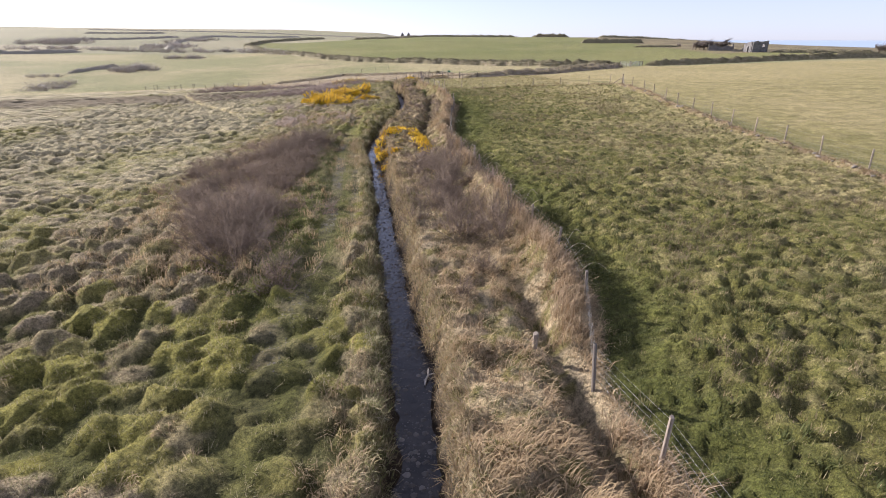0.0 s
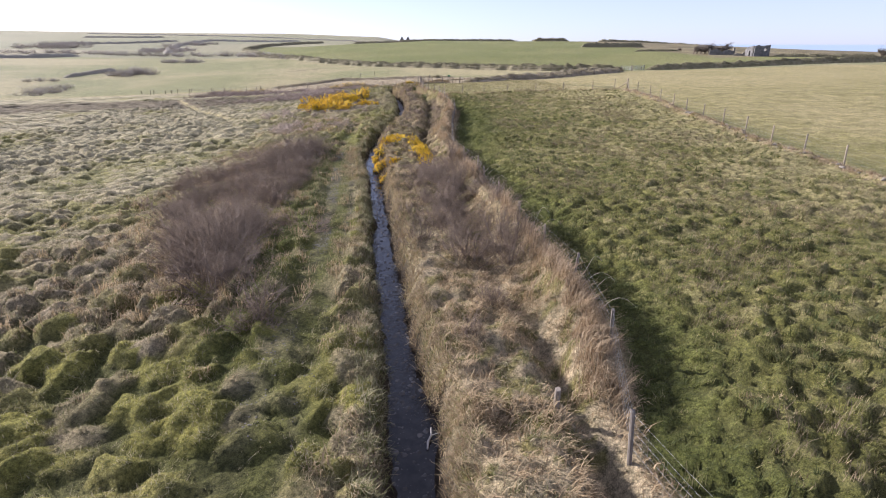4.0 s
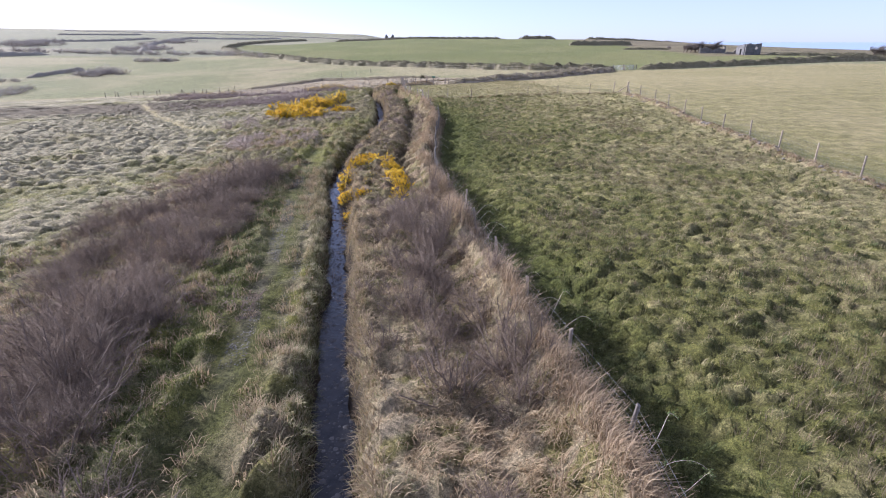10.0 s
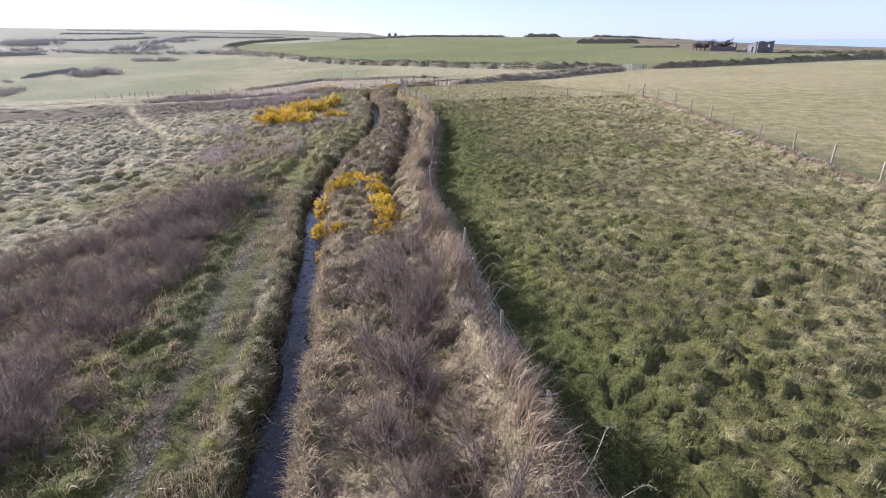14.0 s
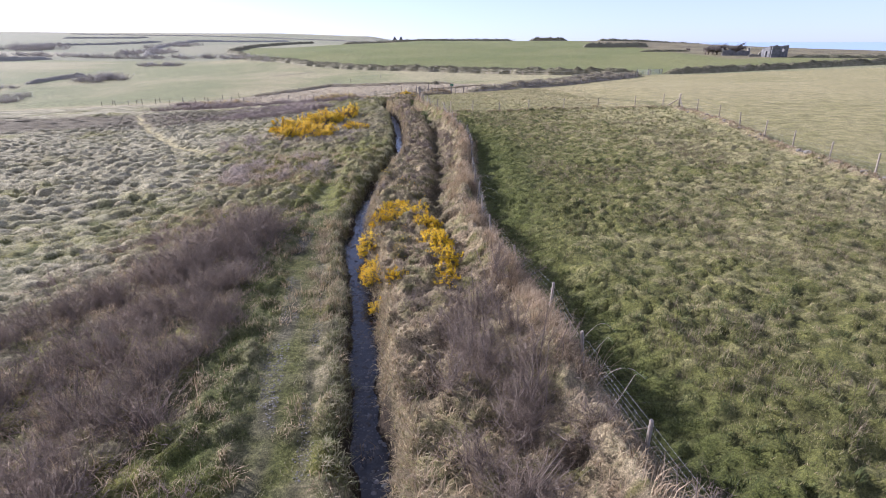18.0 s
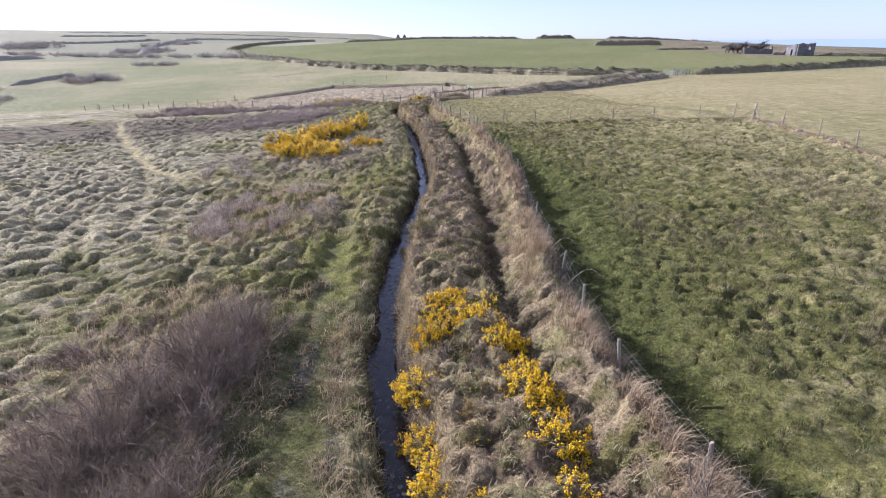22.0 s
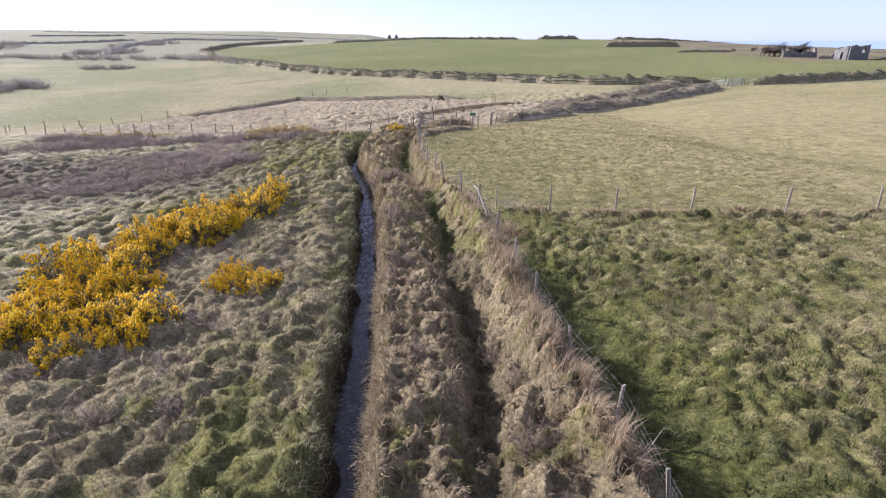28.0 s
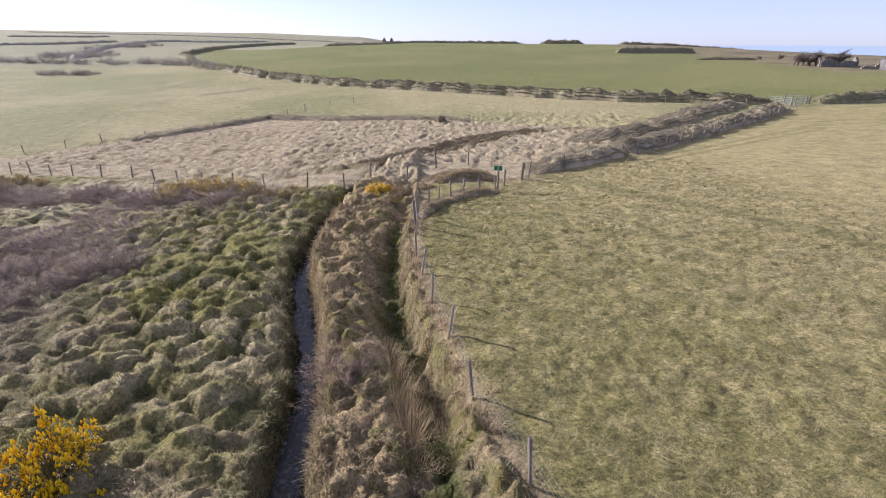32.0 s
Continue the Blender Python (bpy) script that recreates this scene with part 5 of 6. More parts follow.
def gorse():
    rich = [gorse_bush(200 + k, 1300, 1000, "gorse bush covered with bright yellow flowers") for k in range(3)]
    for k in rich:
        tagged(k, group="gorse in full flower")
    sp = [(-0.7, 37.0, 0.8), (-0.4, 35.9, 0.75), (-1.3, 39.3, 0.75), (-3.3, 39.4, 0.75)]
    for k in range(11):
        u = k / 10
        sp.append((-16.9 + 6.3 * u + rng.uniform(-0.5, 0.5), 75.6 + 8.6 * u ** 0.85 + rng.uniform(-0.4, 0.4), rng.uniform(1.25, 1.65)))
        sp.append((-16.2 + 5.4 * u + rng.uniform(-0.6, 0.6), 73.2 + 9.0 * u + rng.uniform(-0.5, 0.5), rng.uniform(1.15, 1.5)))
    for k in range(7):
        sp.append((-15.2 + 0.72 * k + rng.uniform(-0.3, 0.3), 70.2 + 0.25 * (k % 3) + 0.1 * k, rng.uniform(1.0, 1.35)))
    for k in range(9):
        sp.append((-15.9 + 0.42 * k + rng.uniform(-0.5, 0.5), 71.3 + 0.35 * k + rng.uniform(-0.4, 0.4), rng.uniform(0.9, 1.25)))
    sp += [(-16.2, 72.0, 1.0), (-15.4, 73.4, 1.0), (-14.2, 74.6, 0.9), (-8.0, 73.0, 0.85), (-8.8, 72.9, 0.9), (-9.6, 73.2, 0.8), (-7.4, 73.4, 0.7), (-10.2, 84.2, 0.5), (-8.4, 73.6, 1.0), (-9.2, 74.0, 0.9), (-12.2, 69.4, 0.9), (-11.4, 69.8, 0.8), (-10.6, 69.6, 0.7), (-13.0, 69.0, 0.9)]
    plant(rich, sp, 1.22)
    half = [gorse_bush(210 + k, 1300, 950, "gorse bush partly in yellow flower on the bank") for k in range(2)]
    for k in half:
        tagged(k, group="gorse on the stream bank")
    plant(half, [(-2.5, 41.9, 0.7), (-1.6, 41.7, 0.65), (-3.1, 40.7, 0.7), (-3.7, 38.3, 0.85), (-3.4, 40.0, 0.8), (-1.2, 39.5, 0.9), (-1.0, 37.3, 0.85), (-0.7, 35.5, 0.85), (-0.6, 33.5, 0.7), (-2.9, 33.4, 0.65), (-3.2, 34.9, 0.75), (-4.4, 107.5, 1.15), (-4.0, 108.2, 1.0), (-4.7, 108.1, 0.9), (-3.6, 36.8, 0.7), (-0.7, 36.6, 0.7), (-2.3, 33.8, 0.6), (-0.5, 35.2, 0.65), (-3.2, 35.4, 0.8), (-0.8, 34.2, 0.75), (-2.9, 41.4, 0.8), (-3.5, 37.6, 0.85), (-3.8, 38.6, 0.75), (-1.0, 38.1, 0.75), (-2.0, 40.7, 0.85), (-3.3, 36.5, 0.8), (-2.6, 40.2, 0.7), (-3.0, 34.4, 0.6), (-1.5, 40.4, 0.7)])
    plain = [gorse_bush(220 + k, 2400, 45, "ochre-brown gorse bush with few flowers", OCHRE) for k in range(3)]
    for k in plain:
        tagged(k, group="gorse past its bloom")
    sp = [(x, 112.2 - 0.3 * (x + 16) + rng.normal(0, 0.8), rng.uniform(0.7, 1.6)) for x in rng.uniform(-21.5, -9.8, 34)]
    sp += [(-17.0, 112.2, 1.7), (-15.6, 112.0, 1.8), (-13.6, 111.3, 1.6), (-14.6, 111.7, 1.7)]
    sp += [(x, 124.2 - 0.27 * (x + 48) + rng.normal(0, 0.7), rng.uniform(0.7, 1.4)) for x in rng.uniform(-52, -35, 18)]
    sp += [(-3.4, 106.4, 0.9), (-3.0, 107.4, 0.9), (-4.6, 107.0, 0.7), (-3.9, 52, 0.6), (-3.5, 36.5, 0.5), (-2.4, 36.6, 0.5), (-4.3, 49.5, 0.5), (-12.2, 83.6, 1.0), (-13.4, 85, 1.0)]
    plant(plain, sp)
    dark = [gorse_bush(250 + k, 2000, 28, "dark green gorse bush with only a few flowers") for k in range(2)]
    for k in dark:
        tagged(k, group="gorse out of bloom on the stream bank")
    plant(dark, [(-3.7, 49.6, 0.75), (-3.6, 48.6, 0.7), (-2.6, 47.0, 0.75), (-2.0, 46.2, 0.7), (-2.9, 46.0, 0.6), (-3.5, 51.4, 0.55), (-3.0, 44.6, 0.6), (-1.6, 44.4, 0.6), (-2.2, 37.4, 0.6), (-2.3, 35.8, 0.55), (-2.4, 38.9, 0.6)])
    grey = [gorse_bush(230 + k, 1500, 40, "grey-green gorse on a hedge bank") for k in range(2)]
    for k in grey:
        tagged(k, group="gorse on the hedge banks")
    sp = [(36 + 16 * u + rng.normal(0, 0.4), 137.6 + 15.4 * u + rng.normal(0, 0.4), rng.uniform(0.7, 1.2)) for u in np.linspace(0, 1, 16)]
    sp += [(64 + 60 * u, 158.6 + 9.5 * u, rng.uniform(1.0, 1.7)) for u in np.sort(rng.random(16))]
    sp += [(float(x), float(np.interp(x, (-17, 17.5, 36, 50), (207, 182.5, 167.5, 160))), rng.uniform(0.8, 1.3)) for x in rng.uniform(-10, 50, 12)]
    plant(grey, sp)


gorse()


def reed_clump(seed, label):
    r = np.random.default_rng(seed)
    n = 260
    base = np.concatenate([r.normal(0, 0.16, (n, 2)), np.full((n, 1), -0.05)], 1)
    ang = np.arctan2(base[:, 1], base[:, 0]) + r.normal(0, 0.5, n)
    v, f = blades(base, ang, r.uniform(0.6, 1.35, n), r.uniform(0.008, 0.015, n), r.uniform(0.02, 0.6, n), r.uniform(0.1, 0.7, n))
    return tagged(part("reed_clump", mesh_of("reed_clump", v, f), STRAW), label, "reeds", "clumps of dry reeds")


def reeds():
    kinds = [reed_clump(300 + k, "tall clump of dry pale reeds fanning outwards") for k in range(2)]
    plant(kinds, [(0.2, 43.2, 0.95), (0.5, 44.2, 0.9), (0.85, 45.0, 0.8), (0.3, 46.0, 0.85), (-2.2, 86.2, 1.0), (-2.5, 87.0, 1.1), (-2.1, 85.2, 1.0), (-2.7, 88.2, 0.9), (-2.9, 89.2, 0.8), (-2.0, 84.4, 0.8), (-2.4, 85.8, 0.9), (-2.6, 86.6, 0.9), (-1.1, 85.2, 0.7), (-0.9, 84.4, 0.7), (1.6, 48, 0.7), (0.6, 50.2, 0.7), (2.0, 76.0, 0.75), (1.75, 76.5, 0.65), (2.3, 75.6, 0.6)])


reeds()


# ---- fences ----
def post_mesh(name, seed, radius, tall, mat):
    """A driven stake: uneven round timber with a slanting, bevelled top."""
    r = np.random.default_rng(seed)
    bm = bmesh.new()
    rings = []
    for z, k in ((-0.4, 1.0), (0.0, 1.02), (0.45 * tall, 0.97), (tall - 0.03, 0.95), (tall, 0.78)):
        ring = []
        for i in range(8):
            a = i * math.pi / 4
            q = radius * k * r.uniform(0.92, 1.08)
            ring.append(bm.verts.new((math.cos(a) * q, math.sin(a) * q, z + (0.018 * math.cos(a) if z > 0.5 * tall else 0))))
        rings.append(ring)
    for a, b in zip(rings, rings[1:]):
        for i in range(8):
            bm.faces.new((a[i], a[(i + 1) % 8], b[(i + 1) % 8], b[i]))
    bm.faces.new(rings[-1])
    bm.faces.new(rings[0][::-1])
    me = bpy.data.meshes.new(name)
    bm.to_mesh(me)
    bm.free()
    me.materials.append(mat)
    return me


def strand(line, r):
    """One unbroken wire through the points of a line."""
    way = np.gradient(line, axis=0)
    way /= np.linalg.norm(way, axis=1, keepdims=True)
    side = np.cross(way, (0, 0, 1.0))
    side /= np.linalg.norm(side, axis=1, keepdims=True)
    up = np.cross(side, way)
    a = np.array((0, 2.094, 4.189))
    v = (line[:, None] + r * (side[:, None] * np.cos(a)[None, :, None] + up[:, None] * np.sin(a)[None, :, None])).reshape(-1, 3)
    i = np.arange(len(line) - 1)[:, None, None] * 3
    k = np.array([(j, (j + 1) % 3, (j + 1) % 3 + 3, j + 3) for j in range(3)])[None]
    return v, (i + k).reshape(-1, 4)


def wire_fence(name, spots, mat, tall, heights, label, lean=4.0, stays=False, radius=0.05, sink=0.0, thick=0.0035):
    top = new(name)
    meshes = [post_mesh("post", 400 + k, radius, tall, mat) for k in range(3)]
    feet, heads = [], []
    r = np.random.default_rng(len(spots))
    for k, (x, y) in enumerate(spots):
        z = float(land_z(np.array([x], float), np.array([y], float))[0]) - sink
        ob = new("post", meshes[k % 3])
        ob.parent = top
        ob.matrix_basis = pose(x, y, z, *np.clip(r.normal(0, lean, 2), -1.4 * lean, 1.4 * lean), r.uniform(0, 360))
        feet.append(np.array((x, y, z)))
        heads.append(np.array(ob.matrix_basis.to_3x3() @ Vector((0, 0, 1))))
    for h in heights:
        p = np.array([f + d * h for f, d in zip(feet, heads)])
        mids = (p[:-1] + p[1:]) / 2 - np.array([0, 0, 0.02])
        line = np.empty((len(p) + len(mids), 3))
        line[0::2], line[1::2] = p, mids
        v, f = strand(line, thick)
        part("wire", mesh_of("wire", v, f), WIRE, top)
    if stays:
        p0, p1 = [], []
        for a, b, da, db in zip(feet, feet[1:], heads, heads[1:]):
            n = max(2, int(np.linalg.norm(b - a) / 0.45))
            for i in range(1, n):
                u = i / n
                d = da * (1 - u) + db * u
                q = a * (1 - u) + b * u - np.array([0, 0, 0.02])
                p0.append(q + d * heights[0]), p1.append(q + d * heights[-2])
        v, f = tubes(p0, p1, thick * 0.7, thick * 0.7)
        tagged(part("netting", mesh_of("netting", v, f), WIRE, top, "vertical stays of the wire netting"), kind="stuff")
    return tagged(top, label, "fence")


def line_spots(points, step):
    out = []
    for (x0, y0), (x1, y1) in zip(points, points[1:]):
        n = max(1, round(math.hypot(x1 - x0, y1 - y0) / step))
        out += [(x0 + (x1 - x0) * i / n, y0 + (y1 - y0) * i / n) for i in range(n)]
    return out + [points[-1]]


NEAR_POSTS = (0.5, 3.5, 6.9, 9.2, 12.9, 16.4, 19, 21.8, 25.1, 28.2, 31.1, 34.5, 38, 41, 44, 47, 50, 53.2, 56, 59, 62, 64.4, 66.8, 70.2, 73, 76.2, 79.9, 83, 86, 89.1, 91.4, 94, 96, 98.6, 101.2, 103)
wire_fence("stock_fence", [(float(fence_x(y)), y) for y in NEAR_POSTS], POST, 1.12, (0.35, 0.55, 0.72, 0.86, 1.05), "old wire netting stock fence on weathered stakes along the bank", 6, True, 0.045, 0.0, 0.0022)
CROSS = [(1.8, 79.3), (4.3, 78.9), (7.3, 78.3), (10.5, 77.5), (14.3, 76.6), (18.0, 76.1), (21.7, 75.0), (24.3, 73.9)]
wire_fence("cross_fence", CROSS, PALE_POST, 1.2, (0.15, 0.35, 0.55, 0.78, 1.08), "post and wire fence of pale timber stakes between two fields", 1.5, True, 0.047, 0.0, 0.002)
RIGHT = [(25.8, 73.3), (25.6, 69), (25.4, 64.5), (25.0, 60.4), (24.6, 56.3), (24.1, 52.3), (23.8, 48.4), (23.6, 44.6), (23.7, 41.5), (23.5, 37.9), (23.6, 34.6), (23.6, 31.1), (23.3, 26.9), (23.1, 23), (22.9, 19), (22.7, 15), (22.5, 11), (22.3, 7)]
wire_fence("field_fence", RIGHT, PALE_POST, 1.2, (0.15, 0.35, 0.55, 0.78, 1.08), "pale timber stakes and wire along the edge of the pasture", 3, True, 0.05, 0.0, 0.002)
FAR_LINE = [(-70, 134), (-51, 130), (-43, 128.7), (-34.6, 125), (-27.4, 121.8), (-19.2, 116.8), (-13.5, 114), (-10, 112.6), (-7.3, 112.4), (-5.2, 111.2), (-2.6, 110)]
wire_fence("valley_fence", line_spots(FAR_LINE, 3.2), POST, 1.15, (0.2, 0.5, 0.75, 1.02), "weathered post and wire fence below the moor", 3, False, 0.06, 0, 0.006)
BACK_LINE = [(-70, 138), (-52, 143.5), (-47, 152), (-38, 158.5), (-27, 166), (-22, 172), (-14, 178)]
wire_fence("marsh_fence", line_spots(BACK_LINE, 4.5), POST, 1.1, (0.5, 1.0), "sparse old fence posts behind the marsh", 5, False, 0.06, 0, 0.006)
HILL_LINE = [(-17, 203.5), (17.5, 179.3), (36, 164.6), (50, 157.4), (54, 156.6)]
wire_fence("hill_fence", line_spots(HILL_LINE, 4.0), PALE_POST, 1.15, (0.5, 1.0), "old stakes and wire in front of the hill hedge", 4, False, 0.06, 0, 0.006)
LANE_A = [(-1.9, 101.9), (-0.7, 103.8), (0.9, 106.1), (3.2, 107.6)]
LANE_B = [(5.6, 111.2), (6.2, 111.9), (9.6, 114.6), (15.8, 119.1), (22.0, 123.9), (32.3, 132.3), (43.2, 141.2), (56.1, 154.3)]
wire_fence("lane_fence", line_spots(LANE_A, 1.4), POST, 1.15, (0.2, 0.45, 0.7, 1.0), "weathered fence on a stone-edged bank", 5, True, 0.055)
wire_fence("lane_fence", line_spots(LANE_B, 2.6), POST, 1.15, (0.2, 0.45, 0.7, 1.0), "weathered fence along the hedge bank of the lane", 4, False, 0.055, 0, 0.006)


# ---- hedges and banks ----
def sweep(points, half, tall, seed, step=0.6, foot=0.3, ragged=0.3, across=11):
    """A long bank or hedge body that follows the ground, uneven in width and height."""
    p = np.array(line_spots(points, step), float)
    t = np.gradient(p, axis=0)
    t /= np.linalg.norm(t, axis=1, keepdims=True)
    nrm = np.stack([t[:, 1], -t[:, 0]], -1)
    run = np.concatenate([[0], np.cumsum(np.linalg.norm(np.diff(p, axis=0), axis=1))])
    rows = []
    for j in range(across):
        u = -1 + 2 * j / (across - 1)
        w = half * (1 + 0.4 * lattice(run / 2.6, np.full(len(run), 0.4 * u + 7.0), seed))
        q = p + nrm * (u * w)[:, None]
        h = tall * (1 - abs(u) ** 2.6) * (1 + ragged * lattice(q[:, 0] / 1.5, q[:, 1] / 1.5, seed + 1) + ragged * 0.8 * lattice(q[:, 0] / 0.6, q[:, 1] / 0.6, seed + 2))
        h = h * np.sqrt(np.clip(np.minimum(run, run[-1] - run) / (2.2 * half), 0, 1))
        z = land_z(q[:, 0], q[:, 1], False) + h - (foot if j in (0, across - 1) else 0)
        rows.append(np.concatenate([q, z[:, None]], 1))
    v = np.stack(rows, 1)
    i = np.arange(v.shape[0] * across).reshape(-1, across)
    return v, np.stack([i[:-1, :-1], i[:-1, 1:], i[1:, 1:], i[1:, :-1]], -1).reshape(-1, 4)


def sprigs(v, n, size, seed, low=0.25):
    """Small ragged clumps over the upper part of a swept body."""
    r = np.random.default_rng(seed)
    rows, across = v.shape[:2]
    i, j = r.integers(0, rows - 1, n), r.integers(1, across - 1, n)
    f = r.random(n)[:, None]
    at = v[i, j] * (1 - f) + v[i + 1, j] * f
    d = r.normal(0, 1, (n, 3))
    d[:, 2] = np.abs(d[:, 2]) + 0.3
    d /= np.linalg.norm(d, axis=1, keepdims=True)
    ln = r.uniform(0.4, 1.0, n)[:, None] * size
    at = at + np.array([0, 0, 1.0]) * size * 0.5 * np.maximum(0, lattice(at[:, 0] / 1.7, at[:, 1] / 1.7, seed))[:, None]
    return cones(at - d * ln * 0.2, at + d * ln, size * 0.2)


def tufts(v, n, size, seed):
    """Grass hanging over a swept bank."""
    r = np.random.default_rng(seed)
    rows, across = v.shape[:2]
    i, j = r.integers(0, rows - 1, n), r.integers(1, across - 1, n)
    f = r.random(n)[:, None]
    at = v[i, j] * (1 - f) + v[i + 1, j] * f
    out = v[i, across - 1] - v[i, 0]
    ang = np.arctan2(out[:, 1], out[:, 0]) + np.where(j < across / 2, math.pi, 0)
    at, ang = np.repeat(at, 6, 0), np.repeat(ang, 6)
    m = len(ang)
    at = at + r.normal(0, size * 0.35, (m, 3)) * np.array([1, 1, 0.2])
    return blades(at, ang + r.normal(0, 0.8, m), r.uniform(0.6, 1.3, m) * size, r.uniform(0.05, 0.11, m) * size, r.uniform(0.2, 1.1, m), r.uniform(0.3, 1.2, m))


def hedge(name, points, half, tall, seed, per_m, size, label, mat=None, step=0.8, grey=False, withered=False, ragged=0.3, grass=None):
    top = new(name)
    v, f = sweep(points, half, tall, seed, step, ragged=ragged)
    part("body", smooth(mesh_of("body", v.reshape(-1, 3), f)), mat or (GREY_SCRUB if grey else PALE_BANK if withered else GREEN_BANK), top)
    length = sum(math.dist(a, b) for a, b in zip(points, points[1:]))
    sv, sf = (tufts if withered else sprigs)(v, int(length * per_m), size, seed + 9)
    tagged(part("scrub", mesh_of("scrub", sv, sf), GREY_SCRUB if grey else (grass or BROWN) if withered else HEDGE_GREEN, top), kind="stuff")
    return tagged(top, label, "hedge")


hedge("hill_hedge", [(-84, 280), (-45, 231.5), (-17, 207), (17.5, 182.5), (36, 167.5), (50, 160), (55, 159)], 2.1, 1.4, 500, 190, 0.38, "overgrown stone hedge bank at the foot of the green hill")
hedge("hill_hedge", [(62, 158.6), (71, 158.8), (100, 164), (118, 167), (160, 174), (240, 184)], 1.5, 1.3, 510, 140, 0.38, "overgrown hedge bank with dark scrub and some gorse")
hedge("field_edge_hedge", [(-84, 280), (-104, 330), (-118, 356), (-130, 456), (-115, 596)], 1.8, 1.5, 520, 20, 0.7, "thick dark hedge on the side of the green hill", step=1.5)
for k, (pts, half, tall) in enumerate((
    ([(-262, 392), (-236, 424), (-228, 480), (-226, 505)], 2.2, 1.1), ([(-150, 322), (-166, 356), (-182, 405), (-202, 480), (-209, 535), (-184, 560), (-150, 640)], 2.6, 1.2), ([(-330, 540), (-290, 580), (-288, 612)], 2.4, 1.1),
    ([(-420, 700), (-300, 690), (-190, 720), (-60, 700)], 2.4, 0.7), ([(-215, 268), (-194, 276), (-180, 290)], 2.4, 1.3), ([(-124.5, 190), (-123.5, 203), (-123, 218)], 1.0, 0.8))):
    hedge("far_hedge", pts, half, tall, 540 + k * 7, 22, 0.55, "distant field hedge of grey scrub", step=2.0, grey=True, ragged=0.5)
hedge("skyline_hedge", [(-62, 436), (-20, 432), (30, 430), (64, 428)], 1.5, 1.3, 610, 10, 0.8, "low dark hedge on the crest of the hill", step=1.5)
hedge("skyline_scrub", [(78, 432), (92, 430), (106, 433)], 2.4, 2.0, 620, 22, 1.2, "clump of scrub on the skyline", step=1.2)
hedge("skyline_scrub", [(128, 428), (150, 430), (185, 436), (215, 440)], 2.0, 1.5, 626, 14, 1.0, "line of low scrub on the skyline", step=1.5)
hedge("clipped_hedge", [(82, 305.5), (99, 306), (117, 307)], 1.3, 1.9, 632, 40, 0.4, "long dark block of hedge in the green field", mat=SCRUB, step=0.8)
hedge("marsh_edge", [(-44, 152), (-38, 159), (-27, 167), (-12, 159), (2, 154.5), (6, 151)], 1.2, 0.5, 640, 60, 0.34, "low tussocky bank at the back of the marsh", step=0.5, withered=True, grass=LANE_GRASS)
hedge("lane_bank", [(-4.6, 104.6), (-3.8, 106.6), (-2.6, 108.2), (-1.6, 109.6)], 1.0, 0.4, 645, 130, 0.28, "scrubby end of the stream bank", step=0.3, withered=True)
hedge("lane_bank", [(-1.0, 110.6), (0.5, 111.6), (2.2, 111.8), (3.6, 111.4)], 1.0, 0.6, 650, 160, 0.26, "grassy hump of an old hedge bank", step=0.25, withered=True)
hedge("lane_bank", [(6.6, 113.4), (9.4, 116), (15.4, 120.6), (21.6, 125.5), (31.6, 133.9), (42.4, 142.8), (52.4, 153.4)], 1.5, 0.95, 660, 260, 0.24, "old stone-faced hedge bank topped with bleached grass", step=0.35, withered=True, ragged=0.4, grass=LANE_GRASS)
hedge("lane_bank", [(14, 128), (23, 134), (38, 149), (49, 159)], 2.0, 0.85, 670, 240, 0.26, "second hedge bank on the far side of the lane", step=0.4, withered=True, ragged=0.4, grass=LANE_GRASS)
hedge("stone_edge", [(-2.0, 101.2), (-0.7, 103.8), (0.9, 106.1), (3.2, 107.6)], 0.55, 0.32, 680, 110, 0.16, "low stone edging under the fence", step=0.2, withered=True, mat=BANK)
hedge("marsh_bank", [(-6, 120.2), (-3, 122.4), (0.4, 127.4), (5.2, 134.2), (13, 140.1)], 2.2, 0.1, 690, 150, 0.5, "brown rushes along a ditch by the marsh", step=0.5, withered=True, mat=BANK, grass=RUSH)


def thickets():
    kinds = [twig_bush("grey_thicket", 180 + k, 16, 1.0, 0.85, 4, PINK_TWIG, "grey leafless thicket on the skyline", "bush") for k in range(2)]
    for k in kinds:
        tagged(k, group="thickets on the skyline")
    sp = []
    sp += [(rng.uniform(-50, 70), 431 + rng.normal(0, 1.5), rng.uniform(1.0, 1.8)) for _ in range(10)]
    sp += [(rng.uniform(80, 104), 431 + rng.normal(0, 1.5), rng.uniform(1.8, 2.8)) for _ in range(8)]
    sp += [(rng.uniform(128, 220), 432 + rng.normal(0, 3), rng.uniform(1.4, 2.2)) for _ in range(16)]
    plant(kinds, sp)


thickets()


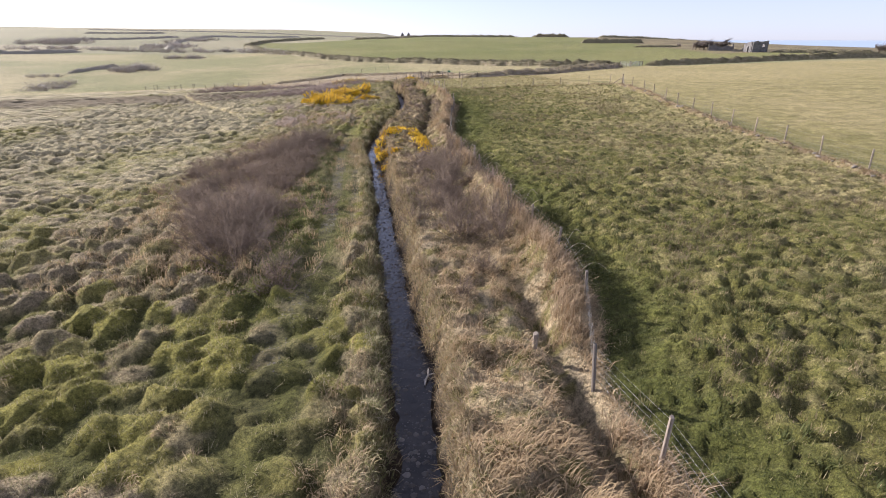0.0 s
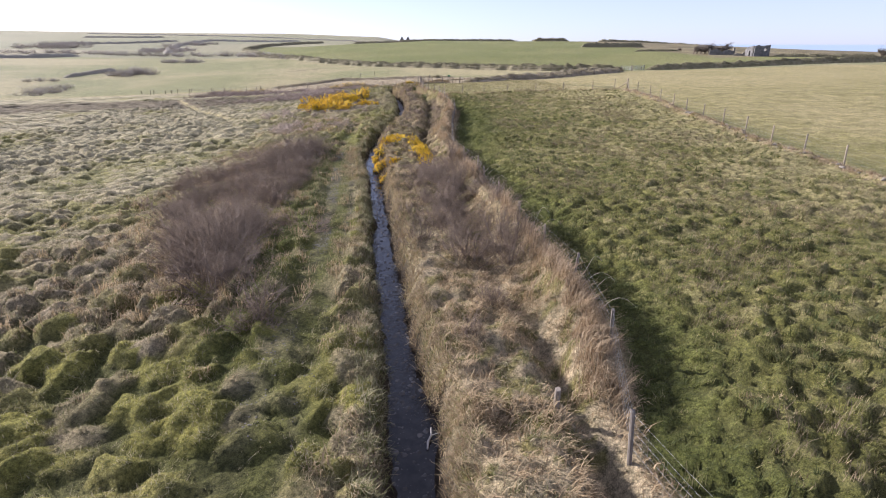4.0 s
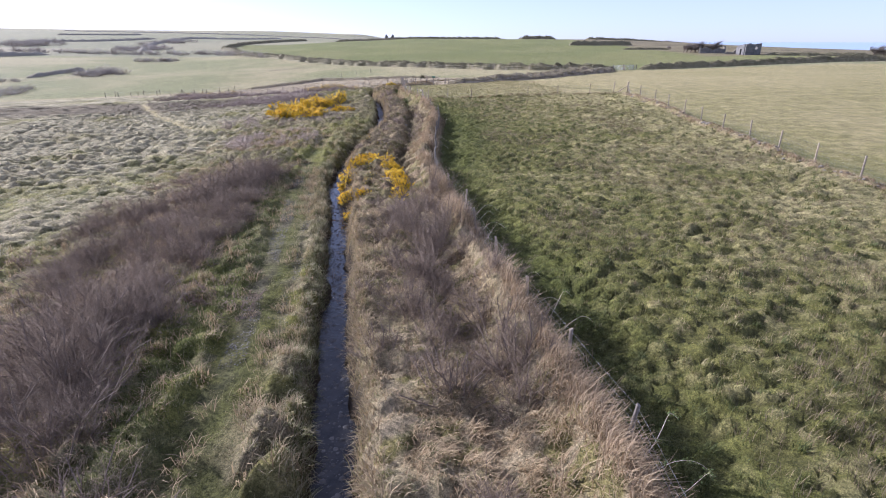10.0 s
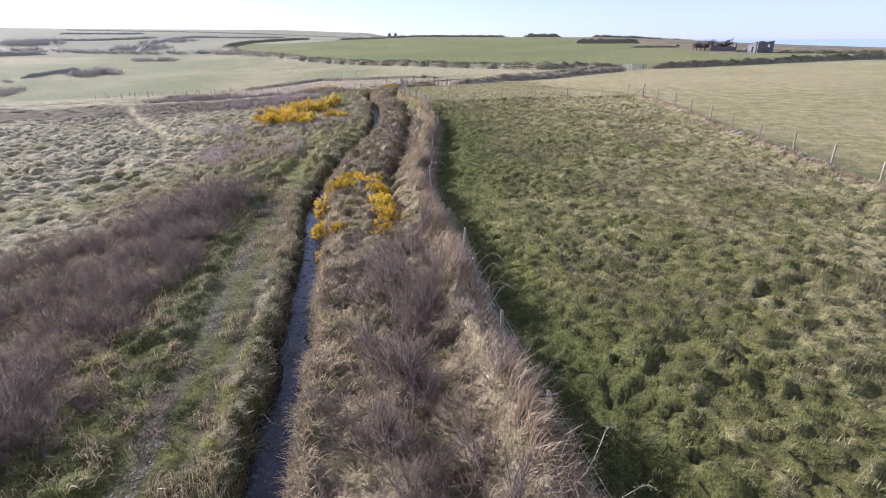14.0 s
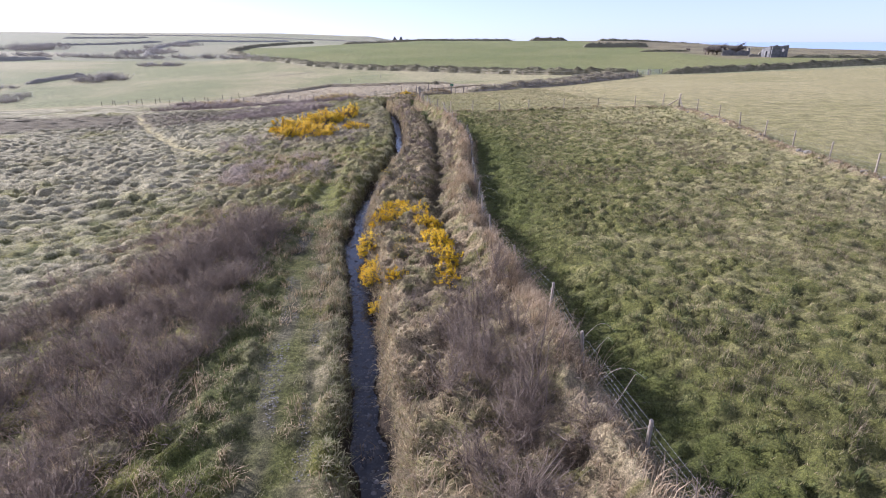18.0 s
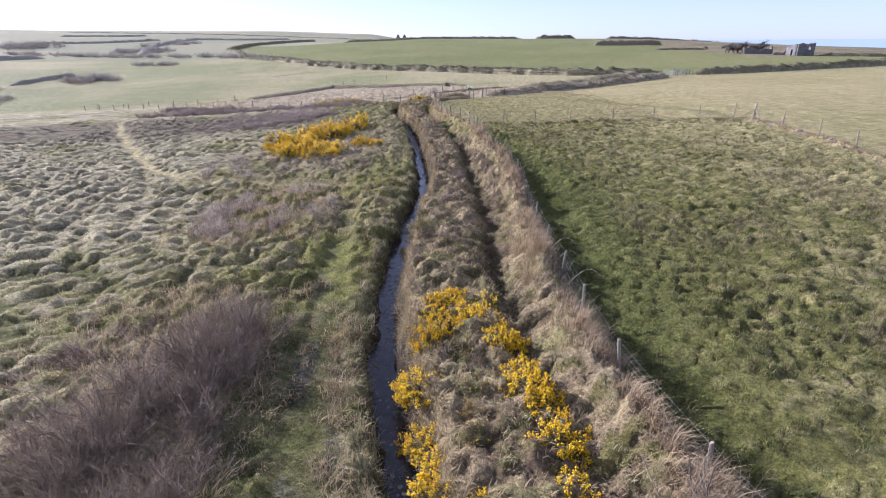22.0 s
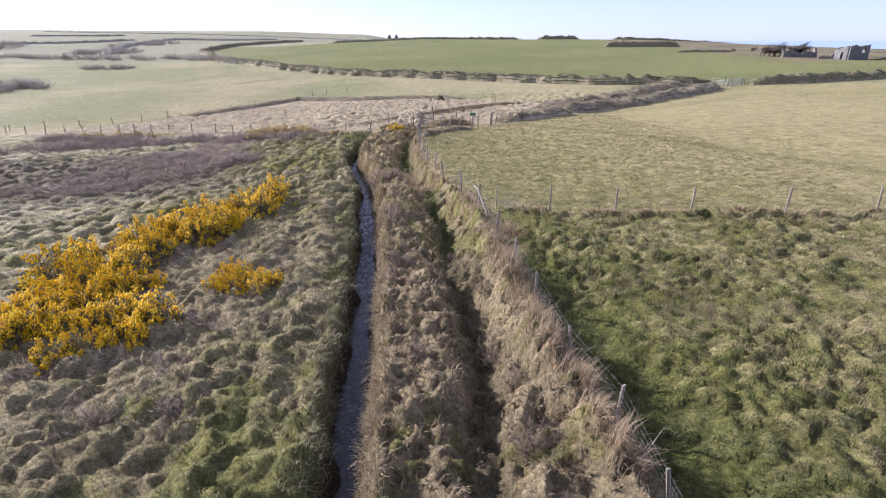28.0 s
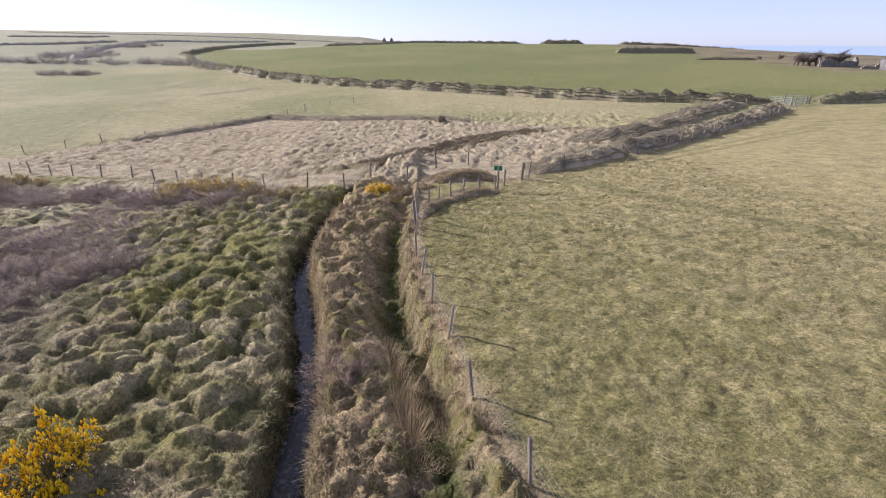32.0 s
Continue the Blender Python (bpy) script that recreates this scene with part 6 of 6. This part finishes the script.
def valley_thickets():
    kinds = [twig_bush("valley_thicket", 190 + k, 20, 1.0, 0.75, 5, VALLEY_TWIG, "grey-brown leafless thicket on the valley side", "bush", 1.0) for k in range(3)]
    for k in kinds:
        tagged(k, group="thickets in the valley")
    sp = []
    band = [(-225, 303), (-190, 305), (-165, 301), (-145, 299), (-125, 300), (-104, 301), (-86, 284), (-66, 257)]
    for x, y in line_spots(band, 2.2):
        wide = float(np.interp(x, (-225, -190, -150, -120, -66), (7, 5, 3.5, 5, 2)))
        sp.append((x + rng.normal(0, 1.0), y + rng.uniform(-1, 1) * wide, rng.uniform(1.8, 3.2)))
    for x0, y0, rx, ry, n, lo, hi in ((-107, 201, 8.5, 7.5, 26, 1.6, 3.0), (-113, 254, 11, 5, 24, 1.3, 2.2), (-111, 160, 5, 9, 20, 1.3, 2.2), (-128, 182, 6, 3, 8, 1.0, 1.6), (-244, 372, 20, 26, 44, 2.2, 3.8), (-160, 346, 12, 24, 40, 2.0, 3.4), (-182, 430, 9, 40, 26, 2.0, 3.2)):
        for _ in range(n):
            a, q = rng.uniform(0, 2 * math.pi), math.sqrt(rng.random())
            sp.append((x0 + rx * q * math.cos(a), y0 + ry * q * math.sin(a), rng.uniform(lo, hi)))
    plant(kinds, sp)


valley_thickets()
hedge("field_margin", [(98, 268), (108, 267), (119, 266)], 1.4, 0.7, 750, 60, 0.45, "low ochre scrub at the top edge of the green field", step=0.8)
hedge("ruin_scrub", [(131, 211), (142, 208), (156, 204), (172, 201)], 1.6, 0.9, 760, 60, 0.45, "rough scrub and grass beside the ruin", step=0.8)
hedge("marsh_bush", [(0.6, 151.5), (2.4, 151.5)], 0.9, 1.4, 740, 60, 0.5, "dark round bush at the back of the marsh", step=0.4)


# ---- ruins ----
def slab(bm, x0, y0, z0, x1, y1, z1):
    r = bmesh.ops.create_cube(bm, size=1.0, matrix=Matrix.Translation(((x0 + x1) / 2, (y0 + y1) / 2, (z0 + z1) / 2)) @ Matrix.Diagonal((x1 - x0, y1 - y0, z1 - z0, 1)))
    return r["verts"]


def broken_wall(parent, name, a, b, thick, heights, gaps=(), mat=None):
    """A rubble wall from a to b: columns of uneven height; gaps are (from, to, sill, lintel) along it."""
    bm = bmesh.new()
    ln = math.dist(a, b)
    n = max(6, int(ln / 0.45))
    r = random.Random(len(name) + int(ln * 10))
    for i in range(n):
        s0, s1 = ln * i / n, ln * (i + 1) / n
        h = float(np.interp((s0 + s1) / 2, np.linspace(0, ln, len(heights)), heights)) + r.uniform(-0.12, 0.12)
        mid = (s0 + s1) / 2
        spans = [(-0.6, h)]
        for g0, g1, sill, lintel in gaps:
            if g0 < mid < g1:
                spans = [(-0.6, sill)] + ([(lintel, h)] if lintel < h - 0.2 else [])
        for z0, z1 in spans:
            slab(bm, s0 - 0.01, -thick / 2 + r.uniform(-0.03, 0.03), z0, s1 + 0.02, thick / 2 + r.uniform(-0.03, 0.03), z1)
    ob = part(name, bm, mat or DARK_STONE, parent)
    ob.matrix_basis = Matrix.Translation((a[0], a[1], 0)) @ Matrix.Rotation(math.atan2(b[1] - a[1], b[0] - a[0]), 4, "Z")
    return ob


def ground_at(x, y):
    return float(land_z(np.array([x], float), np.array([y], float), False)[0])


def ruins():
    h = new("ruined_house")
    h.matrix_basis = pose(124.5, 214, ground_at(127, 215), 0, 0, 4)
    broken_wall(h, "front_wall", (0, 0), (6.2, 0), 0.55, (3.8, 4.0, 3.6, 3.9, 4.1), ((3.9, 4.9, 1.9, 2.9),))
    broken_wall(h, "back_wall", (0, 5.2), (6.2, 5.2), 0.55, (2.6, 3.6, 3.3, 3.8, 3.8))
    broken_wall(h, "side_wall", (0, 0.3), (0, 4.9), 0.55, (4.0, 3.4, 3.1, 2.6), ((1.5, 2.5, 0.0, 2.0),))
    broken_wall(h, "side_wall", (6.2, 0.3), (6.2, 4.9), 0.55, (4.0, 3.8, 3.8))
    tagged(h, "roofless square ruin of dark stone with a small window", "ruin")
    o = new("ruined_outbuilding")
    o.matrix_basis = pose(115.5, 230, ground_at(119, 231), 0, 0, -22)
    broken_wall(o, "front_wall", (0, 0), (9, 0), 0.6, (1.6, 2.2, 1.2, 1.8, 1.4))
    broken_wall(o, "end_wall", (0, 0.3), (0, 4), 0.6, (1.6, 2.6, 1.4), (), STONE)
    broken_wall(o, "end_wall", (9, 0.3), (9, 4), 0.6, (1.4, 2.8, 2.0), (), STONE)
    tagged(o, "tumbled pale stone walls of an outbuilding", "ruin")
    w = new("ruined_wall")
    w.matrix_basis = pose(120.5, 221, ground_at(122, 221), 0, 0, -20)
    broken_wall(w, "wall_stub", (0, 0), (5.5, 0), 0.7, (0.5, 1.0, 0.6, 1.9, 0.7), (), STONE)
    tagged(w, "broken stub of a stone wall beside the ruin", "ruin")
    c = new("ruined_cottage")
    c.matrix_basis = pose(-24, 436, ground_at(-20, 436) - 0.3, 0, 0, 0)
    broken_wall(c, "gable", (0, 0), (2.8, 0), 0.7, (1.8, 3.6, 4.4, 3.4, 1.8))
    broken_wall(c, "gable", (4.6, 0), (7.4, 0), 0.7, (1.8, 3.4, 4.4, 3.6, 1.8))
    broken_wall(c, "low_wall", (2.7, 0.6), (4.7, 0.6), 0.6, (1.6, 1.4))
    tagged(c, "two dark gables of a ruined cottage on the skyline", "ruin")


ruins()


def thorn_tree(seed):
    """A tapered trunk with leaning limbs and a fine bare crown, combed by the wind."""
    r = np.random.default_rng(seed)
    top = new("windswept_tree")
    limb0, limb1, r0, q0, q1 = [], [], [], [], []
    trunk = [np.array((0, 0, -0.3)), np.array((0.2, 0, 0.7)), np.array((0.6, 0.1, 1.4))]
    v, f = tubes(trunk[:-1], trunk[1:], np.array((0.2, 0.16)), np.array((0.16, 0.12)), 7)
    part("trunk", mesh_of("trunk", v, f), STEM, top)
    for _ in range(16):
        a = r.uniform(0, 2 * math.pi)
        b0 = trunk[1] + (trunk[2] - trunk[1]) * r.random()
        b1 = b0 + np.array((math.cos(a) * 1.3 + 1.0, math.sin(a) * 1.5, r.uniform(0.3, 1.5)))
        limb0.append(b0), limb1.append(b1), r0.append(0.07)
        for _ in range(26):
            c0 = b0 + (b1 - b0) * r.uniform(0.3, 1.05)
            c1 = c0 + np.array((0.8, 0, 0.4)) * r.random() + r.normal(0, 0.35, 3)
            q0.append(c0), q1.append(c1)
            for _ in range(3):
                d0 = c0 + (c1 - c0) * r.random()
                q0.append(d0), q1.append(d0 + np.array((0.2, 0, 0.1)) + r.normal(0, 0.22, 3))
    v, f = tubes(limb0, limb1, 0.07, 0.025, 5)
    part("limb", mesh_of("limb", v, f), STEM, top)
    v, f = cones(q0, q1, 0.019)
    tagged(part("crown", mesh_of("crown", v, f), DARK_TWIG, top), kind="stuff")
    return tagged(top, "bare thorn tree bent over by the wind beside the ruins", "tree", "trees by the ruins")


plant([thorn_tree(800), thorn_tree(801)], [(111.5, 236, 1.1), (113, 236.5, 1.3), (115, 237, 1.4), (117, 237.5, 1.3), (118.8, 236.5, 1.2), (120.6, 235, 1.4), (122.4, 234, 1.3), (116, 235, 1.2), (124, 232, 1.1), (160, 196, 1.4), (165, 197, 1.2), (118, 262, 0.6), (124, 262, 0.7)])


# ---- gates and signs ----
def bar_gate(x, y, turn, width, label):
    top = new("field_gate")
    top.matrix_basis = pose(x, y, ground_at(x, y), 0, 0, turn)
    for z in (0.2, 0.42, 0.65, 0.9, 1.2):
        v, f = tubes([(0, 0, z)], [(width, 0, z)], 0.025, 0.025, 6)
        part("bar", mesh_of("bar", v, f), GATE_STEEL, top)
    for u in (0, width / 2, width):
        v, f = tubes([(u, 0, 0.1)], [(u, 0, 1.22)], 0.028, 0.028, 6)
        part("upright", mesh_of("upright", v, f), GATE_STEEL, top)
    v, f = tubes([(0.05, 0.03, 0.2)], [(width / 2, 0.03, 1.18)], 0.02, 0.02, 6)
    part("brace", mesh_of("brace", v, f), GATE_STEEL, top)
    for u in (-0.14, width + 0.14):
        ob = new("gate_post", GATE_POST)
        ob.parent = top
        ob.matrix_basis = pose(u, 0, 0)
    return tagged(top, label, "gate")


GATE_POST = post_mesh("gate_post", 431, 0.09, 1.4, POST)
bar_gate(56.6, 155.4, 32, 3.6, "galvanised five-bar field gate, closed")
bar_gate(56.4, 156.2, 118, 3.4, "galvanised five-bar gate across the lane, closed")
bar_gate(60.6, 158.0, 150, 3.2, "galvanised five-bar gate under the hedge, closed")


def corner_post():
    x, y = 25.8, 73.3
    top = new("corner_post")
    top.matrix_basis = pose(x, y, ground_at(x, y))
    ob = new("strainer", post_mesh("strainer", 440, 0.1, 1.5, PALE_POST))
    ob.parent = top
    for dx, dy in ((-1.5, 0.6), (-0.2, -1.6)):
        v, f = tubes([(dx, dy, -0.1)], [(0, 0, 1.05)], 0.05, 0.05, 6)
        part("strut", mesh_of("strut", v, f), PALE_POST, top)
    tagged(top, "stout corner post with two struts in the fence corner", "post")


corner_post()


def gap_posts():
    for x, y, tall in ((-2.0, 99.6, 1.5), (-1.9, 101.0, 1.6), (3.3, 107.8, 1.35), (4.0, 109.4, 1.1), (5.5, 111.0, 1.3), (-0.4, 116.5, 1.7), (2.3, 117.5, 1.2), (2.4, 10.6, 0.6)):
        ob = tagged(new("wooden_post", post_mesh("wooden_post", int(y * 10), 0.07, tall, POST)), "weathered upright wooden post", "post")
        ob.matrix_basis = pose(x, y, ground_at(x, y), 2, -3, 20 * x)
    x, y = 3.35, 108.1
    sign = new("path_sign")
    sign.matrix_basis = pose(x, y, ground_at(x, y), 0, 0, -10)
    v, f = tubes([(0, 0, -0.2)], [(0, 0, 1.55)], 0.045, 0.04, 8)
    part("pole", mesh_of("pole", v, f), POST, sign)
    bm = bmesh.new()
    slab(bm, -0.26, -0.02, 1.25, 0.26, 0.02, 1.55)
    bmesh.ops.bevel(bm, geom=bm.edges[:], offset=0.008, segments=1, affect="EDGES")
    part("panel", bm, speckled("green_paint", ((0.3, (0.01, 0.13, 0.07)), (0.7, (0.03, 0.2, 0.11))), 6, 0.5, 0), sign, "plain green panel")
    tagged(sign, "green footpath sign on a wooden post at the gap", "sign")


gap_posts()


def fence_brace():
    """A strut against the stake where two fences meet, with a short block nailed on."""
    x, y = float(fence_x(79.9)), 79.9
    top = new("fence_brace")
    top.matrix_basis = pose(x, y, ground_at(x, y))
    foot = ground_at(x + 0.3, y - 1.6) - ground_at(x, y)
    v, f = tubes([(0.3, -1.6, foot - 0.05)], [(-0.03, -0.1, 0.85)], 0.05, 0.045, 7)
    part("strut", mesh_of("strut", v, f), PALE_POST, top)
    v, f = tubes([(-0.2, 0.34, 1.0)], [(0.02, -0.14, 0.82)], 0.05, 0.045, 7)
    part("block", mesh_of("block", v, f), PALE_POST, top)
    tagged(top, "pale timber strut and block bracing the old fence", "post")


fence_brace()


# ---- stones, driftwood and brambles ----
def stone_mesh(name, seed, mat):
    bm = bmesh.new()
    bmesh.ops.create_icosphere(bm, subdivisions=2, radius=1.0)
    for v in bm.verts:
        v.co *= 1 + 0.28 * noise.noise(v.co * 1.1 + Vector((seed * 3.1, 0, 0))) + 0.08 * noise.noise(v.co * 3 + Vector((0, seed, 0)))
        v.co.z *= 0.62
    me = bpy.data.meshes.new(name)
    bm.to_mesh(me)
    bm.free()
    me.materials.append(mat)
    return me


def stones():
    kinds = [stone_mesh("field_stone", k, STONE) for k in range(4)]
    ys = [y for _, y in RIGHT]
    xs = [x for x, _ in RIGHT]
    for k in range(150):
        y = rng.uniform(16, 62) if k < 125 else rng.uniform(62, 73)
        x = float(np.interp(y, ys[::-1], xs[::-1])) + rng.normal(-0.35, 0.22)
        q = 0.05 + 0.1 * rng.random() ** 2
        ob = tagged(new("field_stone", kinds[k % 4]), "pale lichened stone at the foot of the fence", "stone", "stones of a fallen field wall")
        ob.matrix_basis = pose(x, y, float(land_z(np.array([x]), np.array([y]))[0]) + 0.25 * q, 0, 0, rng.uniform(0, 360)) @ Matrix.Diagonal((q * rng.uniform(0.8, 1.5), q, q, 1))
    for x, y, q in ((-1.56, 59.36, 0.2), (-0.88, 61.18, 0.24), (-1.35, 59.0, 0.1)):
        ob = tagged(new("field_stone", kinds[int(y) % 4]), "pale lichened boulder half sunk in the bank", "stone", "boulders on the bank")
        ob.matrix_basis = pose(x, y, float(land_z(np.array([x]), np.array([y]))[0]) + 0.3 * q, 0, 0, 70 * x) @ Matrix.Diagonal((q, 0.8 * q, q, 1))
    for x, y in ((2.5, 79.6), (1.2, 80.8)):
        ob = tagged(new("field_stone", kinds[int(y) % 4]), "pale lichened stone beside the fence junction", "stone", "stones of a fallen field wall")
        ob.matrix_basis = pose(x, y, ground_at(x, y) + 0.04, 0, 0, 40 * x) @ Matrix.Diagonal((0.1, 0.07, 0.05, 1))
    # pebbles on the stream bed
    n = 16000
    y = rng.uniform(5, 108, n)
    keep = lattice(y / 3.5, y * 0, 61) + 0.25 * sstep(26, 8, y) + 0.45 * sstep(74, 78, y) * (1 - sstep(88, 93, y)) + rng.uniform(-0.5, 0.5, n) > -0.05
    y = y[keep]
    x = stream_x(y) + rng.uniform(-1, 1, len(y)) * (stream_half(y) + 0.05)
    s = rng.uniform(0.008, 0.024, len(y)) + np.where(y > 72, 0.09, 0.07) * rng.random(len(y)) ** np.where(y > 72, 3, 6)
    octa = np.array([(1, 0, 0), (0.5, 0.8, 0.1), (-0.5, 0.8, 0), (-1, 0, 0.1), (-0.5, -0.8, 0), (0.5, -0.8, 0.1), (0, 0, 0.6)])
    turn = rng.uniform(0, 2 * math.pi, len(y))
    rot = np.stack([octa[:, 0] * np.cos(turn)[:, None] - octa[:, 1] * np.sin(turn)[:, None], octa[:, 0] * np.sin(turn)[:, None] + octa[:, 1] * np.cos(turn)[:, None], np.broadcast_to(octa[:, 2], (len(y), 7))], -1)
    v = np.stack([x, y, water_z(y) - 0.006], -1)[:, None] + rot * s[:, None, None]
    tri = np.array([(0, 1, 6), (1, 2, 6), (2, 3, 6), (3, 4, 6), (4, 5, 6), (5, 0, 6)])
    tagged(part("pebbles", mesh_of("pebbles", v.reshape(-1, 3), (np.arange(len(y))[:, None, None] * 7 + tri).reshape(-1, 3)), PEBBLE), "wet grey pebbles breaking the shallow water", "pebbles", kind="stuff")
    y = np.concatenate([rng.uniform(10, 17, 300), rng.uniform(20, 41, 3200)])
    x = np.interp(y, TRACK_Y, TRACK_X) + np.where(rng.random(len(y)) < 0.75, -0.35 + rng.uniform(-0.3, 0.3, len(y)), 0.62 + rng.normal(0, 0.12, len(y))) - 0.15 * lattice(y / 2, y * 0, 33)
    keep = lattice(x / 0.8, y / 1.3, 66) > -0.15
    x, y = x[keep], y[keep]
    s = rng.uniform(0.01, 0.03, len(y))
    turn = rng.uniform(0, 2 * math.pi, len(y))
    rot = np.stack([octa[:, 0] * np.cos(turn)[:, None] - octa[:, 1] * np.sin(turn)[:, None], octa[:, 0] * np.sin(turn)[:, None] + octa[:, 1] * np.cos(turn)[:, None], np.broadcast_to(octa[:, 2], (len(y), 7))], -1)
    v = np.stack([x, y, land_z(x, y) + 0.004], -1)[:, None] + rot * s[:, None, None]
    tagged(part("track_gravel", mesh_of("track_gravel", v.reshape(-1, 3), (np.arange(len(y))[:, None, None] * 7 + tri).reshape(-1, 3)), GRAVEL), "loose grey stones in the ruts of the track", "gravel", kind="stuff")
    drift = new("driftwood")
    drift.matrix_basis = pose(-0.15, 10.7, float(water_z(10.7)) + 0.03, 0, 0, 75) @ Matrix.Diagonal((0.7, 0.7, 0.7, 1))
    pts = np.array([(-0.4, 0, 0), (-0.15, 0.05, 0.05), (0.1, 0.02, 0.08), (0.38, 0.1, 0.14)])
    v, f = tubes(pts[:-1], pts[1:], np.array((0.03, 0.04, 0.035)), np.array((0.04, 0.035, 0.015)), 6)
    bleached = speckled("bleached_wood", ((0.3, (0.33, 0.3, 0.26)), (0.7, (0.6, 0.57, 0.52))), 10, 0.8, 0.004)
    part("branch", mesh_of("branch", v, f), bleached, drift)
    v, f = tubes([(0.1, 0.02, 0.08)], [(0.22, -0.2, 0.12)], 0.02, 0.008, 5)
    part("side_branch", mesh_of("side_branch", v, f), bleached, drift)
    tagged(drift, "bleached forked branch lying at the water's edge", "driftwood")


stones()


def bramble_cane(seed):
    r = np.random.default_rng(seed)
    top = new("bramble_cane")
    u = np.linspace(0, 1, 9)
    p = np.stack([1.5 * u, 0.12 * np.sin(u * 5 + seed), 0.1 + 1.15 * np.sin(u * 2.4) * (1 - 0.2 * u)], -1)
    v, f = tubes(p[:-1], p[1:], 0.008, 0.006, 4)
    part("cane", mesh_of("cane", v, f), PINK_TWIG, top)
    n = 34
    at = p[r.integers(2, 9, n)] + r.normal(0, 0.05, (n, 3))
    a = r.uniform(0, 2 * math.pi, n)
    v, f = blades(at, a, r.uniform(0.05, 0.09, n), r.uniform(0.03, 0.05, n), r.uniform(0.6, 1.5, n), r.uniform(0.2, 0.6, n))
    tagged(part("leafage", mesh_of("leafage", v, f), LEAF, top), kind="stuff")
    return tagged(top, "arching bramble cane with small leaves over the fence", "bramble", "bramble canes over the fence")


def canes():
    kinds = [bramble_cane(900 + k) for k in range(3)]
    spots = [(15.2, -0.2), (14.6, 0.3), (15.6, 0.5), (13.8, -0.4), (19.5, 0.1), (20.2, 0.6), (21.0, -0.3), (22.4, 0.2), (26.3, 0.4), (27.0, -0.1), (27.8, 0.5), (28.6, 0), (41.5, 0.3), (42.5, -0.2), (43.2, 0.5), (44.4, 0.1), (45.6, -0.4), (63.0, 0.3), (66.2, 0.1)]
    for k, (y, turn) in enumerate(spots):
        put(kinds[k % 3], float(fence_x(y)) - 0.15, y, rng.uniform(0.5, 0.75), turn, 1.0, 0.25)
    for ob in kinds:
        for o in (*ob.children_recursive, ob):
            bpy.data.objects.remove(o)


canes()
